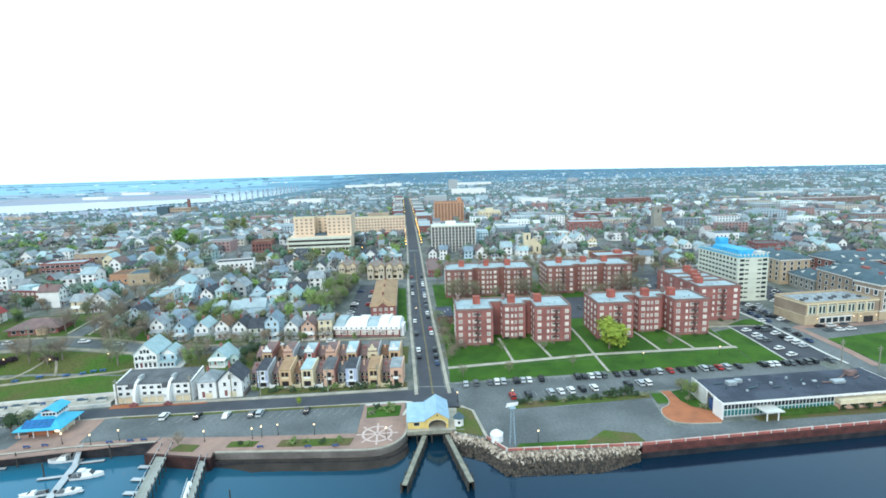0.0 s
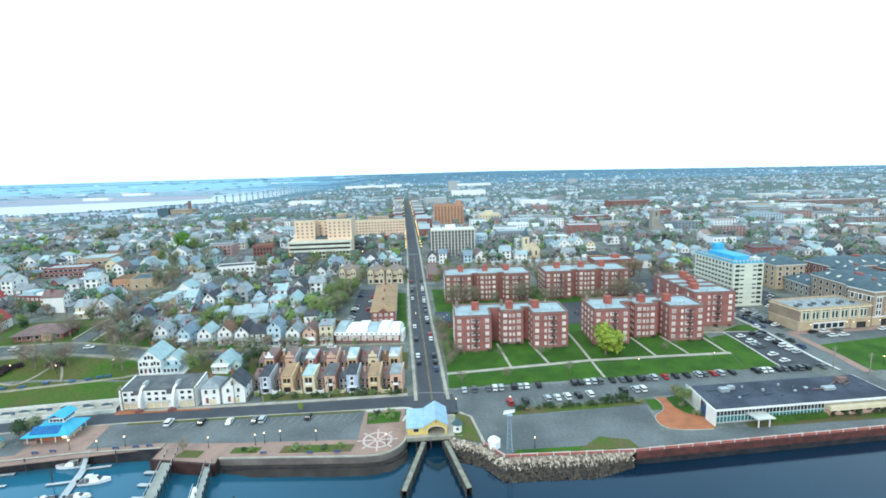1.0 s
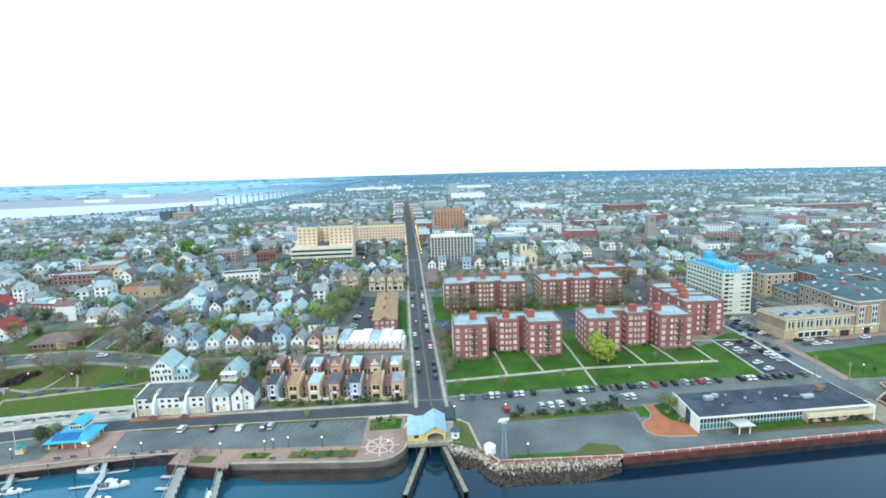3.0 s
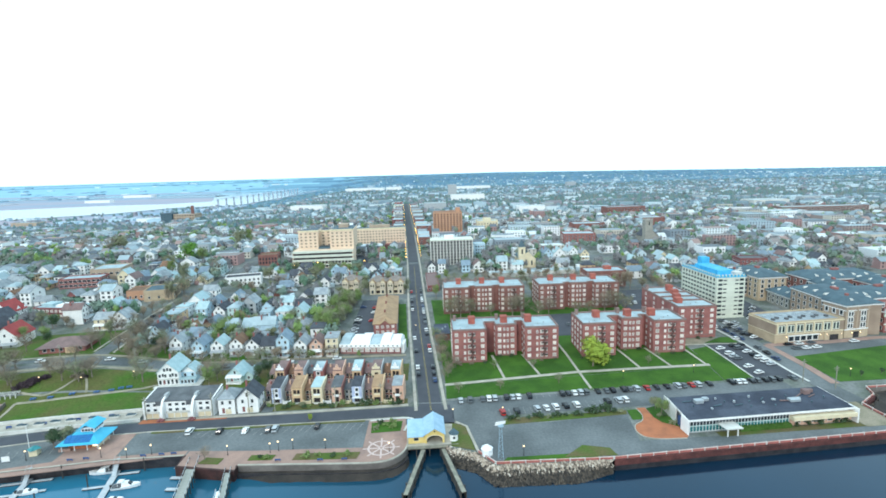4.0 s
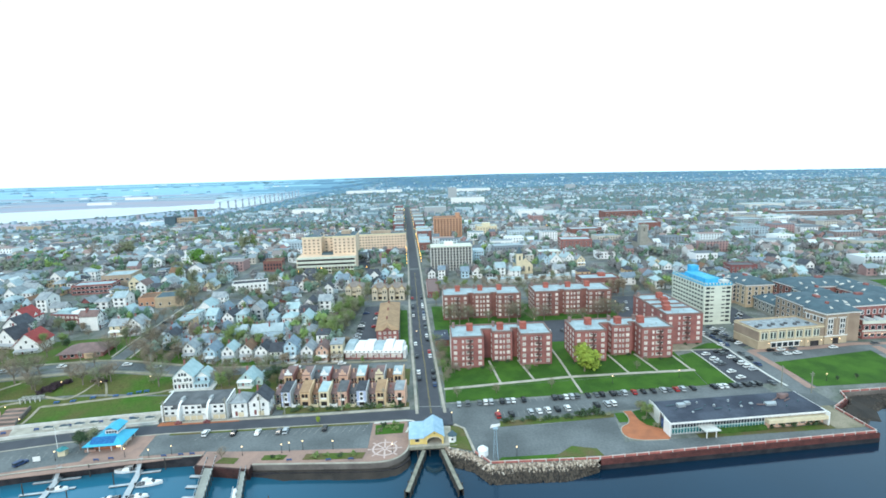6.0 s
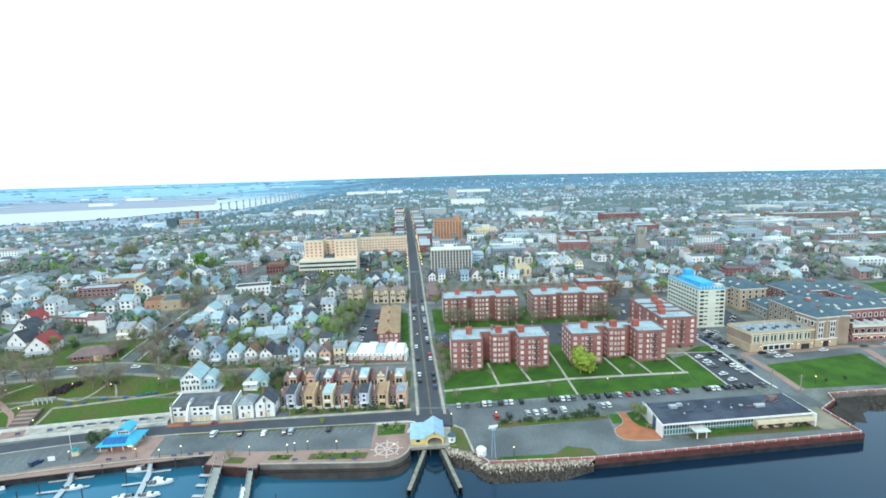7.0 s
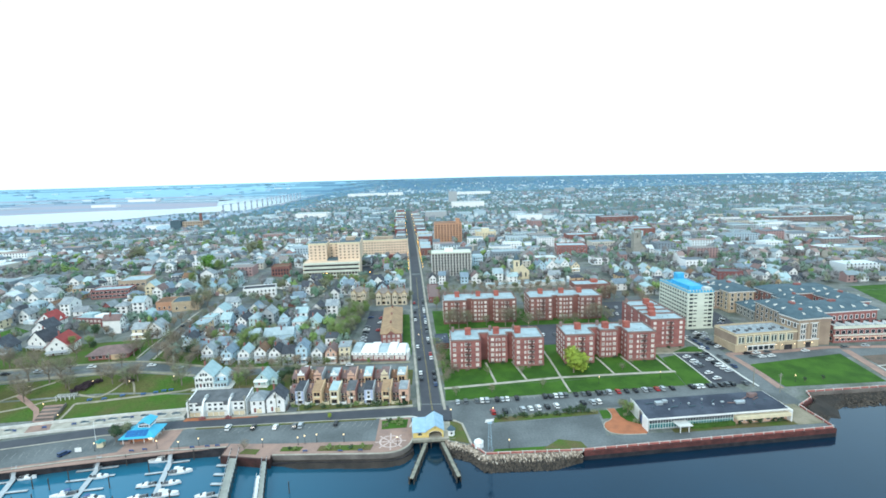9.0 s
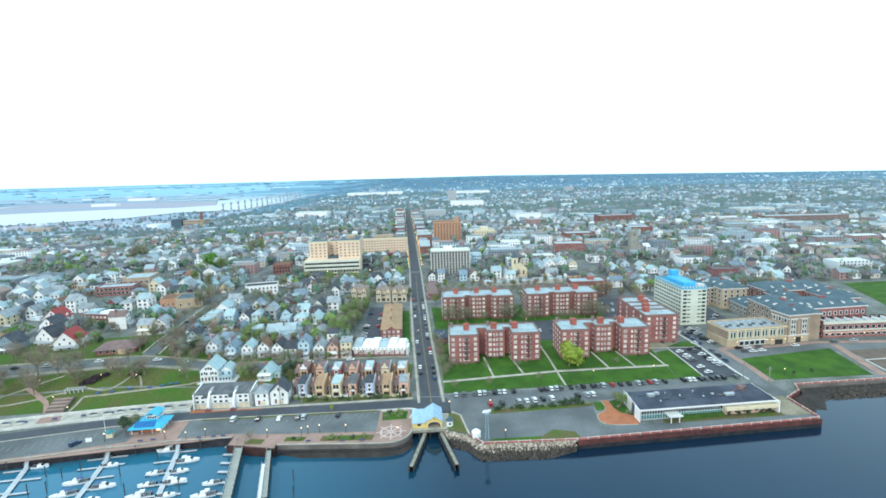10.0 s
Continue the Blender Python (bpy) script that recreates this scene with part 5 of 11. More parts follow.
# ---- general blocks ----
def block(name, m, label, category, w, d, h, wall, roof="roof_grey", rows=0, z0=1.0, sh=3.0, cols=0, side_cols=0, win=(1.2, 1.4, "glass", "white"), parapet=0.6, sides=("front", "left", "right"), group="", boxes=()):
    """A flat-roofed building 0..w, 0..d with storeys of windows on its front and sides."""
    th = thing(name, m, label, category, group)
    part("wall", _boxed((0, w, 0, d, -2, h)), M[wall], th)
    part("roof", _boxed((0.3, w - 0.3, 0.3, d - 0.3, h - 0.05, h + 0.05)), M[roof], th)
    if parapet:
        for b in ((-0.05, w + 0.05, -0.05, 0.3, h, h + parapet), (-0.05, w + 0.05, d - 0.3, d + 0.05, h, h + parapet), (-0.05, 0.3, 0.3, d - 0.3, h, h + parapet - 0.004), (w - 0.3, w + 0.05, 0.3, d - 0.3, h, h + parapet - 0.004)):
            part("parapet", _boxed(b), M[wall], th)
    if rows:
        me = window_mesh(*win)
        zs = [z0 + k * sh for k in range(rows)]
        if cols:
            windows_on(th, me, "front", w, d, spaced(0.4, w - 0.4, cols), zs)
        for f in ("left", "right"):
            if f in sides and side_cols:
                windows_on(th, me, f, w, d, spaced(0.4, d - 0.4, side_cols), zs)
    for n, b, mt in boxes:
        part(n, _boxed(b), M[mt], th)
    return th


# ---- the long flat hall on the esplanade ----
def hall():
    th = thing("hall", pose(90.0, 132.2, 2.7, 0, 0, 4.0), "long low glazed hall with a blue-black flat roof", "hall")
    W, D, Ht = 62.5, 16.6, 4.9
    # the short ends run slightly askew to the long front
    def skewed(x0, x1, y0, y1, z0, z1):
        bm = bmesh.new()
        prism(bm, [(x0 + 0.13 * y0, y0), (x1 + 0.05 * y0, y0), (x1 + 0.05 * y1, y1), (x0 + 0.13 * y1, y1)], z0, z1)
        return bm

    part("wall", skewed(0.4, W - 0.4, 0.4, D, -1, Ht - 0.2), M["grey"], th)
    part("roof", skewed(-0.35, W + 0.2, -0.5, D + 0.3, Ht, Ht + 0.18), M["roof_tar"], th, "blue-black tarred flat roof")
    part("fascia", _boxed((-0.5, W + 0.3, -0.62, -0.5, Ht - 0.45, Ht + 0.28)), M["white"], th, "white roof fascia")
    for x0, lean in ((W + 0.21, 0.05), (-0.48, 0.13)):
        bm = bmesh.new()
        prism(bm, [(x0 + lean * -0.4, -0.4), (x0 + 0.12 + lean * -0.4, -0.4), (x0 + 0.12 + lean * (D + 0.3), D + 0.3), (x0 + lean * (D + 0.3), D + 0.3)], Ht - 0.45, Ht + 0.28)
        part("fascia", bm, M["white"], th)
    bm = bmesh.new()
    solid(bm, [(-0.9, -1.2, -1), (-0.5, -1.2, -1), (-0.5, 3.4, -1), (-0.9, 3.4, -1), (-0.9, -0.9, Ht + 0.5), (-0.5, -0.9, Ht + 0.5), (-0.5, 3.4, Ht + 0.5), (-0.9, 3.4, Ht + 0.5)],
          [(0, 3, 2, 1), (4, 5, 6, 7), (0, 1, 5, 4), (1, 2, 6, 5), (2, 3, 7, 6), (3, 0, 4, 7)])
    part("end_wall", bm, M["white"], th, "white projecting end wall")
    bm = bmesh.new()
    prism(bm, [(-0.35, 7.5), (-0.05, 7.5), (1.3, D + 1.5), (1.0, D + 1.5)], -1, Ht + 0.6)
    part("screen_wall", bm, M["pale"], th, "pale louvred screen wall")
    part("side_door", _boxed((0.2, 0.9, 4.2, 7.0, 0, 3.2)), M["hull_blue"], th)
    pane = cached("hallpane", lambda: mesh_of(_boxed((0.06, 1.14, -0.03, 0.05, 0, 1.75)), "pane", M["green_glass"]))
    mull = cached("hallmull", lambda: mesh_of(_boxed((-0.07, 0.07, -0.12, 0.05, 0, 4.1)), "mullion", M["white"]))
    n = 31
    for k in range(n):
        x = 0.6 + k * 1.2
        part("pane", pane, None, th, "", pose(x, 0.36, 0.4))
        part("pane", pane, M["glass"], th, "", pose(x, 0.36, 2.5))
        part("mullion", mull, None, th, "", pose(x, 0.36, 0.2))
    part("mullion", mull, None, th, "", pose(0.6 + n * 1.2, 0.36, 0.2))
    part("transom", _boxed((0.6, 0.6 + n * 1.2, 0.22, 0.36, 2.15, 2.5)), M["mint"], th, "pale aqua spandrel band")
    part("front_wall", _boxed((38.2, W - 0.6, -0.1, 0.38, -1, 2.3)), M["peach"], th, "faded pinkish lower wall")
    lw = window_mesh(1.9, 1.2, "glass", "white", False)
    for k in range(7):
        part("window", lw, None, th, "", pose(41.0 + 3.1 * k, -0.1, 0.7))
    part("lean_to_roof", _boxed((38.0, W + 0.2, -1.9, 0.38, 2.3, 3.65)), M["cream"], th, "broad cream fascia over the lower windows")
    me = window_mesh(1.75, 0.62, "glass", "white", False)
    for k in range(11):
        part("window", me, None, th, "", pose(39.6 + 2.14 * k, 0.4, 3.8))
    part("end_wall", _boxed((W - 0.2, W + 0.3, -2.0, 2.0, -1, Ht + 0.3)), M["white"], th, "white projecting end wall")
    # entrance canopy on two struts
    bm = bmesh.new()
    solid(bm, [(10.6, -5.0, 3.0), (16.6, -5.0, 3.0), (16.6, 0.3, 2.7), (10.6, 0.3, 2.7), (10.6, -5.0, 3.35), (16.6, -5.0, 3.35), (16.6, 0.3, 3.05), (10.6, 0.3, 3.05)],
          [(0, 3, 2, 1), (4, 5, 6, 7), (0, 1, 5, 4), (1, 2, 6, 5), (2, 3, 7, 6), (3, 0, 4, 7)])
    canopy = part("canopy", bm, M["pale"], th, "white entrance canopy")
    bm = bmesh.new()
    box(bm, 11.7, 12.0, -4.0, -3.7, -0.3, 3.05)
    part("canopy_post", bm, M["white"], canopy)
    part("canopy_post", _boxed((15.4, 15.7, -4.0, -3.7, -0.3, 3.05)), M["white"], canopy)
    for x, y, w, d, h in ((9, 10.2, 3.2, 2.0, 1.4), (13, 11.8, 2.2, 1.6, 1.2), (23, 9, 0.8, 0.8, 0.9), (31, 12, 0.7, 0.7, 0.9), (43.5, 6.2, 4.0, 2.2, 1.0), (53, 11, 2.4, 2.2, 1.8), (48, 8, 0.9, 0.9, 0.7), (12, 5.5, 0.7, 0.7, 0.6), (33, 7, 0.8, 0.8, 0.7), (38, 8.5, 1.4, 1.0, 0.6), (18, 12.5, 0.6, 0.6, 0.8), (56, 12.4, 1.8, 1.4, 1.3)):
        bm = _boxed((x, x + w, y, y + d, Ht + 0.18, Ht + 0.18 + h))
        bmesh.ops.bevel(bm, geom=bm.edges[:], offset=0.12, segments=1, affect="EDGES")
        part("roof_unit", bm, M["steel"] if x < 50 else M["roof_mauve"], th, "roof-top plant unit")
    # ducts and conduits lying on the roof
    for x0, y0, x1, y1 in ((48.2, 9.6, 53.4, 12.6), (53.0, 9.0, 56.6, 10.6), (14, 7.4, 17.6, 8.2), (34, 9.4, 36.2, 11.2), (22, 7.0, 25.4, 7.4), (5, 12.2, 8.6, 12.4), (40.4, 8.0, 43.4, 7.4)):
        bm = bmesh.new()
        tube(bm, (x0, y0, Ht + 0.45), (x1, y1, Ht + 0.45), 0.22, 0.22, 6)
        part("duct", bm, M["roof_slate"] if x0 < 40 else M["roof_mauve"], th)
    for x, y in ((7, 8.5), (20, 10), (27, 5.2), (29, 8.8), (36, 4.6), (45, 10.8), (50.6, 5), (58, 8)):
        bm = bmesh.new()
        tube(bm, (x, y, Ht + 0.18), (x, y, Ht + 0.8), 0.2, 0.2, 7)
        tube(bm, (x, y, Ht + 0.8), (x, y, Ht + 0.95), 0.34, 0.3, 7)
        part("roof_vent", bm, M["roof_slate"], th)


hall()


# ---- school complex ----
def slate_range(x, y, ang, w, d, h, wall, lab, cols, side_cols, rise=3.0, flat=0.4, rows=4, win=(1.7, 2.0, "glass", "white", True, 0.16)):
    th = block("school_range", pose(x, y, H(x, y) - 0.2, 0, 0, ang), lab, "school", w, d, h, wall, "roof_slate", rows, 2.4, (h - 3) / rows, cols, side_cols, win, 0, ("left",), "school ranges")
    bm = bmesh.new()
    hip(bm, 0, w, 0, d, h, rise, 0.9, 0.25, flat=min(w, d) * flat)
    part("hipped_roof", bm, M["roof_slate"], th, "slate-blue hipped roof")
    part("cornice", _boxed((-0.6, w + 0.6, -0.6, d + 0.6, h - 0.8, h - 0.02)), M["white"], th)
    dormer = cached("dormer", lambda: _dormer())
    slope = rise / (min(w, d) / 2 * (1 - flat))
    if w >= d:
        for k in range(int(w / 8)):
            part("dormer", dormer, None, th, "", pose(5 + 8 * k, 1.6, h + 0.3 + 1.6 * slope))
    else:
        for k in range(int(d / 8)):
            part("dormer", dormer, None, th, "", pose(1.6, 6 + 8 * k, h + 0.3 + 1.6 * slope, 0, 0, -90))
            part("dormer", dormer, None, th, "", pose(w - 1.6, 6 + 8 * k, h + 0.3 + 1.6 * slope, 0, 0, 90))
    part("roof_hatch", _boxed((w * 0.45, w * 0.55, d * 0.45, d * 0.55, h + rise, h + rise + 1.4)), M["brick"], th)
    return th


def _dormer():
    bm = bmesh.new()
    solid(bm, [(-1.2, 0, 0), (1.2, 0, 0), (0, 0, 1.3), (-1.2, 2.6, 0.9), (1.2, 2.6, 0.9), (0, 2.6, 1.35)], [(0, 1, 2), (3, 5, 4), (0, 2, 5, 3), (1, 4, 5, 2), (0, 3, 4, 1)])
    return mesh_of(bm, "dormer", M["pale"])


def school():
    W = 38.4
    th = block("school", pose(173.0, 206.9, 5.3, 0, 0, 6.0), "tan and buff school front with tall white-framed windows", "school", W, 18, 10.2, "stone_tan", "roof_grey", 0, parapet=1.0)
    part("upper_cladding", _boxed((-0.1, W + 0.1, -0.12, 18.1, 5.0, 10.2)), M["school_brick"], th, "brown brick upper storey")
    part("string_course", _boxed((-0.2, W + 0.2, -0.25, 18.2, 4.7, 5.0)), M["cream"], th)
    part("cornice", _boxed((-0.25, W + 0.25, -0.35, -0.06, 10.0, 10.5)), M["cream"], th)
    part("cornice", _boxed((-0.3, -0.06, -0.06, 18.2, 10.0, 10.5)), M["cream"], th)
    big, shop = window_mesh(1.15, 3.2, "glass", "slab", True, 0.34), window_mesh(2.7, 2.3, "glass", "white", True, 0.26)
    for k in range(7):
        for q in (-0.95, 0.95):
            part("window", big, None, th, "", pose(3.4 + 5.1 * k + q, -0.12, 5.8))
        part("pilaster", cached("front_pilaster", lambda: mesh_of(_boxed((-0.3, 0.3, -0.3, 0.1, 0, 5.0)), "pilaster", M["cream"])), None, th, "", pose(0.9 + 5.1 * k, -0.12, 5.0))
    windows_on(th, shop, "front", W, 18, spaced(7.5, 24.5, 5), [0.9])
    part("awning", _boxed((7.2, 24.8, -0.9, -0.05, 3.6, 3.85)), M["white"], th, "white awning strip")
    part("portal", _boxed((27.4, 37.8, -0.7, 0.2, -0.5, 4.6)), M["stone_tan"], th, "projecting tan stone portal")
    part("gateway", _boxed((30.2, 35.2, -0.8, -0.6, -0.5, 3.0)), M["wet"], th, "dark gateway")
    for x, y in ((6.4, -0.3), (25.6, -0.3), (28.6, -0.9), (36.8, -0.9)):
        part("wall_lamp", _boxed((x - 0.13, x + 0.13, y, y + 0.25, 3.0, 3.3)), M["lamp_glow"], th, "lit wall lamp")
    for k in range(9):
        part("roof_unit", _boxed((3.2 + 3.8 * k, 4.6 + 3.8 * k, 5.5 + (k % 2) * 2, 7.0 + (k % 2) * 2, 10.25, 11.2)), M["roof_charcoal"], th, "dark roof-top unit")
    for k in range(7):
        part("skylight", cached("sky", lambda: mesh_of(_boxed((-0.9, 0.9, -0.5, 0.5, 0, 0.5)), "skylight", M["steel"])), None, th, "", pose(4.5 + 4.8 * k, 13, 10.25))
    # corner tower, taller and narrower, with paired white windows
    corner = slate_range(212.0, 211.0, 8, 13.8, 13, 17.4, "school_brick", "brown brick school corner tower with paired white windows", 0, 3, rows=3, win=(1.5, 2.4, "glass", "white", True, 0.3))
    part("plinth", _boxed((-0.14, 13.94, -0.14, 13.1, -1, 4.4)), M["stone_tan"], corner, "tan stone base storey")
    part("string_course", _boxed((-0.3, 14.1, -0.3, 13.2, 4.4, 4.85)), M["white"], corner)
    part("string_course", _boxed((-0.2, 14.0, -0.2, 13.1, 14.4, 14.75)), M["white"], corner)
    tall = window_mesh(1.15, 2.1, "glass", "white", True, 0.3)
    for z in (5.5, 8.7, 11.7):
        for x in (2.3, 3.9, 9.9, 11.5):
            part("window", tall, None, corner, "", pose(x, -0.02, z))
    for x in (0.4, 6.9, 13.4):
        part("pilaster", cached("school_pilaster", lambda: mesh_of(_boxed((-0.45, 0.45, -0.25, 0.1, 0, 12.4)), "pilaster", M["buff"])), None, corner, "", pose(x, -0.02, 4.85))
    part("doorway", _boxed((5.2, 8.6, -0.3, 0.1, -0.5, 3.4)), M["wet"], corner, "dark arched doorway")
    for x in (4.4, 9.4):
        part("wall_lamp", _boxed((x - 0.15, x + 0.15, -0.5, -0.15, 2.8, 3.1)), M["lamp_glow"], corner, "lit wall lamp")
    # four ranges round a court
    slate_range(212.6, 215.6, -3.5, 21, 38, 17.0, "school_brick", "brown brick school west range under a slate-blue hipped roof", 0, 8)
    slate_range(230.4, 223.4, 5.6, 43, 21, 17.0, "brick", "red brick school south range under a slate-blue hipped roof", 11, 0, rows=3, win=(1.5, 2.2, "glass", "white", True, 0.25))
    slate_range(234.6, 244, -2, 12, 22, 16.8, "school_brick", "brown brick range beside the school court", 0, 4)
    slate_range(236, 265, 1, 46, 21, 17.2, "brick_dark", "brick school rear range under a slate-blue hipped roof", 0, 4)
    slate_range(264, 243, 3, 19, 24, 17.0, "brick", "red brick school east range under a slate-blue hipped roof", 0, 5)
    slate_range(216.4, 256, -3, 14, 22, 8.8, "stone_grey", "low grey school wing under a slate-blue roof", 3, 5, 3.4, 0.1, 2)
    slate_range(212.6, 279, 3, 19, 30, 15.6, "stone_tan", "tan brick school north range under a slate-blue hipped roof", 4, 6)
    slate_range(205.4, 289, 3, 8, 20, 14.0, "school_brick", "narrow brown brick school wing under a slate-blue roof", 2, 4)
    th = block("school_wing", pose(237.8, 216.6, 5.4, 0, 0, 0.6), "brick and pale concrete terrace range with pale parapet bays", "terrace", 66, 7.6, 9.4, "brick", "roof_pale", 2, 1.4, 4.0, 18, 2, (2.2, 2.1, "glass", "white"), 1.0)
    part("band", _boxed((-0.1, 66.1, -0.14, 0.1, 4.2, 5.0)), M["slab"], th)
    for k in range(12):
        part("roof_divider", cached("wdiv", lambda: mesh_of(_boxed((-0.25, 0.25, 0.4, 7.0, 0, 1.5)), "roof_divider", M["white"])), None, th, "white terrace divider", pose(1.0 + 5.8 * k, 0, 9.4))
        part("terrace_door", cached("wdoor", lambda: mesh_of(_boxed((-1.6, 1.6, 6.8, 7.1, 0, 2.0)), "terrace_door", M["opening_shade"])), None, th, "dark terrace door", pose(4.0 + 5.4 * k, 0, 9.4))
    part("balustrade", _boxed((-0.2, 66.2, -0.2, 0.4, 8.6, 10.4)), M["slab"], th, "pale roof balustrade")
    # peach strip puts the warm shop light into its colour
    part("shop_front", _boxed((0.6, 65.4, -0.3, 0.05, 2.9, 3.5)), M["peach"], th, "shop fascia in peach painted for warm light")
    for k in range(9):
        part("wall_lamp", _boxed((3.8 + 7.2 * k, 4.1 + 7.2 * k, -0.5, -0.3, 2.5, 2.8)), M["lamp_glow"], th, "lit wall lamp")


school()


# ---- tall pale slab with an azure roof ----
def slab_block():
    W, D, sh, n = 17.0, 38, 2.55, 9
    th = thing("apartment_tower", pose(167.5, 249.5, 6.2, 0, 0, 1.5), "nine-storey off-white slab block with an azure roof", "apartment tower")
    top = n * sh + 1.2
    part("wall", _boxed((0, W, 0, D, -2, top)), M["slab"], th)
    part("roof", _boxed((-0.2, W + 0.2, -0.2, D + 0.2, top, top + 0.5)), M["azure_roof"], th, "azure blue flat roof")
    part("roof_storey", _boxed((4, 13, 6, 30, top + 0.5, top + 3.0)), M["azure_roof"], th, "azure roof storey")
    part("roof_tower", _boxed((9, 14, 31, 36, top + 0.5, top + 6.5)), M["azure_roof"], th, "azure lift tower")
    for k in range(7):
        part("roof_curb", _boxed((0.6, 3.2, 2 + 5.1 * k, 3.4 + 5.1 * k, top + 0.5, top + 1.3)), M["azure"], th, "small azure roof housing")
    part("roof_rail", _boxed((-0.15, 0.1, -0.1, D + 0.1, top + 0.5, top + 1.2)), M["azure"], th)
    part("roof_rail", _boxed((0.1, W, -0.15, 0.1, top + 0.5, top + 1.2)), M["azure"], th)
    for k in range(9):
        part("roof_beam", cached("azbeam", lambda: mesh_of(_boxed((0.2, W - 0.2, -0.16, 0.16, 0.5, 0.95)), "roof_beam", M["azure_dark"])), None, th, "dark blue roof beam", pose(0, 2.2 + 4.2 * k, top))
        for x in (0.15, W - 0.35):
            part("roof_post", cached("azpost", lambda: mesh_of(_boxed((0, 0.2, -0.1, 0.1, 0.5, 1.9)), "roof_post", M["azure"])), None, th, "", pose(x, 2.2 + 4.2 * k, top))
    for x in (0.1, W - 0.3):
        part("roof_rail", _boxed((x, x + 0.2, 0, D, top + 1.8, top + 2.0)), M["azure"], th)
    part("roof_tank", _boxed((12, 17, 2.5, 7, top + 0.5, top + 2.4)), M["pale"], th)
    win = window_mesh(2.4, 1.2, "glass_grey", "slab", True, 0.12)
    tall = window_mesh(1.5, 1.75, "glass", "slab", False)
    dark = window_mesh(2.5, 1.35, "glass", "slab", True, 0.12)
    slit = window_mesh(2.1, 0.75, "glass", "slab", False)
    for k in range(n):
        z = 1.5 + k * sh
        part("floor_band", cached("sfb", lambda: mesh_of(_boxed((-0.12, W + 0.12, -0.12, D + 0.12, 0, 0.35)), "floor_band", M["slab"])), None, th, "", pose(0, 0, z - 0.95))
        windows_on(th, win if k < n - 1 else tall, "left", W, D, spaced(1, D - 1, 11), [z - (0.3 if k == n - 1 else 0)])
        windows_on(th, dark, "front", W, D, (2.1, 14.9), [z])
        windows_on(th, slit, "front", W, D, (4.9, 12.0), [z + (0.5 if k % 2 else 0.1)])
    pier = cached("azpier", lambda: mesh_of(_boxed((-0.3, 0.3, -0.3, 0.3, 0.5, 1.75)), "parapet_pier", M["slab"]))
    for k in range(19):
        part("parapet_pier", pier, None, th, "", pose(0.1, 0.4 + 2.05 * k, top))
    for k in range(8):
        part("parapet_pier", pier, None, th, "", pose(1.2 + 2.1 * k, 0.1, top))
    part("plinth", _boxed((-0.4, W + 0.4, -0.4, D + 0.4, -2, 0.5)), M["slab"], th)


slab_block()


# ---- hospital, mid-rises and other marked buildings ----
def hospital():
    z = H(-100, 434) - 0.5
    th = thing("hospital", pose(-127.5, 432, z, 0, 0, 3), "large pinkish-buff hospital with stepped towers over a striped parking deck", "hospital")
    part("parking_deck", _boxed((0, 56, 0.2, 30, -3, 16.8)), M["buff_pink"], th, "buff parking deck with dark strips for its shaded levels")
    # near-black strips stand in for the shade inside the open levels
    for k, zz in enumerate((1.2, 4.6, 9.0, 13.0)):
        part("open_level", _boxed((0.8, 55.2, 0.1, 0.5, zz, zz + (2.2 if k < 2 else 1.7))), M["wet"], th, "dark strip painted for a shaded deck opening")
    for zz, hh in ((3.3, 1.0), (7.2, 1.8), (10.9, 2.1), (14.9, 2.0)):
        part("deck_band", _boxed((-0.3, 56.3, -0.35, 0.3, zz, zz + hh)), M["slab"], th, "pale concrete deck band")
    for k in range(18):
        part("column", cached("hcol", lambda: mesh_of(_boxed((-0.3, 0.3, -0.15, 0.3, 0, 7.2)), "column", M["slab"])), None, th, "", pose(2 + 3.05 * k, 0, 0.2))
    win = window_mesh(1.9, 1.5, "glass_warm", "buff_pink", False)
    for (x, y, w, d, h, z0, n, cols, plant) in ((3.5, 14, 18.5, 22, 34.4, 18.4, 5, 4, False), (33.5, 12, 22.5, 40, 34.8, 18.6, 5, 5, True), (22, 26, 11.5, 16, 33, 18.4, 5, 2, False), (47, 98, 59, 16, 25.5, 6, 6, 17, True)):
        part("tower_wall", _boxed((x, x + w, y, y + d, -2 if y > 90 else 16, h)), M["buff_pink"], th, "pinkish-buff tower")
        part("tower_roof", _boxed((x + 0.4, x + w - 0.4, y + 0.4, y + d - 0.4, h - 0.02, h + 0.1)), M["roof_slate"], th)
        part("roof_edge", _boxed((x - 0.25, x + w + 0.25, y - 0.25, y + 0.3, h - 1.1, h + 0.5)), M["cream"], th)
        if plant:
            part("roof_plant", _boxed((x + w * 0.3, x + w * 0.7, y + d * 0.45, y + d * 0.85, h + 0.1, h + 3.2)), M["buff"], th)
        for r in range(n):
            for s in spaced(x + 0.6, x + w - 0.6, cols):
                part("window", win, None, th, "", pose(s, y, z0 + r * 3.1))
    for r in range(5):
        for s in spaced(12.6, 51, 6):
            part("window", win, None, th, "", pose(56, s, 18.6 + r * 3.1, 0, 0, 90))
    part("recess_floor", _boxed((22.2, 33.3, 12, 26, 16.9, 18.4)), M["roof_slate"], th)
    part("annexe", _boxed((82, 106, 90, 97.8, -2, 8)), M["brick"], th, "red brick annexe")


hospital()


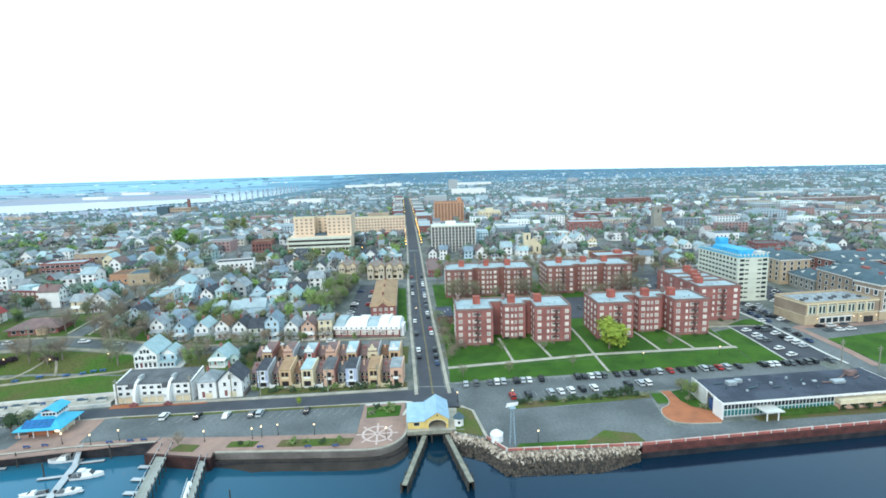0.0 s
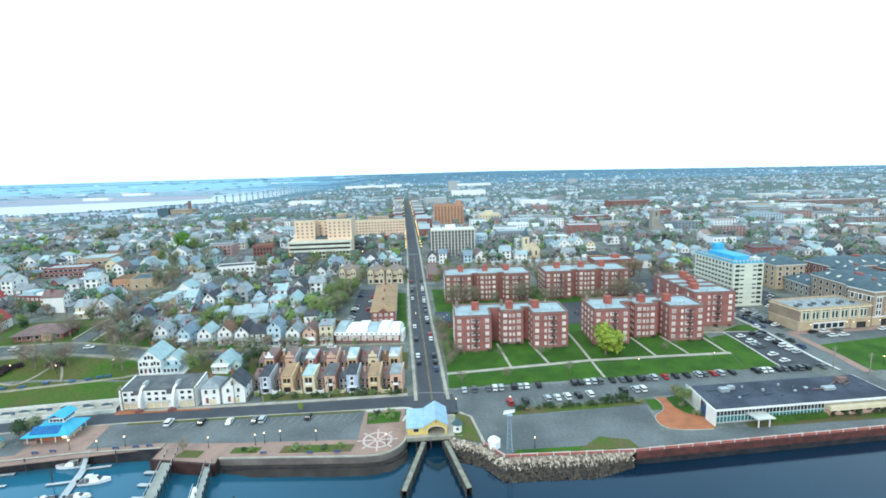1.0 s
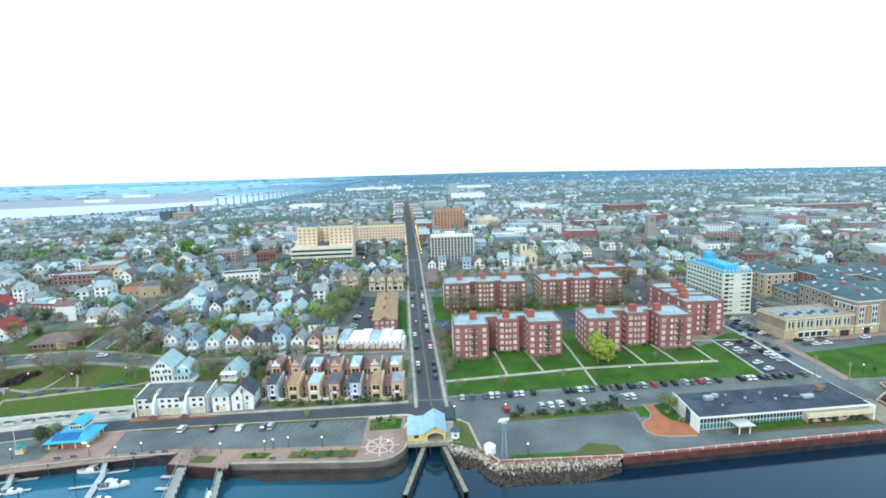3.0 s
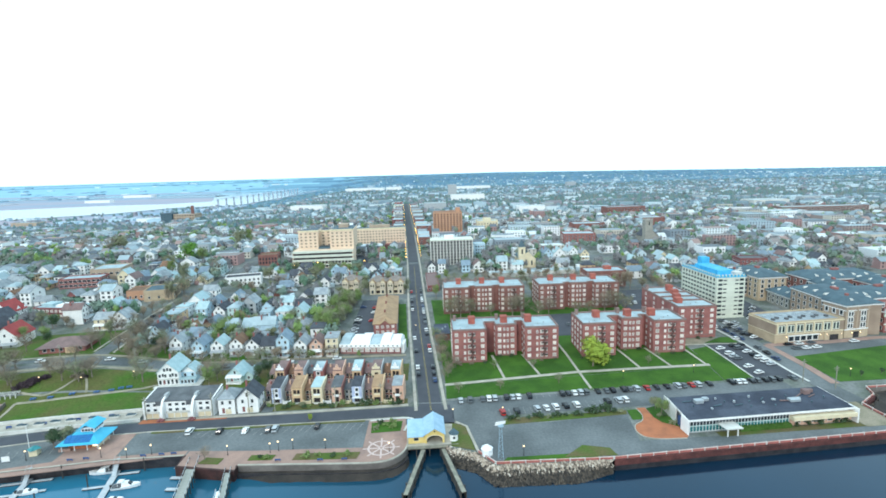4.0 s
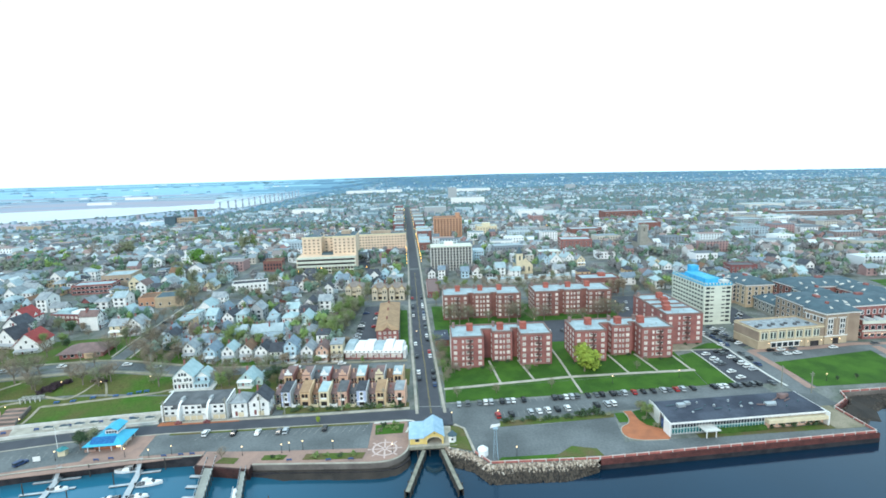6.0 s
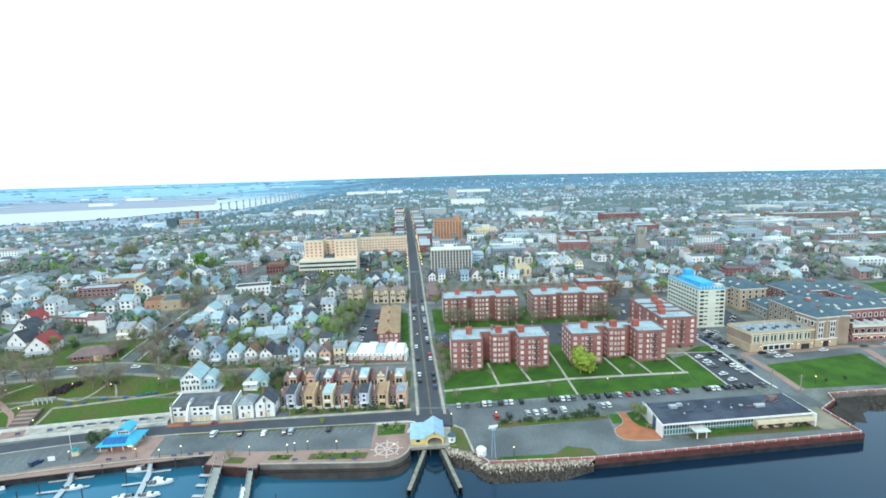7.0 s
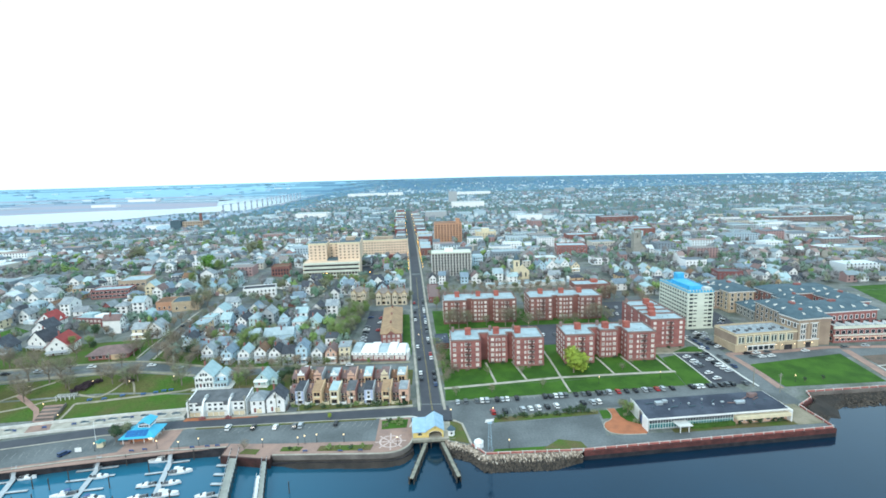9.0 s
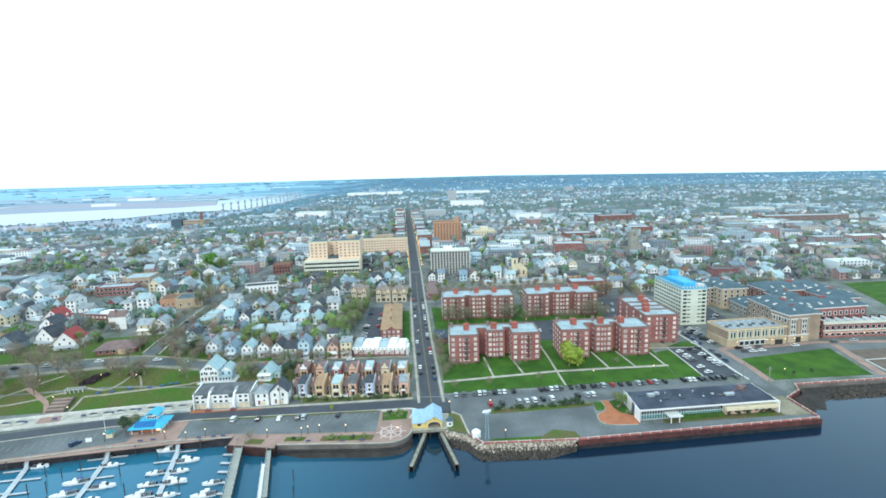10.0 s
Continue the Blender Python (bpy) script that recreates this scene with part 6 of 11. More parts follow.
def midrise():
    z = H(20, 427)
    th = thing("office_tower", pose(1.8, 428, z, 0, 0, 0.5), "white ribbed mid-rise with dark window strips", "apartment tower")
    W, D, h = 39, 18, 23
    part("wall", _boxed((0, W, 0, D, -2, h)), M["roof_charcoal"], th)
    part("end_wall", _boxed((W, W + 0.3, 0, D, -2, h)), M["slab"], th)
    part("roof", _boxed((-0.3, W + 0.6, -0.3, D + 0.3, h, h + 0.9)), M["slab"], th)
    part("roof_house", _boxed((13, 22, 5, 13, h + 0.9, h + 4)), M["white"], th)
    fin = cached("fin", lambda: mesh_of(_boxed((-0.45, 0.45, -0.8, 0.2, 0, h)), "fin", M["pale"]))
    gl = window_mesh(1.0, 1.4, "glass", "stone_grey", False)
    n = 13
    for r in range(9):
        part("spandrel", cached("midrise_spandrel", lambda: mesh_of(_boxed((0.2, W - 0.2, -0.12, 0.05, 0, 0.7)), "spandrel", M["stone_grey"])), None, th, "", pose(0, 0, 0.2 + 2.75 * r))
    for k in range(n + 1):
        part("fin", fin, None, th, "", pose(W * k / n, 0, 0))
    for r in range(8):
        windows_on(th, gl, "front", W, D, [s + o for s in spaced(0, W, n) for o in (-0.8, 0.8)], [1.2 + 2.75 * r])
        windows_on(th, gl, "right", W + 0.3, D, spaced(1, D - 1, 4), [1.2 + 2.75 * r])


midrise()
block("bank_tower", pose(6.5, 655, 13.5), "square orange brick ten-storey tower", "office tower", 40, 30, 27, "orange", "roof_brown", 9, 2.2, 2.75, 9, 5, (2.4, 1.3, "glass", "orange", False), 1.0, boxes=(("roof_tower", (32, 38, 14, 24, 27, 33), "orange"),))


def long_block():
    """A brick row under a white mansard with a scalloped ridge, bay windows and small dormers."""
    th = thing("row_houses", pose(-45.6, 215.4, 5.6, 0, 0, -5.5), "brick row under a broad blue-white mansard roof", "row house")
    w, d = 31, 13
    part("wall", _boxed((0, w, 0, d, -2, 3.7)), M["brick"], th)
    part("plinth", _boxed((-0.05, w + 0.05, -0.08, 0.1, -2, 0.4)), M["parapet"], th)
    bm = bmesh.new()
    solid(bm, [(-0.3, -0.8, 3.7), (w + 0.3, -0.8, 3.7), (w + 0.3, d + 0.3, 3.7), (-0.3, d + 0.3, 3.7), (-0.3, -0.5, 5.2), (w + 0.3, -0.5, 5.2), (w + 0.3, d, 5.2), (-0.3, d, 5.2)],
          [(0, 3, 2, 1), (4, 5, 6, 7), (0, 1, 5, 4), (1, 2, 6, 5), (2, 3, 7, 6), (3, 0, 4, 7)])
    part("mansard", bm, M["white"], th, "white mansard storey")
    for k in range(6):
        x0, x1 = w * k / 6, w * (k + 1) / 6
        rise = 1.5 if k % 2 else 2.2
        bm = bmesh.new()
        solid(bm, [(x0, -0.4, 5.2), (x1, -0.4, 5.2), (x1, d, 5.2), (x0, d, 5.2), (x0 + 0.3, 4.5, 5.2 + rise), (x1 - 0.3, 4.5, 5.2 + rise), (x1 - 0.3, d - 1.5, 5.2 + rise), (x0 + 0.3, d - 1.5, 5.2 + rise)],
              [(0, 3, 2, 1), (4, 5, 6, 7), (0, 1, 5, 4), (1, 2, 6, 5), (2, 3, 7, 6), (3, 0, 4, 7)])
        part("roof", bm, M["canvas"] if k % 3 else M["roof_pale"], th, "blue-white sloping roof")
    slot = window_mesh(0.7, 0.7, "glass", "white", True, 0.06)
    for k in range(13):
        part("window", slot, None, th, "", pose(1.3 + 2.36 * k, -0.66, 4.1))
    bay = window_mesh(1.9, 1.7, "blind", "white", True, 0.2)
    for k in range(10):
        part("window", bay, None, th, "", pose(1.7 + 3.07 * k, 0, 1.3))
    dr = cached("lbdoor", lambda: mesh_of(_boxed((-0.5, 0.5, -0.06, 0.03, 0, 2.2)), "door", M["maroon"]))
    for k in range(5):
        part("door", dr, None, th, "", pose(3.2 + 6.1 * k, 0, 0.4))
        part("awning", _boxed((2.4 + 6.1 * k, 4.0 + 6.1 * k, -1.2, 0, 2.75, 2.95)), M["white"], th)
    part("side_annexe", _boxed((w, w + 1.6, 1.5, 9, -2, 4.6)), M["white"], th, "white end annexe")


long_block()


def garden_flats():
    """Long brick flats under a tan gabled roof with cross ridges."""
    th = thing("apartment_building", pose(-31.2, 240, 6.3, 0, 0, 2.8), "long brick flats under a tan shingle roof", "apartment building")
    w, d, h = 12.8, 62, 6.6
    part("wall", _boxed((0, w, 0, d, -2, h)), M["brick"], th)
    bm = bmesh.new()
    hip(bm, 0, w, 0, d, h, 2.6, 0.6, 0.25)
    part("roof", bm, M["roof_tan"], th, "weathered tan shingle roof")
    for y in (0.0, 24.0, 46.0):
        bm = bmesh.new()
        gable(bm, 5.4, 7.0, 0, 2.0, 0.4)
        part("cross_roof", bm, M["roof_tan"], th, "", pose(w / 2 - 2.7, y - 0.8, h + 0.05))
        part("gable", mesh_of(_gable_end(5.4, 1.9), "gable", M["brick"]), None, th, "", pose(w / 2 - 2.7, y - 0.8, h + 0.05))
    win = window_mesh(1.4, 1.5, "blind", "white")
    windows_on(th, win, "front", w, d, spaced(0.6, w - 0.6, 4), (1.2, 4.2))
    windows_on(th, win, "right", w, d, spaced(1, d - 1, 14), (1.2, 4.2))
    windows_on(th, win, "left", w, d, spaced(1, d - 1, 14), (1.2, 4.2))
    for y in (14, 34, 52):
        part("chimney", _boxed((w * 0.42, w * 0.42 + 1.0, y, y + 1.0, h + 1.5, h + 4.2)), M["brick_dark"], th)


garden_flats()
block("corner_shops", pose(-1.5, 331, 8.2, 0, 0, 2), "dark red brick shop row beside the main street", "shop", 9, 48, 4.4, "maroon", "roof_mauve", 1, 1.3, 2.7, 3, 12, (1.2, 1.4, "glass", "white"), 0.5)
block("school_house", pose(-280, 346, H(-270, 346), 0, 0, 10), "brick school with a white-edged flat roof", "school", 29, 15, 7.0, "brick", "roof_pale", 2, 1.3, 3.2, 9, 4, (2.4, 1.6, "glass", "white"), 0.7)
block("school_hall", pose(-270, 367, H(-270, 367), 0, 0, 10), "buff school hall with a pale roof", "school", 22, 24, 10, "buff", "roof_pale", 1, 6, 3.0, 5, 4, (2.4, 1.6, "glass", "white"), 0.7)
block("brown_hall", pose(-203, 302, 15.8, 0, 0, 12), "orange-brown brick hall with a flat roof", "hall", 11, 17, 6.5, "orange", "roof_brown", 1, 2, 3, 3, 4, (1.2, 1.6, "glass", "white"), 0.5)
block("buff_hall", pose(-190, 299, 15.8, 0, 0, 14), "buff brick hall with a blue-grey flat roof", "hall", 18, 20, 7, "stone_tan", "roof_slate", 1, 2, 3, 3, 4, (1.2, 1.6, "glass", "white"), 0.6)
block("white_hall", pose(-156, 347, H(-140, 347), 0, 0, 14), "long white two-storey building with a dark roof", "hall", 26, 14, 7.2, "white", "roof_dark", 2, 1.2, 3.0, 8, 4, (1.3, 1.7, "glass", "white"), 0.7)
block("brick_church_hall", pose(-156, 422, H(-148, 422), 0, 0, 8), "dark red brick hall with a high roof", "hall", 17, 18, 9.5, "brick_dark", "roof_brown", 2, 2, 3.4, 6, 4, (1.4, 2.2, "glass", "maroon"), 0.8)
block("buff_court", pose(68, 660, 13.5), "cream civic building with arched storeys", "office", 29, 24, 13, "cream", "roof_pale", 3, 1.5, 3.6, 7, 5, (1.6, 2.2, "glass_warm", "slab"), 1.0, boxes=(("roof_house", (9, 20, 8, 18, 13, 17), "cream"),))
block("brick_block", pose(256, 366, H(262, 366) - 0.5, 0, 0, -8), "dark red three-storey brick block with a charcoal flat roof", "apartment building", 21, 15, 10, "maroon", "roof_charcoal", 3, 1.2, 2.9, 6, 4, (1.2, 1.5, "glass", "white"), 0.6)
block("brick_block", pose(152, 521, H(160, 521) - 0.5, 0, 0, -6), "long red brick block with a pale flat roof", "apartment building", 35, 24, 11, "brick", "roof_pale", 3, 1.5, 3.1, 9, 5, (1.5, 1.7, "glass", "white"), 0.8)
block("brick_block", pose(305, 806, H(330, 806) - 0.5, 0, 0, 2), "large dark brick block far inland with a pale roof", "apartment building", 66, 30, 15, "brick_dark", "roof_grey", 3, 2, 4.2, 10, 0, (2.6, 2.2, "glass", "white"), 0.8)
block("shop_house", pose(-243.6, 274, H(-232, 272) - 0.8, 0, 0, -10), "dark red brick shop house with pale blue flat roofs", "shop", 25, 13, 6.4, "maroon", "roof_pale", 2, 1.2, 2.9, 8, 3, (1.6, 1.4, "blind", "white"), 0.5, boxes=(("upper_roof", (3, 11, 4, 11, 6.4, 8.2), "roof_aqua"), ("upper_roof", (14, 22, 3, 10, 6.4, 7.8), "white")))
block("corner_brick", pose(116, 326, 8.4), "red brick block with a white flat roof", "apartment building", 29, 16, 11.5, "brick_dark", "roof_pale", 3, 1.2, 2.9, 6, 4, (1.4, 1.5, "blind", "white"), 0.8, boxes=(("bulkhead", (16, 21, 8, 13, 11.5, 14), "brick_roof"),))
block("far_school", pose(591, 782, H(591, 782) - 1, 0, 0, -4.2), "long red brick school with a white flat roof far inland", "school", 140, 30, 8.5, "parapet", "roof_pale", 2, 1.5, 3.6, 30, 0, (2.2, 1.8, "glass", "white", False), 1.0)
block("long_white_shed", pose(50, SHED_Y, H(60, SHED_Y)), "long low pale garage row behind the flats", "garage", 44, 9, 3.4, "pale", "roof_pale", 0, parapet=0.2)
block("long_white_shed", pose(96, SHED_Y + 5, H(60, SHED_Y)), "long low pale garage row behind the flats", "garage", 26, 9, 3.4, "pale", "roof_pale", 0, parapet=0.2)
block("power_plant", pose(-597, 1085, H(-597, 1085) - 1), "dark industrial plant beside the river", "factory", 24, 30, 24, "roof_slate", "roof_dark", 0, parapet=0.5)
block("power_plant", pose(-571, 1089, H(-560, 1089) - 1), "tan industrial plant beside the river", "factory", 46, 36, 20, "buff", "roof_grey", 3, 4, 6, 8, 4, (3, 2, "glass", "buff", False), 0.5, boxes=(("stack", (34, 39, 12, 17, 20, 38), "brick_dark"),))
for (x, y, w, d, h, mt) in ((-1680, 2430, 120, 40, 12, "white"), (-900, 1180, 50, 24, 5, "paleblue"), (-790, 1205, 60, 30, 6, "paleblue"), (-690, 1150, 40, 30, 9, "white"), (-640, 1105, 60, 30, 10, "paleblue"), (-980, 1150, 60, 30, 8, "buff"), (-590, 1170, 60, 30, 6, "paleblue"), (-390, 2300, 180, 70, 18, "white"), (-200, 2300, 70, 60, 18, "white"), (-318, 1112, 74, 40, 13, "white"), (60, 1300, 90, 40, 18, "white"), (120, 2150, 150, 60, 16, "white"), (-10, 1000, 46, 36, 18, "grey"), (60, 1500, 26, 26, 40, "grey"), (610, 2150, 40, 30, 22, "grey"), (620, 900, 70, 40, 12, "pale"), (760, 960, 40, 30, 11, "grey"), (170, 900, 50, 30, 14, "white"), (300, 660, 34, 26, 11, "brick_dark"), (190, 610, 40, 24, 11, "brick_dark"), (520, 700, 50, 30, 10, "white"), (-1900, 3100, 170, 60, 14, "white"), (700, 640, 60, 40, 12, "paleblue")):
    block("warehouse", pose(x, y, H(x, y) - 0.5), "long pale flat-roofed block far inland", "warehouse", w, d, h, mt, "roof_pale", 0, parapet=0.8, group="far blocks")


def church(x, y, wall, roof, lab, tower_w, tower_h, spire):
    th = thing("church", pose(x, y, H(x, y)), lab, "church")
    bm = bmesh.new()
    box(bm, 0, 14, 0, 26, -2, 8)
    solid(bm, [(0, 0, 8), (14, 0, 8), (7, 0, 15), (0, 26, 8), (14, 26, 8), (7, 26, 15)], [(0, 1, 2), (4, 3, 5), (0, 2, 5, 3), (2, 1, 4, 5), (0, 3, 4, 1)])
    part("wall", bm, M[wall], th)
    bm = bmesh.new()
    gable(bm, 14, 26, 8, 7, 0.4)
    part("roof", bm, M[roof], th)
    tower = part("tower", _boxed((-tower_w * 0.2, tower_w * 0.8, -1.5, tower_w - 1.5, -2, tower_h)), M[wall], th)
    if spire:
        bm = bmesh.new()
        c = tower_w * 0.3
        solid(bm, [(-tower_w * 0.2, -1.5, tower_h), (tower_w * 0.8, -1.5, tower_h), (tower_w * 0.8, tower_w - 1.5, tower_h), (-tower_w * 0.2, tower_w - 1.5, tower_h), (c, tower_w / 2 - 1.5, tower_h + 7)], [(0, 3, 2, 1), (0, 1, 4), (1, 2, 4), (2, 3, 4), (3, 0, 4)])
        part("spire", bm, M[roof], tower)
    else:
        for k in range(4):
            part("pinnacle", _boxed((-0.5, 0.5, -0.5, 0.5, 0, 2)), M[wall], tower, "", pose((-tower_w * 0.2 + 0.5, tower_w * 0.8 - 0.5)[k % 2], (-1, tower_w - 2)[k // 2], tower_h))
    me = window_mesh(1.4, 4.0, "glass", "cream")
    for s in (3.5, 10.5):
        part("window", me, None, th, "", pose(s, 0, 2.5))
    part("window", me, None, tower, "", pose(tower_w * 0.3, -1.5, tower_h - 6))


church(81, 404, "cream", "roof_slate", "cream brick church with a slate roof and corner tower", 5.6, 19, True)
church(236.5, 500, "stone_grey", "roof_dark", "grey stone church with a tall square tower", 8, 27, False)


# ---- houses ----
def house_meshes(w, d, fl, kind):
    """Walls, roof and porch meshes of a house 0..w, 0..d with fl storeys; its gable faces the street, or its eaves, or it is hipped or flat."""
    def build():
        h = 0.7 + fl * 2.8
        rise = {"gable": w * 0.48, "eaves": d * 0.32, "hip": 2.4, "flat": 0}[kind]
        bm = bmesh.new()
        box(bm, 0, w, 0, d, -3.5, h)
        if kind == "gable":
            solid(bm, [(0, 0, h), (w, 0, h), (w / 2, 0, h + rise), (0, d, h), (w, d, h), (w / 2, d, h + rise)], [(0, 1, 2), (4, 3, 5), (0, 2, 5, 3), (2, 1, 4, 5), (0, 3, 4, 1)])
        elif kind == "eaves":
            solid(bm, [(0, 0, h), (0, d, h), (0, d / 2, h + rise), (w, 0, h), (w, d, h), (w, d / 2, h + rise)], [(0, 2, 1), (3, 4, 5), (0, 3, 5, 2), (2, 5, 4, 1), (0, 1, 4, 3)])
        wall = mesh_of(bm, "wall", M["white"])
        bm = bmesh.new()
        if kind == "gable":
            gable(bm, w, d, h + 0.02, rise)
        elif kind == "eaves":
            gable(bm, w, d, h + 0.02, rise, along="x")
        elif kind == "hip":
            hip(bm, 0, w, 0, d, h, rise)
        else:
            box(bm, -0.3, w + 0.3, -0.4, d + 0.2, h, h + 0.5)
        roof = mesh_of(bm, "roof", M["roof_grey"])
        bm = bmesh.new()
        box(bm, 0.3, w - 0.3, -2.1, -0.02, -1, 0.55)
        solid(bm, [(0.1, -2.4, 2.9), (w - 0.1, -2.4, 2.9), (w - 0.1, 0, 3.6), (0.1, 0, 3.6), (0.1, -2.4, 3.1), (w - 0.1, -2.4, 3.1), (w - 0.1, 0, 3.8), (0.1, 0, 3.8)],
              [(0, 3, 2, 1), (4, 5, 6, 7), (0, 1, 5, 4), (1, 2, 6, 5), (2, 3, 7, 6), (3, 0, 4, 7)])
        for s in (0.4, w / 2 - 0.1, w - 0.6):
            box(bm, s, s + 0.2, -2.0, -1.8, 0.55, 3.0)
        porch = mesh_of(bm, "porch", M["white"])
        chim = mesh_of(_boxed((w * 0.25, w * 0.25 + 0.7, d * 0.6, d * 0.6 + 0.7, h, h + rise + 1.2)), "chimney", M["brick"])
        # the same walls with their windows in one mesh, for the houses further off
        bm = bmesh.new()
        bm.from_mesh(wall)
        seen = len(bm.faces)
        for k in range(fl):
            z = 1.3 + 2.8 * k
            for u in (0.16, 0.6):
                box(bm, w * u, w * u + w * 0.2, -0.06, 0.02, z, z + 1.5)
                for s in (-0.06, w - 0.02):
                    box(bm, s, s + 0.08, d * u, d * u + 1.0, z, z + 1.5)
        for f in list(bm.faces)[seen:]:
            f.material_index = 1
        wall_far = mesh_of(bm, "wall", M["white"], M["glass"])
        return wall, roof, porch, chim, h, rise, wall_far
    return cached(("house", w, d, fl, kind), build)


def house(x, y, ang, w, d, fl, kind, wall, roof, full=True, z=None, porch=True, rng=None, name="house", label=""):
    """One house; ang turns its front from the south."""
    meshes = house_meshes(w, d, fl, kind)
    c, s = math.cos(radians(ang)), math.sin(radians(ang))
    z = min(H(x, y), H(x + c * w, y + s * w)) if z is None else z
    th = thing(name, pose(x, y, z, 0, 0, ang), label or "%s %s-storey house with a %s %s roof" % (WORDS[wall], ("one", "two", "three")[fl - 1], WORDS[roof], {"gable": "gable", "eaves": "pitched", "hip": "hipped", "flat": "flat"}[kind]), "house", "houses of the town")
    part("wall", meshes[0] if full else meshes[6], M[wall], th)
    part("roof", meshes[1], M[roof], th)
    win = window_mesh(0.95, 1.45, "glass", "white")
    h = meshes[4]
    if full:
        if porch:
            part("porch", meshes[2], M["white"] if wall != "white" else M["grey"], th)
        part("chimney", meshes[3], None, th)
        part("door", cached("door", lambda: mesh_of(_boxed((-0.5, 0.5, -0.06, 0.03, 0.55, 2.65)), "door", M["maroon"])), None, th, "", pose(w * 0.3, 0, 0))
        part("window", win, None, th, "", pose(w * 0.68, 0, 1.4))
        for k in range(1, fl):
            for u in (0.27, 0.73):
                part("window", win, None, th, "", pose(w * u, 0, 1.4 + 2.8 * k))
        if kind == "gable":
            part("window", win, None, th, "", pose(w * 0.5, 0, h + 0.5))
        side = -90 if x > 0 else 90
        for k in range(fl):
            for u in (0.25, 0.7):
                part("window", win, None, th, "", pose(0 if x > 0 else w, d * u, 1.4 + 2.8 * k, 0, 0, side))
    return th


TAKEN = [(-52, -8, 205, 320), (-76, -14, 318, 352), (-3, 10, 328, 382), (-284, -244, 344, 396), (-207, -168, 284, 325), (-158, -126, 337, 374), (-158, -136, 421, 444), (-127, -64, 424, 474), (-90, -16, 526, 550), (-2, 45, 420, 450),
         (587, 735, 711, 832), (1, 160, 180, 316), (160, 300, 190, 312), (0, 124, 326, 388), (300, 440, 245, 345), (75, 100, 404, 438), (106, 155, 421, 444), (43, 59, 455, 474), (225, 250, 495, 530), (114, 148, 324, 345), (4, 50, 650, 690), (66, 100, 658, 688), (252, 282, 360, 385), (150, 192, 512, 548), (303, 374, 804, 840), (-247, -215, 264, 292), (-290, -267, 246, 280),
         (-130, -54, 178, 225), (-330, -120, 140, 200), (-258, -202, 213, 248), (-272, -246, 266, 290), (-256, -243, 250, 266), (-200, -165, 206, 242), (-189, -165, 243, 258), (-66, -42, 245, 328), (10, 92, 296, 316)]
ROADS = [("y", -163.5, 5.6, 195, 330), ("y", -162, 3.8, 330, 470), ("y", -256, 4.5, 190, 470), ("y", -90, 3.8, 318, 445), ("x", 321, 5.5, -420, 420), ("x", 447, 6, -420, 420), ("y", 161, 6, 150, 470)]


def free(x0, x1, y0, y1):
    for a, b, c, d in TAKEN:
        if x0 < b and x1 > a and y0 < d and y1 > c:
            return False
    for ax, p, hw, lo, hi in ROADS:
        if ax == "y" and x0 < p + hw and x1 > p - hw and y0 < hi and y1 > lo:
            return False
        if ax == "x" and y0 < p + hw and y1 > p - hw and x0 < hi and x1 > lo:
            return False
    for (ax, ay), (bx, by) in list(zip(SMITH, SMITH[1:])) + [((112, 318), (140, 400)), ((140, 400), (160, 466))]:
        if y1 > ay and y0 < by:
            sx = ax + (bx - ax) * ((y0 + y1) / 2 - ay) / (by - ay)
            if x0 < sx + (8.5 if ax < 50 else 4.5) and x1 > sx - (8.5 if ax < 50 else 4.5):
                return False
    return True


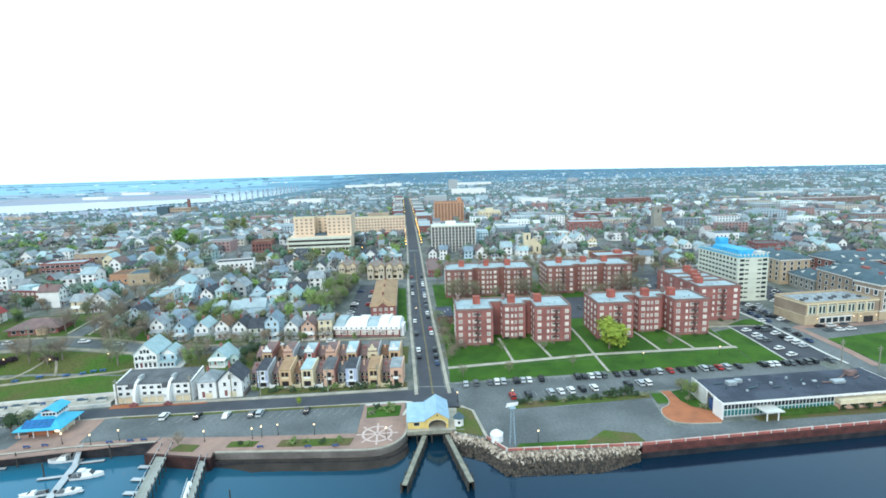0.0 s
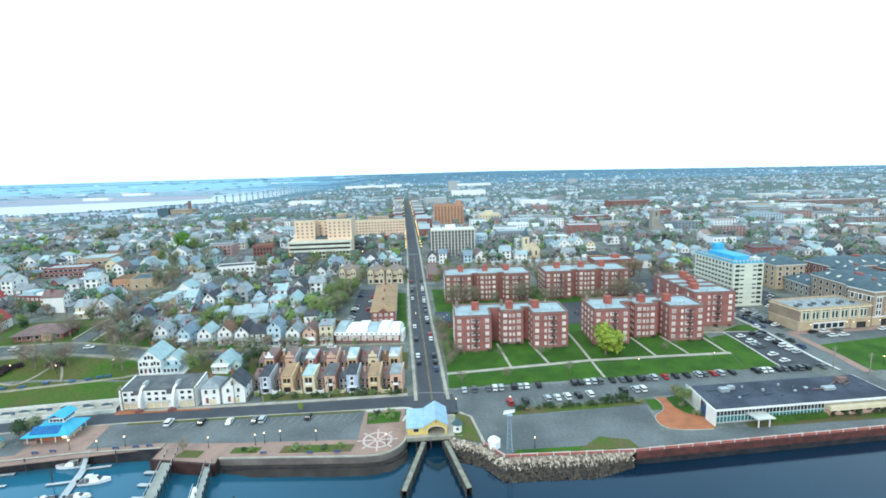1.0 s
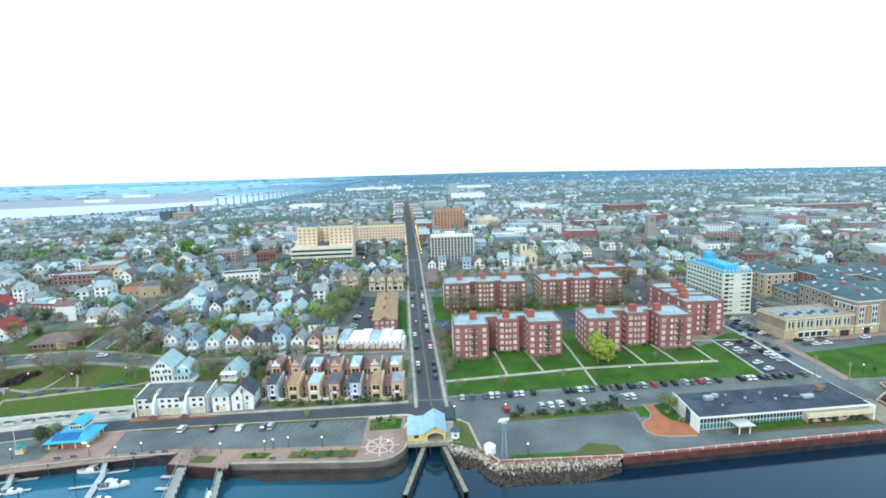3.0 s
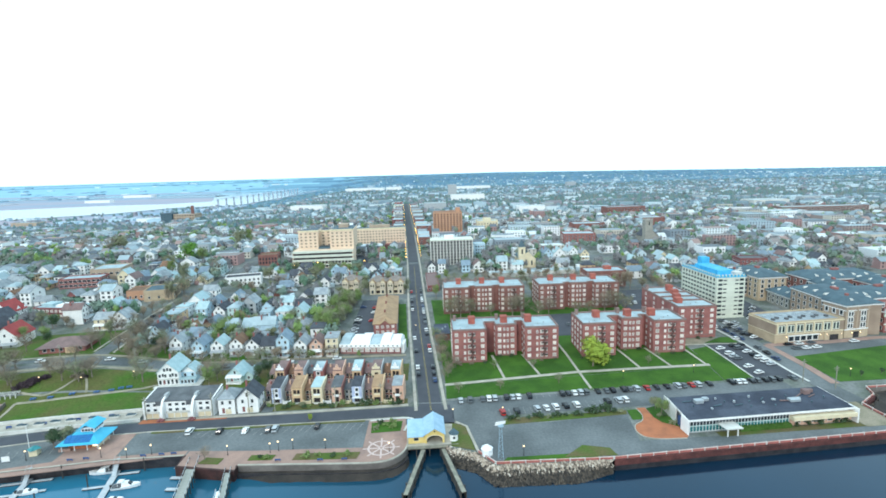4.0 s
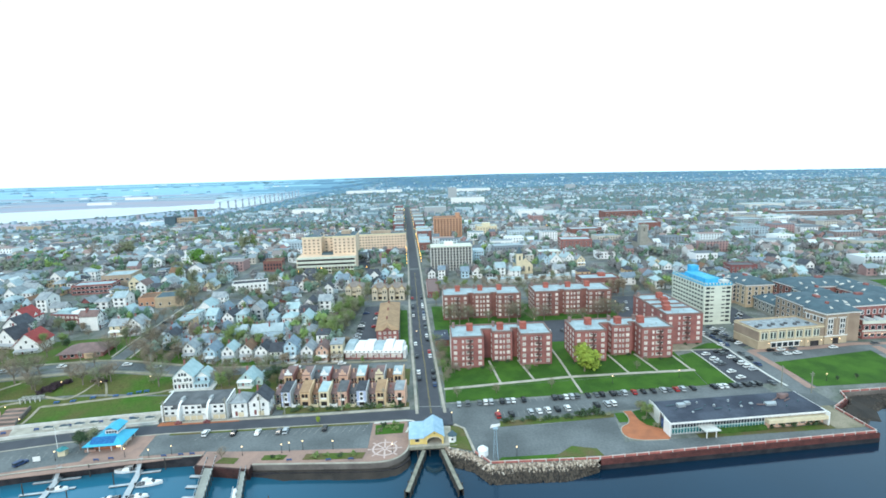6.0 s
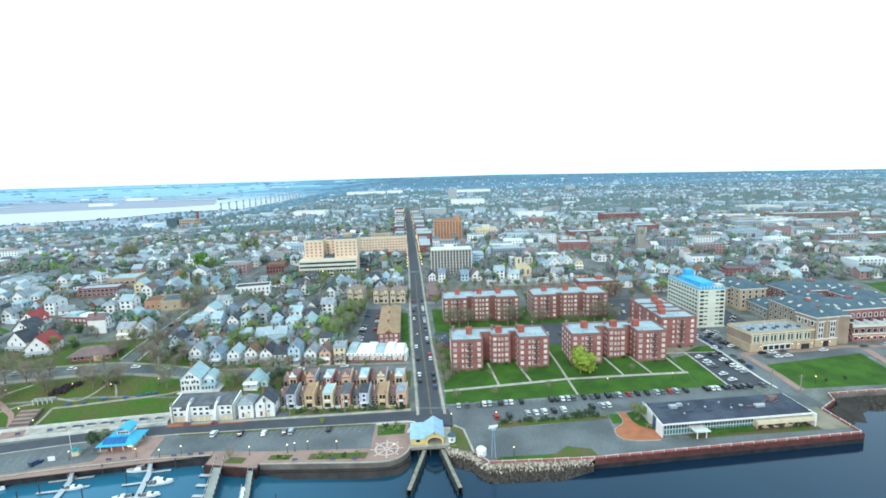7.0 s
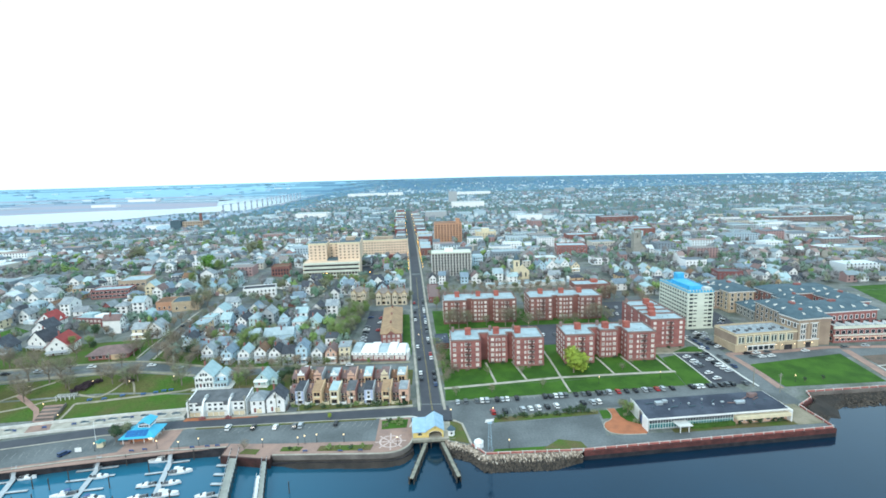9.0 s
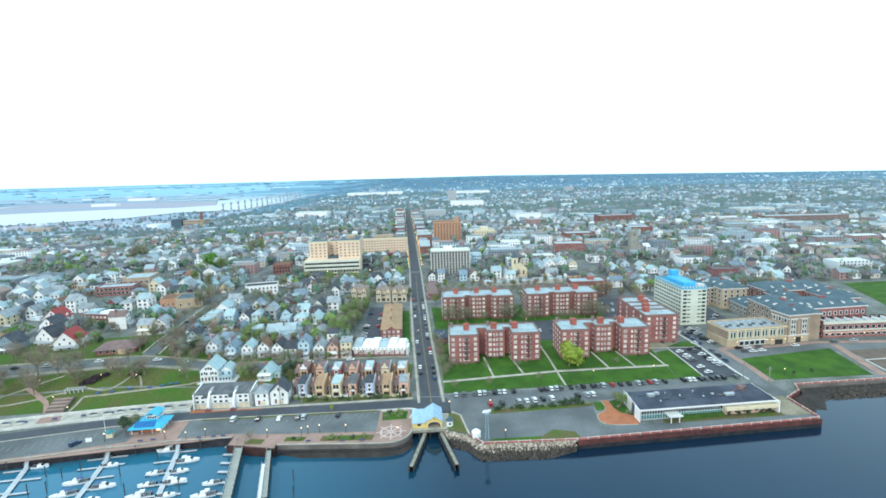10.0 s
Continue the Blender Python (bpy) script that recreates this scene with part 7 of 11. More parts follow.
def marked_houses():
    row = [(-132.5, 218.5, "white", "roof_grey"), (-121, 217, "paleblue", "roof_blue"), (-111.5, 217.5, "white", "roof_aqua"), (-102.5, 219, "white", "roof_brown"), (-93.5, 217, "white", "roof_dark"), (-85, 214.5, "white", "roof_dark"),
           (-77.3, 214.2, "paleblue", "roof_blue"), (-68.5, 214, "white", "roof_grey"), (-60.5, 213.8, "peach", "roof_mauve"), (-52.5, 213.5, "cream", "roof_grey")]
    for k, (x, y, w, r) in enumerate(row):
        house(x, y, (2, -2, 1)[k % 3], 6.4 if k != 9 else 6.2, 10, 3 if k in (6, 9) else 2, "gable" if k not in (9, 5) else ("flat" if k == 9 else "eaves"), w, r)
    # white gambrel house above the town houses, and its pale green neighbour
    th = house(-121.6, 186.4, 4, 9.0, 13, 2, "gable", "white", "roof_aqua", z=4.6, porch=False, label="large white three-storey gabled house with a pale aqua roof")
    small, tall = window_mesh(1.0, 1.4, "glass", "white"), window_mesh(1.05, 1.9, "glass", "white")
    for k in range(5):
        part("window", tall, None, th, "", pose(1.0 + 1.75 * k, -0.02, 0.7))
    for s in (1.0, 3.4, 5.6, 8.0):
        part("window", small, None, th, "", pose(s, -0.02, 3.9))
    for s in (3.2, 5.8):
        part("window", small, None, th, "", pose(s, -0.02, 6.6))
    part("cornice", _boxed((-0.1, 9.1, -0.5, 0.0, 3.05, 3.3)), M["pale"], th)
    part("deck", _boxed((-1.2, 18.5, -2.6, 8.0, -2.6, 0.3)), M["pale"], th, "pale concrete terrace round the house")
    part("side_wing", _boxed((9.0, 15.4, 3.0, 10.5, -2, 4.6)), M["paleblue"], th)
    bm = bmesh.new()
    gable(bm, 6.4, 7.5, 0, 2.6)
    part("side_roof", bm, M["roof_aqua"], th, "pale aqua cross gable", pose(9.0, 3.0, 4.6))
    part("side_gable", mesh_of(_gable_end(6.4, 2.5), "side_gable", M["white"]), None, th, "", pose(9.0, 3.0, 4.6))
    for s in (10.6, 13.8):
        part("window", small, None, th, "", pose(s, 3.0, 2.6))
    part("porch", _boxed((9.2, 15.8, 0.2, 2.98, -2, 2.4)), M["paleblue"], th, "pale blue enclosed porch")
    part("porch_roof", _boxed((8.9, 16.1, -0.1, 3.0, 2.4, 2.65)), M["roof_aqua"], th)
    for k in range(4):
        part("window", small, None, th, "", pose(10.2 + 1.5 * k, 0.2, 0.6))
    th = house(-92.0, 188.8, -4, 7.4, 9, 1, "gable", "mint", "roof_aqua", z=4.0, label="mint green gabled house with pale aqua roofs")
    part("side_wing", _boxed((7.4, 11.2, 1.5, 8.0, -2, 3.0)), M["mint"], th)
    bm = bmesh.new()
    gable(bm, 3.8, 6.5, 0, 1.8)
    part("side_roof", bm, M["roof_aqua"], th, "", pose(7.4, 1.5, 3.0))
    part("side_gable", mesh_of(_gable_end(3.8, 1.7), "side_gable", M["mint"]), None, th, "", pose(7.4, 1.5, 3.0))
    part("window", small, None, th, "", pose(9.3, 1.5, 1.0))
    house(-221, 219.5, 12, 11.5, 15, 2, "gable", "white", "roof_red", z=12.4)
    house(-240, 231, -10, 12, 12, 2, "gable", "white", "roof_dark", z=12.8)
    th = house(-266, 270, 5, 12.5, 13, 2, "gable", "white", "roof_red", z=13.0)
    for x, w in ((1.6, 3.0), (7.6, 3.0)):
        part("dormer", mesh_of(_gable_end(w, 1.8), "dormer", M["white"]), None, th, "", pose(12.9, x + 3.0, 7.0, 0, 0, 90))
    house(-262 + 8, 252, 0, 10, 12, 2, "gable", "white", "roof_dark", z=13.8)
    th = thing("bungalow", pose(-190, 209, 13.2, 0, 0, 10), "low red brick house with a broad brown hipped roof", "house")
    part("wall", _boxed((0, 20, 0, 14, -3, 3.0)), M["brick"], th)
    bm = bmesh.new()
    hip(bm, 0, 20, 0, 14, 3.0, 3.2, 1.3)
    part("roof", bm, M["roof_mauve"], th)
    part("porch", _boxed((12, 16, -1.6, 0, -3, 3.2)), M["tan"], th)
    me = window_mesh(1.6, 1.4, "glass", "white")
    for s in (2.5, 6, 9.5, 18):
        part("window", me, None, th, "", pose(s, 0, 1.2))
    house(-254, 219, 4, 11, 11, 2, "gable", "roof_blue", "roof_dark", z=12.6, label="dark blue two-storey house with white windows")
    house(-187, 245, 3, 9, 9, 2, "eaves", "cream", "roof_grey", z=13.8)
    house(-177.6, 246, 3, 8, 10, 2, "gable", "white", "roof_grey", z=13.8)


marked_houses()
def villa(x, y, w, d, ang, label):
    """A tan stone house: hipped main block, two gabled bays with arched openings, a porch and chimneys."""
    th = thing("house", pose(x, y, H(x, y), 0, 0, ang), label, "house", "houses of the town")
    h = 9.2
    part("wall", _boxed((0, w, 0, d, -3, h)), M["villa_stone"], th)
    bm = bmesh.new()
    hip(bm, 0, w, 0, d, h, 3.4, 0.6)
    part("roof", bm, M["villa_roof"], th, "brown hipped roof")
    arch = window_mesh(1.7, 2.4, "glass", "cream", True, 0.3)
    win = window_mesh(1.1, 1.6, "glass", "cream", True, 0.2)
    for bx in (0.4, w - 4.6):
        part("bay", _boxed((bx, bx + 4.2, -2.6, 0.2, -3, h - 0.4)), M["villa_stone"], th, "projecting tan stone bay")
        part("gable", mesh_of(_gable_end(4.2, 2.3), "gable", M["cream"]), None, th, "", pose(bx, -2.6, h - 0.4))
        bm = bmesh.new()
        gable(bm, 4.2, 4.6, 0, 2.3, 0.4)
        part("bay_roof", bm, M["roof_tan"], th, "", pose(bx, -2.6, h - 0.4))
        part("window", arch, None, th, "", pose(bx + 2.1, -2.6, 0.9))
        for q in (1.2, 3.0):
            part("window", win, None, th, "", pose(bx + q, -2.6, 5.8))
    part("porch", _boxed((4.8, w - 4.8, -1.8, 0.1, -3, 0.5), (4.8, w - 4.8, -1.8, 0.1, 3.0, 3.5)), M["cream"], th, "cream arcaded porch")
    part("doorway", _boxed((5.0, w - 5.0, -0.12, 0.05, 0.5, 3.0)), M["opening_shade"], th)
    for q in spaced(5.0, w - 5.0, 2):
        part("window", win, None, th, "", pose(q, 0, 4.4))
    for q in (2.0, d - 2.0):
        part("window", win, None, th, "", pose(w, q, 1.2, 0, 0, 90))
        part("window", win, None, th, "", pose(w, q, 4.4, 0, 0, 90))
    for q in (0.3, 0.72):
        part("chimney", _boxed((w * q, w * q + 0.9, d * 0.55, d * 0.55 + 0.9, h + 1, h + 5)), M["brick_dark"], th)


villa(-65, 337, 13, 12, -3, "tan stone house with brown hipped roofs and gabled bays")
villa(-44.0, 329.8, 12.5, 12, -2, "tan stone house with arched openings and gabled bays")
villa(-31.0, 329.4, 12.5, 12, -2, "tan stone house with arched openings and a cream porch")


def town_row():
    """Three white town houses under one long grey roof, and two gabled neighbours."""
    th = thing("town_houses", pose(-112.5, 159.6, 2.55, 0, 0, 1.2), "row of white town houses under one long grey roof", "row house")
    part("wall", _boxed((0, 26.5, 0, 10, -1, 6.9)), M["white"], th)
    bm = bmesh.new()
    solid(bm, [(-0.4, -0.3, 6.95), (26.9, -0.3, 6.95), (26.9, 10.5, 8.2), (-0.4, 10.5, 8.2), (-0.4, -0.3, 7.2), (26.9, -0.3, 7.2), (26.9, 10.5, 8.45), (-0.4, 10.5, 8.45)],
          [(0, 3, 2, 1), (4, 5, 6, 7), (0, 1, 5, 4), (1, 2, 6, 5), (2, 3, 7, 6), (3, 0, 4, 7)])
    part("roof", bm, M["roof_charcoal"], th, "long sloping charcoal roof")
    part("rear_wall", _boxed((-0.2, 26.7, 10.2, 10.6, -1, 8.2)), M["white"], th)
    for x in (7.0, 18.7):
        bm = bmesh.new()
        solid(bm, [(0, -2.4, -1), (0.9, -2.4, -1), (0.9, 3, -1), (0, 3, -1), (0, -2.4, 3.0), (0.9, -2.4, 3.0), (0.9, -1.6, 5.6), (0, -1.6, 5.6), (0.9, 0, 7.6), (0, 0, 7.6), (0.9, 3, 8.6), (0, 3, 8.6)], [(0, 1, 5, 4), (4, 5, 6, 7), (7, 6, 8, 9), (9, 8, 10, 11), (1, 2, 10, 8), (1, 8, 6, 5), (3, 0, 9, 11), (0, 4, 7, 9)])
        part("party_wall", bm, M["white"], th, "white party wall with a curved top", pose(x, 0, 0))
        # charcoal box standing in for shade, and small turret, behind each curved wall
        part("roof_gap", _boxed((x - 2.3, x - 0.05, -0.45, 1.6, 5.4, 7.3)), M["roof_charcoal"], th, "charcoal box painted in for the shaded gap")
        part("roof_turret", _boxed((x + 0.1, x + 1.2, 1.8, 4.4, 7.0, 9.0)), M["grey"], th)
        for q in range(5):
            bm = bmesh.new()
            ball(bm, (x - 0.6 + 0.5 * q, -3.0 - 0.3 * (q % 2), 0.3 + 0.35 * (q % 3)), 0.62, 7, 4)
            part("shrub", bm, M["maroon"], th, "red-leaved shrub")
    for x0, x1 in ((-0.25, 0.3), (26.2, 26.75)):
        bm = bmesh.new()
        solid(bm, [(x0, -0.6, -1), (x1, -0.6, -1), (x1, 10.5, -1), (x0, 10.5, -1), (x0, -0.6, 7.2), (x1, -0.6, 7.2), (x1, 10.5, 8.8), (x0, 10.5, 8.8)], [(0, 3, 2, 1), (4, 5, 6, 7), (0, 1, 5, 4), (1, 2, 6, 5), (2, 3, 7, 6), (3, 0, 4, 7)])
        part("end_wall", bm, M["white"], th)
    me, dr = window_mesh(1.3, 1.05, "glass", "white", True, 0.14), window_mesh(2.3, 2.1, "cream", "white", False)
    for s in (1.6, 4.2, 10.0, 12.6, 15.2, 21.8, 24.4):
        part("window", me, None, th, "", pose(s, 0, 3.0))
        part("window", me, None, th, "", pose(s, 0, 5.1))
        part("garage_door", dr, None, th, "", pose(s, 0, 0.1))
    for b in ((0.3, 5.9), (8.6, 17.2), (20.4, 26.1)):
        part("balcony", _boxed((*b, -1.0, 0.0, 2.45, 2.6), (*b, -1.0, -0.92, 2.6, 3.3)), M["pale"], th)
    for (x, w, rf, z) in ((-84.2, 6.4, "roof_grey", 2.6), (-77.0, 8.2, "roof_dark", 2.6)):
        t2 = house(x, 160.6 if w < 7 else 161.2, 3, w, 9, 2, "gable" if w > 7 else "hip", "white", rf, z=z, porch=False)
        t2["label"] = "white gabled house with a garage beside the row"
        part("garage_door", dr, None, t2, "", pose(w * 0.6, -0.04, 0.1))
    th = thing("driveway_wall", pose(-68.5, 162, 2.6), "low stone wall and steps beside a drive", "wall")
    part("stone", _boxed((0, 0.5, 0, 9, -0.5, 1.4)), M["stone"], th)
    part("drive", _boxed((0.8, 5, -1, 8, -0.5, 0.12)), M["asphalt"], th)


town_row()


def row_unit(x, y, z, front, roof, back, link_roof, k, pediment):
    """A narrow row house: a coloured bay with a loggia under a roof that slopes to the street, a raised side wall, and a lower recessed link beside it."""
    rng = random.Random(100 + k)
    th = thing("row_house", pose(x, y, z, 0, 0, -3.2 + rng.uniform(-0.6, 0.6)), "narrow %s row house with %s roof" % (WORDS.get(front, front), WORDS.get(roof, roof)), "row house", "row houses")
    b, gap, hf, hb, d = 4.2, 8.4, 6.9 + rng.uniform(-0.4, 0.4), 8.3 + rng.uniform(-0.3, 0.4), 7.4 + rng.uniform(-0.6, 0.8)
    bm = bmesh.new()
    # three kinds of front: a loggia over the door, stacked white-framed windows, or one tall recess
    kind = (1, 0, 0, 2, 1, 0, 2, 0, 2, 1, 2, 0, 2, 0)[k]
    j = (0.7, 0.9, 1.3)[kind]
    fronts = [(0, j, 0, 0.9, -2, hf), (b - j, b, 0, 0.9, -2, hf), (j, b - j, 0, 0.9, hf - (0.9 if kind < 2 else 1.3), hf), (0, b, 0.9, d, -2, hf)]
    if kind == 0:
        fronts.append((j, b - j, 0, 0.9, 2.3, 3.2))
    elif kind == 1:
        fronts.append((j, b - j, 0, 0.9, 2.3, hf - 0.9))
    for q in fronts:
        box(bm, *q)
    part("wall", bm, M[front], th)
    # the back panel's near-black paints the shade of the recess
    part("loggia", _boxed((j, b - j, 0.84, 0.9, -0.2, hf - 0.9)), M["opening_shade"], th, "near-black panel painted as shade in the front recess")
    win = window_mesh(0.9, 1.2, "glass", "white")
    if kind == 0:
        part("railing", _boxed((j, b - j, 0.1, 0.18, 3.2, 4.0)), M["cream" if k % 2 else "white"], th)
        part("column", _boxed((b / 2 - 0.12, b / 2 + 0.12, 0.1, 0.4, 4.0, hf - 0.9)), M[front], th)
    elif kind == 1:
        wide = window_mesh(1.2, 1.3, "glass", "white", True, 0.28)
        for z in (2.9, 5.0):
            part("window", wide, None, th, "", pose(b / 2, 0, z))
        part("canopy", _boxed((0.3, b - 0.3, -0.8, 0, 2.2, 2.4)), M["white"], th)
    else:
        part("balcony", _boxed((j - 0.2, b - j + 0.2, -0.6, 0.1, 2.9, 3.05), (j - 0.2, b - j + 0.2, -0.6, -0.52, 3.05, 3.9)), M["white"], th)
        part("window", window_mesh(0.55, 1.0, "glass", "cream"), None, th, "", pose(0.65, 0, 3.4))
        part("window", window_mesh(0.55, 1.0, "glass", "cream"), None, th, "", pose(b - 0.65, 0, 3.4))
    part("door", cached("rowd", lambda: mesh_of(_boxed((-0.5, 0.5, -0.06, 0.03, 0, 2.1)), "door", M["metal_dark"])), None, th, "", pose(b * 0.35, 0.82, 0.1))
    part("base_course", _boxed((-0.05, b + 0.05, -0.1, 0.0, -0.6, 0.35)), M["pale"], th)
    bm = bmesh.new()
    solid(bm, [(-0.1, -0.35, hf), (b + 0.1, -0.35, hf), (b + 0.1, d, hb), (-0.1, d, hb), (-0.1, -0.35, hf + 0.22), (b + 0.1, -0.35, hf + 0.22), (b + 0.1, d, hb + 0.22), (-0.1, d, hb + 0.22)],
          [(0, 3, 2, 1), (4, 5, 6, 7), (0, 1, 5, 4), (1, 2, 6, 5), (2, 3, 7, 6), (3, 0, 4, 7)])
    part("roof", bm, M[roof], th, "%s roof sloping to the street" % WORDS.get(roof, roof))
    part("rear_wall", _boxed((0.02, b - 0.02, d - 0.3, d - 0.01, hf, hb)), M[front], th)
    bm = bmesh.new()
    solid(bm, [(b, -0.5, -2), (b + 0.4, -0.5, -2), (b + 0.4, d + 0.2, -2), (b, d + 0.2, -2), (b, -0.5, hf + 0.5), (b + 0.4, -0.5, hf + 0.5), (b + 0.4, d + 0.2, hb + 0.6), (b, d + 0.2, hb + 0.6)],
          [(0, 3, 2, 1), (4, 5, 6, 7), (0, 1, 5, 4), (1, 2, 6, 5), (2, 3, 7, 6), (3, 0, 4, 7)])
    part("side_wall", bm, M[("grey", front, front, "brick_dark")[k % 4]], th, "raised side wall")
    if pediment:
        part("pediment", _boxed((0.3, b - 0.5, 0.0, 0.5, hf + 0.2, hf + 1.2), (b / 2 - 0.85, b / 2 + 0.55, 0.0, 0.5, hf + 1.2, hf + 2.1), (b / 2 - 0.45, b / 2 + 0.15, 0.0, 0.5, hf + 2.1, hf + 2.8)), M["white" if k % 2 else front], th, "stepped pediment")
    # lower link to the next house, with its own roof, windows and posts
    x0, x1 = b - gap + 0.4, -0.02
    part("link_wall", _boxed((x0, x1, 3.6, d, -2, 4.4)), M[back], th, "darker recessed link")
    bm = bmesh.new()
    solid(bm, [(x0, 2.7, 4.3), (x1, 2.7, 4.3), (x1, d, 7.0), (x0, d, 7.0), (x0, 2.7, 4.5), (x1, 2.7, 4.5), (x1, d, 7.2), (x0, d, 7.2)],
          [(0, 3, 2, 1), (4, 5, 6, 7), (0, 1, 5, 4), (1, 2, 6, 5), (2, 3, 7, 6), (3, 0, 4, 7)])
    part("link_roof", bm, M[link_roof], th, "lower shingle roof")
    part("link_rear", _boxed((x0 + 0.02, x1, d - 0.3, d - 0.01, 4.4, 7.0)), M[back], th)
    for q in (x0 + 1.0, x0 + 2.7):
        part("window", win, None, th, "", pose(q, 3.6, 2.6))
        part("window", win, None, th, "", pose(q, 3.6, 0.4))
    for q in range(3):
        part("post", cached("rowpost", lambda: mesh_of(_boxed((-0.09, 0.09, -0.09, 0.09, -1, 4.3)), "post", M["cream"])), None, th, "", pose(x0 + 0.3 + 1.7 * q, 2.85, 0))
    part("chimney", _boxed((x0 + 1.2, x0 + 1.8, 5.6, 6.2, 5.0, 7.2 + 0.4 * (k % 3))), M["peach" if k % 3 else "brick"], th)
    part("yard_wall", _boxed((x0, b, d + 3.2, d + 3.5, -2, 2.2)), M["brick_dark"], th, "brick yard wall behind the house")
    part("outhouse", _boxed((x0 + 0.4, x0 + 3.4, d + 0.1, d + 2.8, -2, 3.0 + 0.5 * (k % 2))), M[("maroon", "brick_dark", "tan")[k % 3]], th, "low rear outhouse")
    # front garden wall and steps
    part("garden_wall", _boxed((x0 + 0.2, x1 - 0.2, -0.8, -0.5, -1, 1.3), (x0 + 0.2, x0 + 0.6, -0.9, -0.4, -1, 1.8), (x1 - 0.6, x1 - 0.2, -0.9, -0.4, -1, 1.8)), M["white" if k % 2 else "cream"], th)
    for q in range(3):
        part("step", _boxed((0.9, 2.6, -0.5 - 0.4 * q, -0.08 - 0.4 * q, -1, 0.3 - 0.18 * q)), M["pale"], th)


FRONT_ROW = [("bluewash", "roof_dark", "maroon", "roof_mauve"), ("tan", "roof_tan", "maroon", "roof_mauve"), ("cream", "roof_aqua", "brick_dark", "roof_brown"), ("peach", "roof_charcoal", "brick_dark", "roof_mauve"), ("bluewash", "roof_dark", "grey", "roof_charcoal"), ("tan", "roof_tan", "maroon", "roof_mauve"), ("peach", "roof_grey", "maroon", "roof_mauve")]
REAR_ROW = [("tan", "roof_mauve", "brick_dark", "roof_mauve"), ("peach", "roof_mauve", "maroon", "roof_brown"), ("brick", "roof_pale", "brick_dark", "roof_charcoal"), ("peach", "roof_mauve", "maroon", "roof_mauve"), ("tan", "roof_aqua", "brick_dark", "roof_mauve"), ("cream", "roof_mauve", "maroon", "roof_mauve"), ("tan", "roof_pale", "brick_dark", "roof_brown")]
for k, (a, b, c, e) in enumerate(FRONT_ROW):
    row_unit(-65.6 + 8.35 * k, 168.4 - 0.52 * k, 2.7, a, b, c, e, k, False)
for k, (a, b, c, e) in enumerate(REAR_ROW):
    row_unit(-68.4 + 8.55 * k, 183.2 - 0.58 * k, 3.9, a, b, c, e, k + 7, True)

HOUSES = []


def fill_houses():
    rng = random.Random(11)
    kinds = [("gable", 6), ("eaves", 3), ("hip", 2), ("flat", 1)]
    for y in list(range(229, 316, 14)) + list(range(333, 400, 15)):
        span = min(330, 0.92 * (y + 64) + 30)
        x = -span
        while x < span:
            w = rng.choice((6.2, 7.2, 8.6))
            d = rng.choice((9.0, 10.5, 12.0))
            fl = rng.choice((1, 2, 2, 2, 2, 3))
            yy = y + rng.uniform(-2.5, 2.5)
            if free(x - 1, x + w + 1, yy - 2, yy + d) and rng.random() < 0.9:
                HOUSES.append((x, yy))
                house(round(x, 2), yy, rng.uniform(-4, 4) + (90 if rng.random() < 0.12 else 0), w, d, fl, pick(kinds, rng), pick(SIDING, rng), pick(ROOFS, rng), full=y < 282 and -215 < x < -40, rng=rng)
            x += w + rng.uniform(2.0, 5.0)


fill_houses()


def main_street_blocks():
    """Shops and offices shoulder to shoulder along the far end of the main street."""
    rng = random.Random(71)
    for side in (-1, 1):
        y = 545.0
        while y < 1150:
            d = rng.uniform(16, 34)
            w = rng.uniform(12, 20)
            x = float(np.interp(y + d / 2, [p[1] for p in SMITH], [p[0] for p in SMITH]))
            x0 = x + 9.2 if side > 0 else x - 9.2 - w
            if free(x0, x0 + w, y, y + d):
                h, wall = rng.choice((7.5, 9.5, 10.5, 13.0)), rng.choice(("brick_dark", "buff", "grey", "pale", "maroon", "slab", "brick", "stone_grey"))
                block("shop_building", pose(x0, y, H(x0, y) - 0.5), "%s flat-roofed shop building on the main street" % dict(pale="pale concrete", slab="off-white", stone_grey="grey stone", **WORDS)[wall], "shop", w, d, h, wall, rng.choice(("roof_pale", "roof_grey", "roof_charcoal", "roof_pale")), int(h / 3.2), 1.6, 3.1, 2, 0, (2.0, 1.7, "glass", "white", False), 0, group="main street shops")
                TAKEN.append((x0 - 1, x0 + w + 1, y - 1, y + d + 1))
            y += d + rng.uniform(0.5, 6)


main_street_blocks()


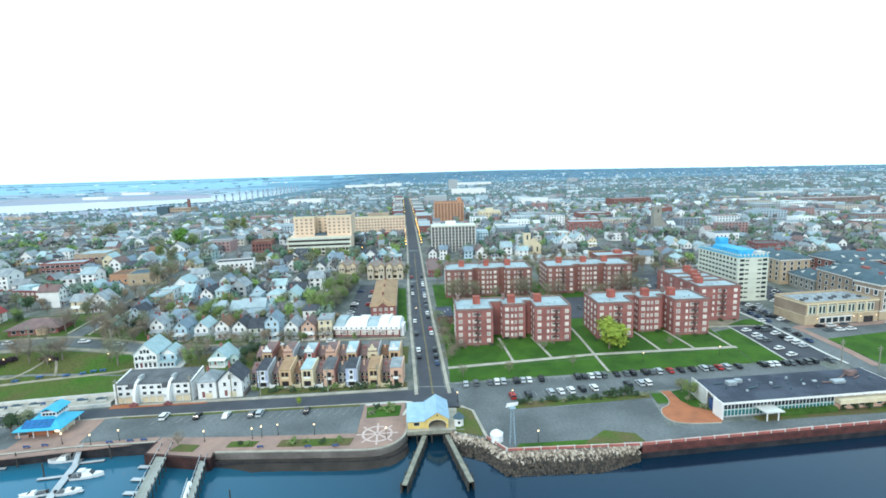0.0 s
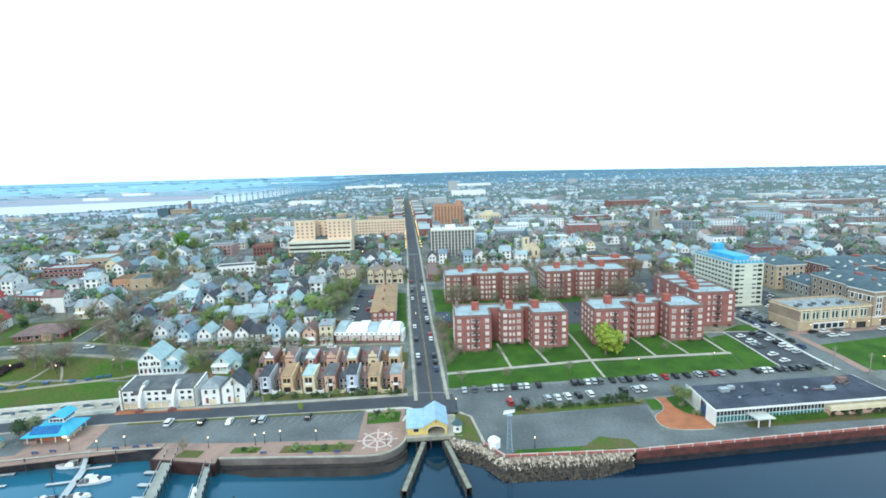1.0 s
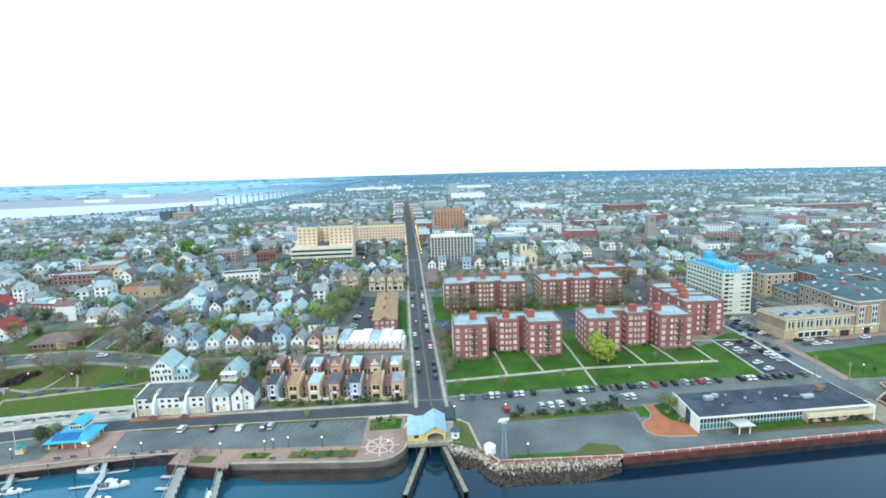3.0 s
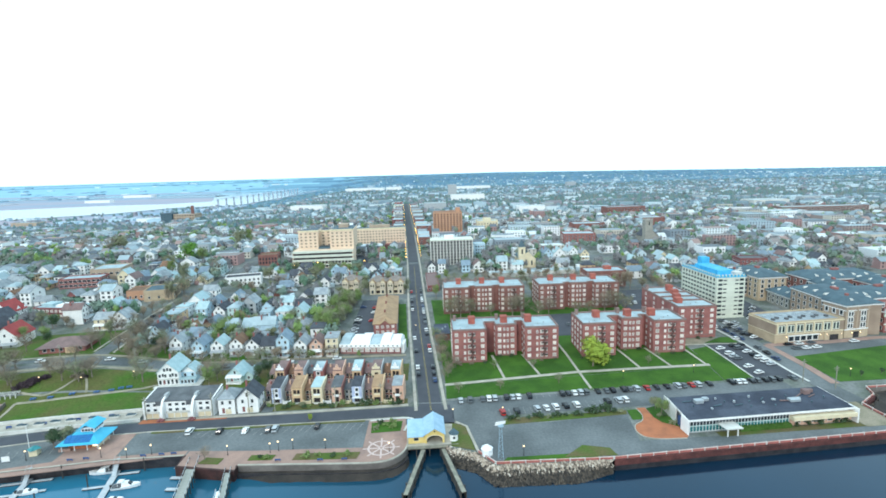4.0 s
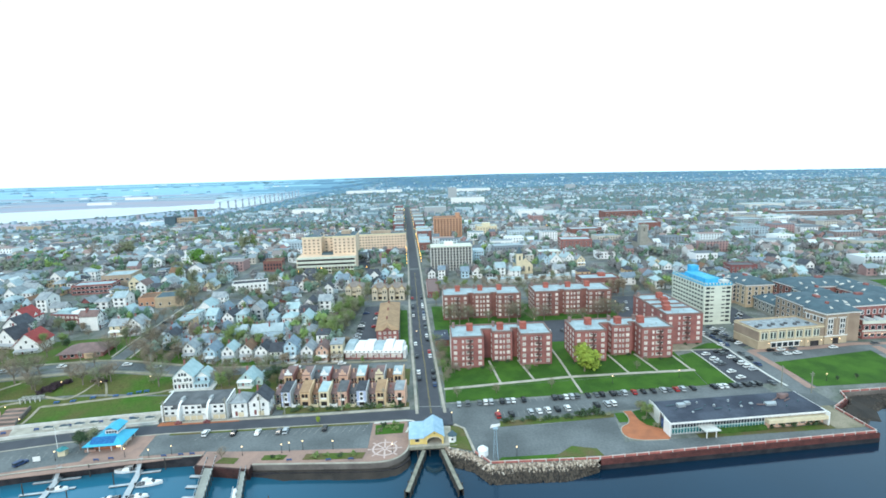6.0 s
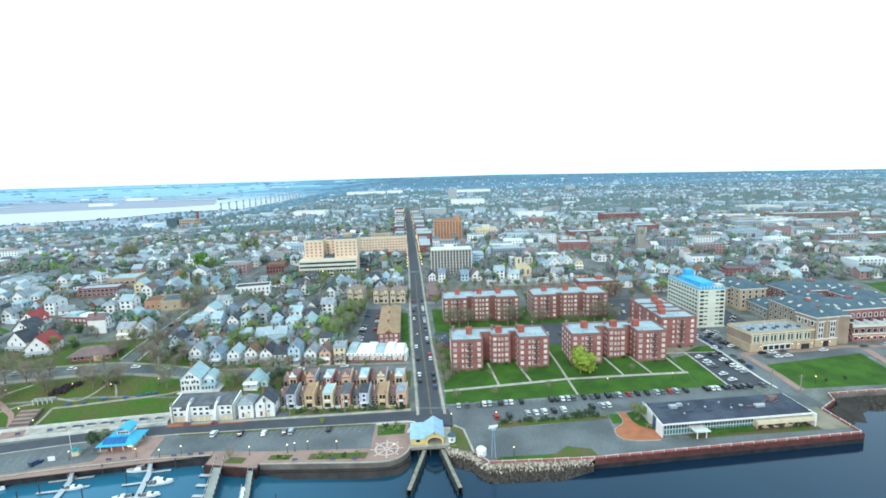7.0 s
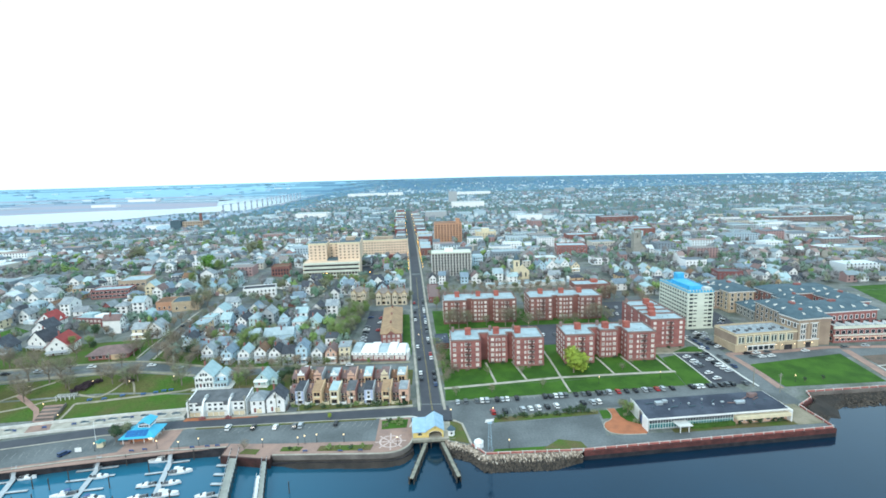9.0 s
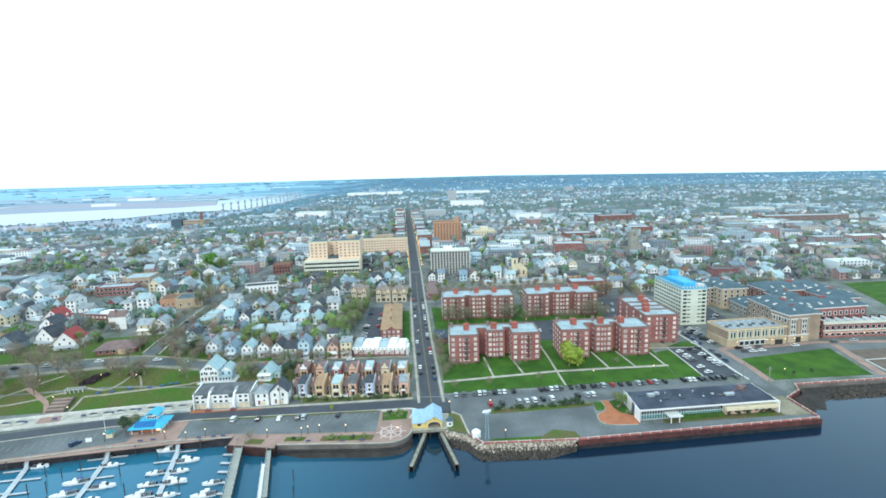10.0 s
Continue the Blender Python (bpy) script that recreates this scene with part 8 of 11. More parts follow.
# ---- ferry slip ----
def ferry_slip():
    th = thing("ferry_slip", pose(-8.0, 132.9, 2.5, 0, 0, 2.0), "yellow clapboard ferry slip house with pale blue gabled roofs", "ferry slip")
    part("deck", _boxed((-0.6, 17.6, -1.6, 13.5, -0.45, 0.1)), M["concrete"], th, "concrete deck over the slip")
    part("deck_beam", _boxed((-0.6, 17.6, -1.9, -1.6, -0.75, 0.3)), M["wood"], th, "pale timber edge beam")
    # gabled hall with an arched mouth: a frame of posts and spandrels round the opening
    w0, w1, h, rise, d = 6.0, 12.8, 3.3, 2.1, 11.8
    bm = bmesh.new()
    mid, half, spring, n = (w0 + w1) / 2, 2.7, 1.3, 12
    arch = [(mid + half * math.cos(math.pi * k / n), spring + 1.55 * math.sin(math.pi * k / n)) for k in range(n + 1)]
    outer = []
    for k in range(n + 1):
        a = math.pi * k / n
        x = mid + (w1 - w0) / 2 * max(-1, min(1, 1.25 * math.cos(a)))
        outer.append((x, h + rise * (1 - abs(x - mid) / ((w1 - w0) / 2)) if abs(math.cos(a)) < 0.8 else (spring + (h - spring) * min(1, math.sin(a) / 0.6))))
    for k in range(n):
        q = [arch[k], outer[k], outer[k + 1], arch[k + 1]]
        f = [bm.verts.new((x, 0.0, z)) for x, z in q]
        b = [bm.verts.new((x, 0.3, z)) for x, z in q]
        bm.faces.new(f)
        bm.faces.new(b[::-1])
        bm.faces.new((f[3], b[3], b[0], f[0]))
    box(bm, w0, mid - half, 0, 0.3, 0, spring)
    box(bm, mid + half, w1, 0, 0.3, 0, spring)
    bmesh.ops.remove_doubles(bm, verts=bm.verts[:], dist=0.02)
    bmesh.ops.recalc_face_normals(bm, faces=bm.faces[:])
    part("front_wall", bm, M["yellow"], th, "yellow gable front with an arched opening")
    part("side_wall", _boxed((w0, w0 + 0.3, 0.3, d, 0, h)), M["yellow"], th)
    part("side_wall", _boxed((w1 - 0.3, w1, 0.3, d, 0, h)), M["yellow"], th)
    part("inner_wall", _boxed((w0 + 0.3, w1 - 0.3, 7.0, 7.3, 0, h)), M["wood_dark"], th, "dark timber inside")
    part("arch_trim", _arch_trim(mid, half, spring), M["cream"], th, "cream arch trim")
    bm = bmesh.new()
    gable(bm, w1 - w0, d, h, rise, 0.45, 0.2)
    roof_ob = part("roof", bm, M["metal_blue"], th, "pale blue standing-seam gable roof", pose(w0, 0, 0))
    for k in range(9):
        for s in (0, 1):
            bm = bmesh.new()
            x0, x1 = (w0 + (w1 - w0) / 2, w1 + 0.45) if s else (w0 - 0.45, w0 + (w1 - w0) / 2)
            za, zb = (h + rise, h - rise * 0.45 / 3.4) if s else (h - rise * 0.45 / 3.4, h + rise)
            y = -0.3 + 1.45 * k
            solid(bm, [(x0, y, za + 0.2), (x1, y, zb + 0.2), (x1, y + 0.06, zb + 0.2), (x0, y + 0.06, za + 0.2), (x0, y, za + 0.27), (x1, y, zb + 0.27), (x1, y + 0.06, zb + 0.27), (x0, y + 0.06, za + 0.27)],
                  [(0, 3, 2, 1), (4, 5, 6, 7), (0, 1, 5, 4), (1, 2, 6, 5), (2, 3, 7, 6), (3, 0, 4, 7)])
            part("seam", bm, M["metal_blue"], roof_ob, "", pose(-w0, 0, 0))
    bm = bmesh.new()
    tube(bm, (mid, -0.06, h + 1.0), (mid, 0.02, h + 1.0), 0.28, 0.28, 10)
    part("gable_vent", bm, M["metal_dark"], th)
    # annexe
    part("annexe_wall", _boxed((0.3, 5.98, 0.4, 11, 0, 2.6)), M["yellow"], th, "yellow clapboard annexe")
    bm = bmesh.new()
    solid(bm, [(-0.1, 0.0, 2.5), (5.6, 0.0, 2.5), (5.6, 11.2, 3.4), (-0.1, 11.2, 3.4), (-0.1, 0.0, 2.7), (5.6, 0.0, 2.7), (5.6, 11.2, 3.6), (-0.1, 11.2, 3.6)],
          [(0, 3, 2, 1), (4, 5, 6, 7), (0, 1, 5, 4), (1, 2, 6, 5), (2, 3, 7, 6), (3, 0, 4, 7)])
    part("annexe_roof", bm, M["metal_blue"], th, "pale blue sloping roof")
    part("window", window_mesh(1.6, 1.1, "glass", "cream"), None, th, "", pose(3.0, 0.4, 1.1))
    for s in (2, 5, 8, 11):
        bm = bmesh.new()
        tube(bm, (s * 1.5, -1.75, -4), (s * 1.5, -1.75, -0.4), 0.2, 0.2, 7)
        part("post", bm, M["wood_dark"], th)
    part("back_wall", _boxed((-0.6, 17.6, 2.0, 2.4, -5, -0.46)), M["wet"], th, "dark wall below the deck")


def _arch_trim(mid, half, spring):
    bm = bmesh.new()
    n = 12
    ring = []
    for k in range(n + 1):
        a = math.pi * k / n
        ring.append([(mid + r * math.cos(a), spring + q * math.sin(a)) for r, q in ((half, 1.55), (half + 0.25, 1.8))])
    for a, b in zip(ring, ring[1:]):
        v = [bm.verts.new((p[0], -0.05, p[1])) for p in (a[0], a[1], b[1], b[0])]
        w = [bm.verts.new((p[0], 0.0, p[1])) for p in (a[0], a[1], b[1], b[0])]
        bm.faces.new(v)
        for k in range(4):
            bm.faces.new((v[k], w[k], w[(k + 1) % 4], v[(k + 1) % 4]))
    return bm


ferry_slip()


def fender_pier(a, b, lab):
    """A timber guide pier on piles, running out from the slip."""
    ln = math.hypot(b[0] - a[0], b[1] - a[1])
    th = thing("guide_pier", pose(a[0], a[1], 0, 0, 0, math.degrees(math.atan2(b[1] - a[1], b[0] - a[0]))), lab, "pier", "guide piers")
    part("deck", _boxed((0, ln, -0.65, 0.65, 1.3, 1.55)), M["wood"], th)
    part("fender", _boxed((0, ln, -0.85, -0.67, -2, 1.5)), M["wood_dark"], th)
    part("fender", _boxed((0, ln, 0.67, 0.85, -2, 1.5)), M["wood_dark"], th)
    me = cached("fpile", lambda: _pile_mesh(-4, 2.0, 0.22))
    n = int(ln / 2.4)
    for k in range(n + 1):
        part("post", me, None, th, "", pose(ln * k / n, 1.0 if k % 2 else -1.0, 0))


def _pile_mesh(z0, z1, r):
    bm = bmesh.new()
    tube(bm, (0, 0, z0), (0, 0, z1), r, r * 0.9, 7)
    return mesh_of(bm, "pile", M["wood_dark"])


fender_pier((-2.6, 131.2), (-7.6, 107.5), "long timber guide pier flaring out from the slip")
fender_pier((4.2, 131.2), (9.7, 107.6), "long timber guide pier flaring out from the slip")


def hut():
    th = thing("hut", pose(8.1, 134.8, 2.6), "small white hut with a blue-grey pyramid roof", "hut")
    bm = bmesh.new()
    prism(bm, [(1.5 * math.cos(math.pi / 8 + math.pi / 4 * k), 1.5 * math.sin(math.pi / 8 + math.pi / 4 * k)) for k in range(8)], -0.3, 2.6)
    part("wall", bm, M["white"], th)
    bm = bmesh.new()
    tube(bm, (0, 0, 2.6), (0, 0, 4.4), 1.9, 0.05, 8)
    part("roof", bm, M["roof_slate"], th)
    part("window", window_mesh(0.8, 0.9), None, th, "", pose(0, -1.4, 1.0))
    th = thing("tent", pose(18.6, 124.8, 2.55, 0, 0, 10), "white peaked canvas tent on the empty lot", "tent")
    ring = [(math.cos(math.pi / 6 + math.pi / 3 * k), math.sin(math.pi / 6 + math.pi / 3 * k)) for k in range(6)]
    bm = bmesh.new()
    prism(bm, [(1.9 * c, 1.9 * q) for c, q in ring], 0, 2.3)
    part("wall", bm, M["canvas"], th)
    bm = bmesh.new()
    tube(bm, (0, 0, 2.3), (0, 0, 3.0), 2.1, 1.25, 6)
    tube(bm, (0, 0, 3.0), (0, 0, 3.7), 1.25, 0.08, 6)
    part("top", bm, M["canvas"], th)
    th = thing("light_tower", pose(22.8, 122.0, 2.5), "slim pale blue steel lattice tower with a small white board", "tower")
    bm = bmesh.new()
    for s, t in ((-1, -1), (1, -1), (1, 1), (-1, 1)):
        tube(bm, (s * 0.8, t * 0.8, 0), (s * 0.35, t * 0.35, 11.6), 0.05, 0.04, 5)
    for k in range(8):
        z = 1.45 * k
        r0, r1 = 0.8 - 0.056 * k, 0.8 - 0.056 * (k + 1)
        for s, t, u, v in ((-1, -1, 1, -1), (1, -1, 1, 1), (1, 1, -1, 1), (-1, 1, -1, -1)):
            tube(bm, (s * r0, t * r0, z), (u * r1, v * r1, z + 1.45), 0.025, 0.025, 4)
            tube(bm, (s * r0, t * r0, z), (u * r0, v * r0, z), 0.025, 0.025, 4)
    part("lattice", bm, M["pale_steel"], th)
    part("platform", _boxed((-0.9, 0.9, -0.9, 0.9, 11.6, 11.7)), M["pale_steel"], th)
    bm = bmesh.new()
    solid(bm, [(-1.9, -0.1, 11.7), (1.5, -0.1, 12.3), (1.7, -0.1, 13.2), (-1.5, -0.1, 12.9), (-1.9, 0.1, 11.7), (1.5, 0.1, 12.3), (1.7, 0.1, 13.2), (-1.5, 0.1, 12.9)],
          [(0, 1, 2, 3), (7, 6, 5, 4), (0, 4, 5, 1), (1, 5, 6, 2), (2, 6, 7, 3), (3, 7, 4, 0)])
    part("day_board", bm, M["white"], th, "white tilted board")


hut()


def compass_rose():
    th = thing("compass_rose", pose(-17, 131.4, 2.64), "white stone compass rose set in the brick plaza", "paving")
    bm = bmesh.new()
    n = 40
    for r0, r1 in ((4.0, 4.7), (0.5, 1.0)):
        ring = [[bm.verts.new((r * math.cos(2 * math.pi * k / n), r * math.sin(2 * math.pi * k / n), z)) for r, z in ((r0, 0), (r0, 0.03), (r1, 0.03), (r1, 0))] for k in range(n)]
        for k in range(n):
            a, b = ring[k], ring[(k + 1) % n]
            for j in range(3):
                bm.faces.new((a[j], a[j + 1], b[j + 1], b[j]))
    part("ring", bm, M["rail_pale"], th)
    spoke = _boxed((1.0, 6.3, -0.28, 0.28, 0, 0.036))
    me = mesh_of(spoke, "spoke", M["rail_pale"])
    for k in range(8):
        part("spoke", me, None, th, "", pose(0, 0, 0, 0, 0, 45 * k + 3))


compass_rose()


def pavilion():
    th = thing("pavilion", pose(-129.2, 137.4, 2.6, 0, 0, 4), "waterfront pavilion with a broad azure metal roof and clerestory", "pavilion")
    W, D = 12.4, 10.0
    part("wall", _boxed((1.6, W - 3.4, 1.6, D - 1.5, -0.5, 2.6)), M["brick_orange"], th, "orange brick wall")
    part("wall", _boxed((W - 3.3, W - 0.8, 2.2, D - 1.5, -0.5, 2.5)), M["cream"], th)
    part("low_wall", _boxed((-1.0, 3.0, 0.2, 0.7, -0.5, 0.9)), M["brick_pave"], th)
    bm = bmesh.new()
    hip(bm, 0, W, 0, D, 2.5, 2.6, 1.0, 0.15, flat=2.4)
    pav_roof = part("roof", bm, M["azure"], th, "azure standing-seam hipped roof")
    part("clerestory", _boxed((5.2, 9.6, 3.6, 9.4, 4.2, 6.6)), M["white"], th, "white clerestory with small panes")
    bm = bmesh.new()
    gable(bm, 5.2, 6.6, 0, 1.1, 0.35, 0.15, "y")
    part("clerestory_roof", bm, M["azure"], th, "", pose(4.8, 3.2, 6.6))
    me = window_mesh(0.85, 0.9, "glass", "white", False)
    windows_on(th, me, "front", W, D, [5.95 + 1.0 * k for k in range(4)], [5.3], y=3.6)
    for k in range(5):
        part("window", me, None, th, "", pose(9.6, 4.2 + 1.1 * k, 5.3, 0, 0, 90))
        part("window", me, None, th, "", pose(5.2, 4.2 + 1.1 * k, 5.3, 0, 0, -90))
    # panel array lying on the front slope
    s = 2.6 / (D / 2 + 1.0 - 1.2)
    for k in range(5):
        for j in range(2):
            x, y0, y1 = 1.2 + 1.75 * k, -0.2 + 1.4 * j, 1.1 + 1.4 * j
            z0, z1 = 2.65 + (y0 + 1.0) * s + 0.14, 2.65 + (y1 + 1.0) * s + 0.14
            me = bmesh.new()
            solid(me, [(x, y0, z0), (x + 1.65, y0, z0), (x + 1.65, y1, z1), (x, y1, z1), (x, y0, z0 - 0.08), (x + 1.65, y0, z0 - 0.08), (x + 1.65, y1, z1 - 0.08), (x, y1, z1 - 0.08)],
                  [(0, 1, 2, 3), (7, 6, 5, 4), (0, 4, 5, 1), (1, 5, 6, 2), (2, 6, 7, 3), (3, 7, 4, 0)])
            part("solar_panel", me, M["solar"], pav_roof, "deep blue solar panel")
    col = cached("pvcol", lambda: _post_mesh(2.6, 0.15))
    for x in (0.2, 4.4, 8.6, W - 0.2):
        part("column", col, None, th, "", pose(x, 0.2, -0.1))
    for y in (3.5, 7, D - 0.2):
        part("column", col, None, th, "", pose(W - 0.2, y, -0.1))
    part("lit_sign", _boxed((9.4, 10.8, 2.06, 2.18, 0.4, 2.2)), M["lamp_glow"], th, "lit doorway")
    th = thing("kiosk", pose(-137.4, 136.6, 2.6, 0, 0, 10), "small kiosk with a teal roof", "kiosk")
    part("wall", _boxed((-1.2, 1.2, -1.2, 1.2, 0, 2.2)), M["cream"], th)
    bm = bmesh.new()
    tube(bm, (0, 0, 2.2), (0, 0, 3.4), 2.3, 0.1, 4)
    part("roof", bm, M["teal"], th)
    th = thing("flag_pole", pose(-140.6, 138.4, 2.5), "tall white flag pole", "flag pole")
    bm = bmesh.new()
    tube(bm, (0, 0, 0), (0, 0, 9.5), 0.12, 0.06, 6)
    part("pole", bm, M["white"], th)
    ball_bm = bmesh.new()
    ball(ball_bm, (0, 0, 9.6), 0.15)
    part("finial", ball_bm, M["white"], th)
    th = thing("sign_board", pose(-143.5, 132, 2.6, 0, 0, 10), "white sign board on two legs", "sign")
    part("board", _boxed((-1.2, 1.2, -0.06, 0.06, 0.5, 2.3)), M["white"], th)
    part("leg", _boxed((-1.0, -0.9, -0.05, 0.05, -0.1, 0.5)), M["metal_dark"], th)
    part("leg", _boxed((0.9, 1.0, -0.05, 0.05, -0.1, 0.5)), M["metal_dark"], th)


def _post_mesh(h, r):
    bm = bmesh.new()
    tube(bm, (0, 0, 0), (0, 0, h), r, r, 6)
    return mesh_of(bm, "column", M["white"])


pavilion()


# park stair and stone shelter on the slope
def park_stair():
    th = thing("park_stair", pose(-184.4, 161.0, 2.9, 0, 0, 6), "broad terraced stair of worn brick and dark stone steps", "stair")
    for k in range(4):
        part("landing", _boxed((0.6 - 0.5 * k, 8.2 - 0.2 * k, 2.7 * k + 0.9, 2.7 * k + 2.72, -1.5, 0.62 * (k + 1))), M["brick_pave"], th, "worn brick landing")
        for q in range(3):
            part("step", _boxed((0.6 - 0.5 * k, 8.2 - 0.2 * k, 2.7 * k + 0.3 * q, 2.7 * k + 0.3 * q + 0.3, -1.5, 0.62 * k + 0.155 * (q + 1))), M["stone"], th, "dark stone step")
    bm = bmesh.new()
    solid(bm, [(8.4, -0.2, -1.5), (8.9, -0.2, -1.5), (8.2, 11.2, -1.5), (7.7, 11.2, -1.5), (8.4, -0.2, 0.7), (8.9, -0.2, 0.7), (8.2, 11.2, 3.0), (7.7, 11.2, 3.0)], [(0, 3, 2, 1), (4, 5, 6, 7), (0, 1, 5, 4), (1, 2, 6, 5), (2, 3, 7, 6), (3, 0, 4, 7)])
    part("cheek_wall", bm, M["stone"], th, "dark stone cheek wall")
    th = thing("pergola", pose(-184.6, 175.6, 4.6, 0, 0, 8), "pale timber pergola above the park stair", "pergola")
    part("plinth", _boxed((-0.3, 8.9, -0.3, 3.1, -1.5, 0.35)), M["concrete"], th)
    part("back_wall", _boxed((-0.2, 8.8, 2.75, 2.95, 0.35, 2.9)), M["stone"], th, "dark back wall")
    post = cached("pgpost", lambda: mesh_of(_boxed((-0.16, 0.16, -0.16, 0.16, 0.35, 2.9)), "post", M["pale"]))
    for k in range(5):
        for y in (0.2, 2.6):
            part("post", post, None, th, "", pose(0.3 + 2.0 * k, y, 0))
    for y in (0.2, 2.6):
        part("beam", _boxed((-0.3, 8.9, y - 0.1, y + 0.1, 2.9, 3.15)), M["pale"], th)
    slat = cached("pgslat", lambda: mesh_of(_boxed((-0.08, 0.08, -0.4, 3.2, 3.15, 3.35)), "slat", M["pale"]))
    for k in range(10):
        part("slat", slat, None, th, "", pose(0.1 + 0.94 * k, 0, 0))
    th = thing("rock_outcrop", pose(-174, 186.4, 7.6), "dark rock-edged planting mound", "rock")
    rng = random.Random(4)
    for _ in range(14):
        x, y, r = rng.uniform(-6, 6), rng.uniform(-2.5, 2.5), rng.uniform(0.8, 1.6)
        bm = bmesh.new()
        solid(bm, [(x + r, y, -0.6), (x, y + r, -0.6), (x - r, y, -0.6), (x, y - r, -0.6), (x + 0.2, y, r * 0.7)], [(0, 1, 4), (1, 2, 4), (2, 3, 4), (3, 0, 4), (0, 3, 2, 1)])
        part("stone", bm, M["stone"], th)


park_stair()


# ---- marina ----
def dock_run(a, b, width, z, name="floating_dock", label="pale floating dock walkway", gang=None):
    ln = math.hypot(b[0] - a[0], b[1] - a[1])
    th = thing(name, pose(a[0], a[1], SEA, 0, 0, math.degrees(math.atan2(b[1] - a[1], b[0] - a[0]))), label, "dock", "floating docks")
    part("deck", _boxed((0, ln, -width / 2, width / 2, z - 0.15, z)), M["dock"], th)
    part("float", _boxed((0.1, ln - 0.1, -width / 2 + 0.1, width / 2 - 0.1, -0.5, z - 0.16)), M["wood_dark"], th)
    return th


def boat_meshes(kind):
    def build():
        L, B = (8.4, 2.9) if kind == "cabin" else (6.2, 2.3)
        bm = bmesh.new()
        secs = []
        for u, w, zk in ((0.0, 0.92, -0.3), (0.35, 1.0, -0.35), (0.65, 0.86, -0.3), (0.86, 0.5, -0.1), (1.0, 0.03, 0.35)):
            x = u * L
            hw = B / 2 * w
            sheer = 0.85 + 0.45 * u * u
            secs.append([bm.verts.new(p) for p in ((x, -hw, sheer), (x, -hw * 0.85, 0.1), (x, 0, zk), (x, hw * 0.85, 0.1), (x, hw, sheer))])
        for a, b in zip(secs, secs[1:]):
            for k in range(4):
                bm.faces.new((a[k], b[k], b[k + 1], a[k + 1]))
        bm.faces.new(secs[0])
        for a, b in zip(secs[1:], secs[2:]):
            bm.faces.new((a[0], a[4], b[4], b[0]))
        bmesh.ops.recalc_face_normals(bm, faces=bm.faces[:])
        hull = mesh_of(bm, "hull", M["hull"])
        deck = mesh_of(_boxed((0.3, L * 0.36, -B * 0.36, B * 0.36, 0.86, 0.93)), "cockpit", M["roof_charcoal"])
        bm = bmesh.new()
        ch = 1.05 if kind == "cabin" else 0.6
        x0, x1 = L * 0.38, L * 0.7
        solid(bm, [(x0, -B * 0.36, 0.95), (x1, -B * 0.3, 1.0), (x1, B * 0.3, 1.0), (x0, B * 0.36, 0.95), (x0, -B * 0.3, 0.95 + ch), (x1 - 1.0, -B * 0.24, 0.95 + ch), (x1 - 1.0, B * 0.24, 0.95 + ch), (x0, B * 0.3, 0.95 + ch)],
              [(0, 3, 2, 1), (4, 5, 6, 7), (0, 1, 5, 4), (1, 2, 6, 5), (2, 3, 7, 6), (3, 0, 4, 7)])
        cabin = mesh_of(bm, "cabin", M["hull"])
        bm = bmesh.new()
        solid(bm, [(x1 - 0.02, -B * 0.28, 1.12), (x1 - 0.02, B * 0.28, 1.12), (x1 - 0.85, B * 0.22, 0.9 + ch), (x1 - 0.85, -B * 0.22, 0.9 + ch), (x1 + 0.05, -B * 0.28, 1.12), (x1 + 0.05, B * 0.28, 1.12), (x1 - 0.78, B * 0.22, 0.9 + ch), (x1 - 0.78, -B * 0.22, 0.9 + ch)],
              [(4, 5, 6, 7), (3, 2, 1, 0), (0, 1, 5, 4), (1, 2, 6, 5), (2, 3, 7, 6), (3, 0, 4, 7)])
        shield = mesh_of(bm, "windscreen", M["glass"])
        motor = mesh_of(_boxed((-0.5, -0.05, -0.25, 0.25, -0.3, 1.2), (-0.6, 0.0, -0.3, 0.3, 1.0, 1.35)), "outboard", M["metal_dark"])
        return hull, deck, cabin, shield, motor
    return cached(("boat", kind), build)


def boat(x, y, ang, kind, stripe=False):
    th = thing("motor_boat", pose(x, y, SEA, 0, 0, ang), "white %s moored at a floating dock" % ("cabin cruiser" if kind == "cabin" else "open motor boat"), "boat", "moored boats")
    hull, deck, cabin, shield, motor = boat_meshes(kind)
    part("hull", hull, None, th)
    part("cockpit", deck, None, th)
    part("windscreen", shield, None, part("cabin", cabin, None, th))
    part("outboard", motor, None, th)
    if kind == "cabin":
        part("canopy", cached("bcan", lambda: mesh_of(_boxed((1.9, 3.6, -0.9, 0.9, 2.3, 2.4), (2.0, 2.08, -0.85, -0.77, 0.8, 2.3), (2.0, 2.08, 0.77, 0.85, 0.8, 2.3)), "canopy", M["hull"])), M["hull_blue"] if stripe else None, th)


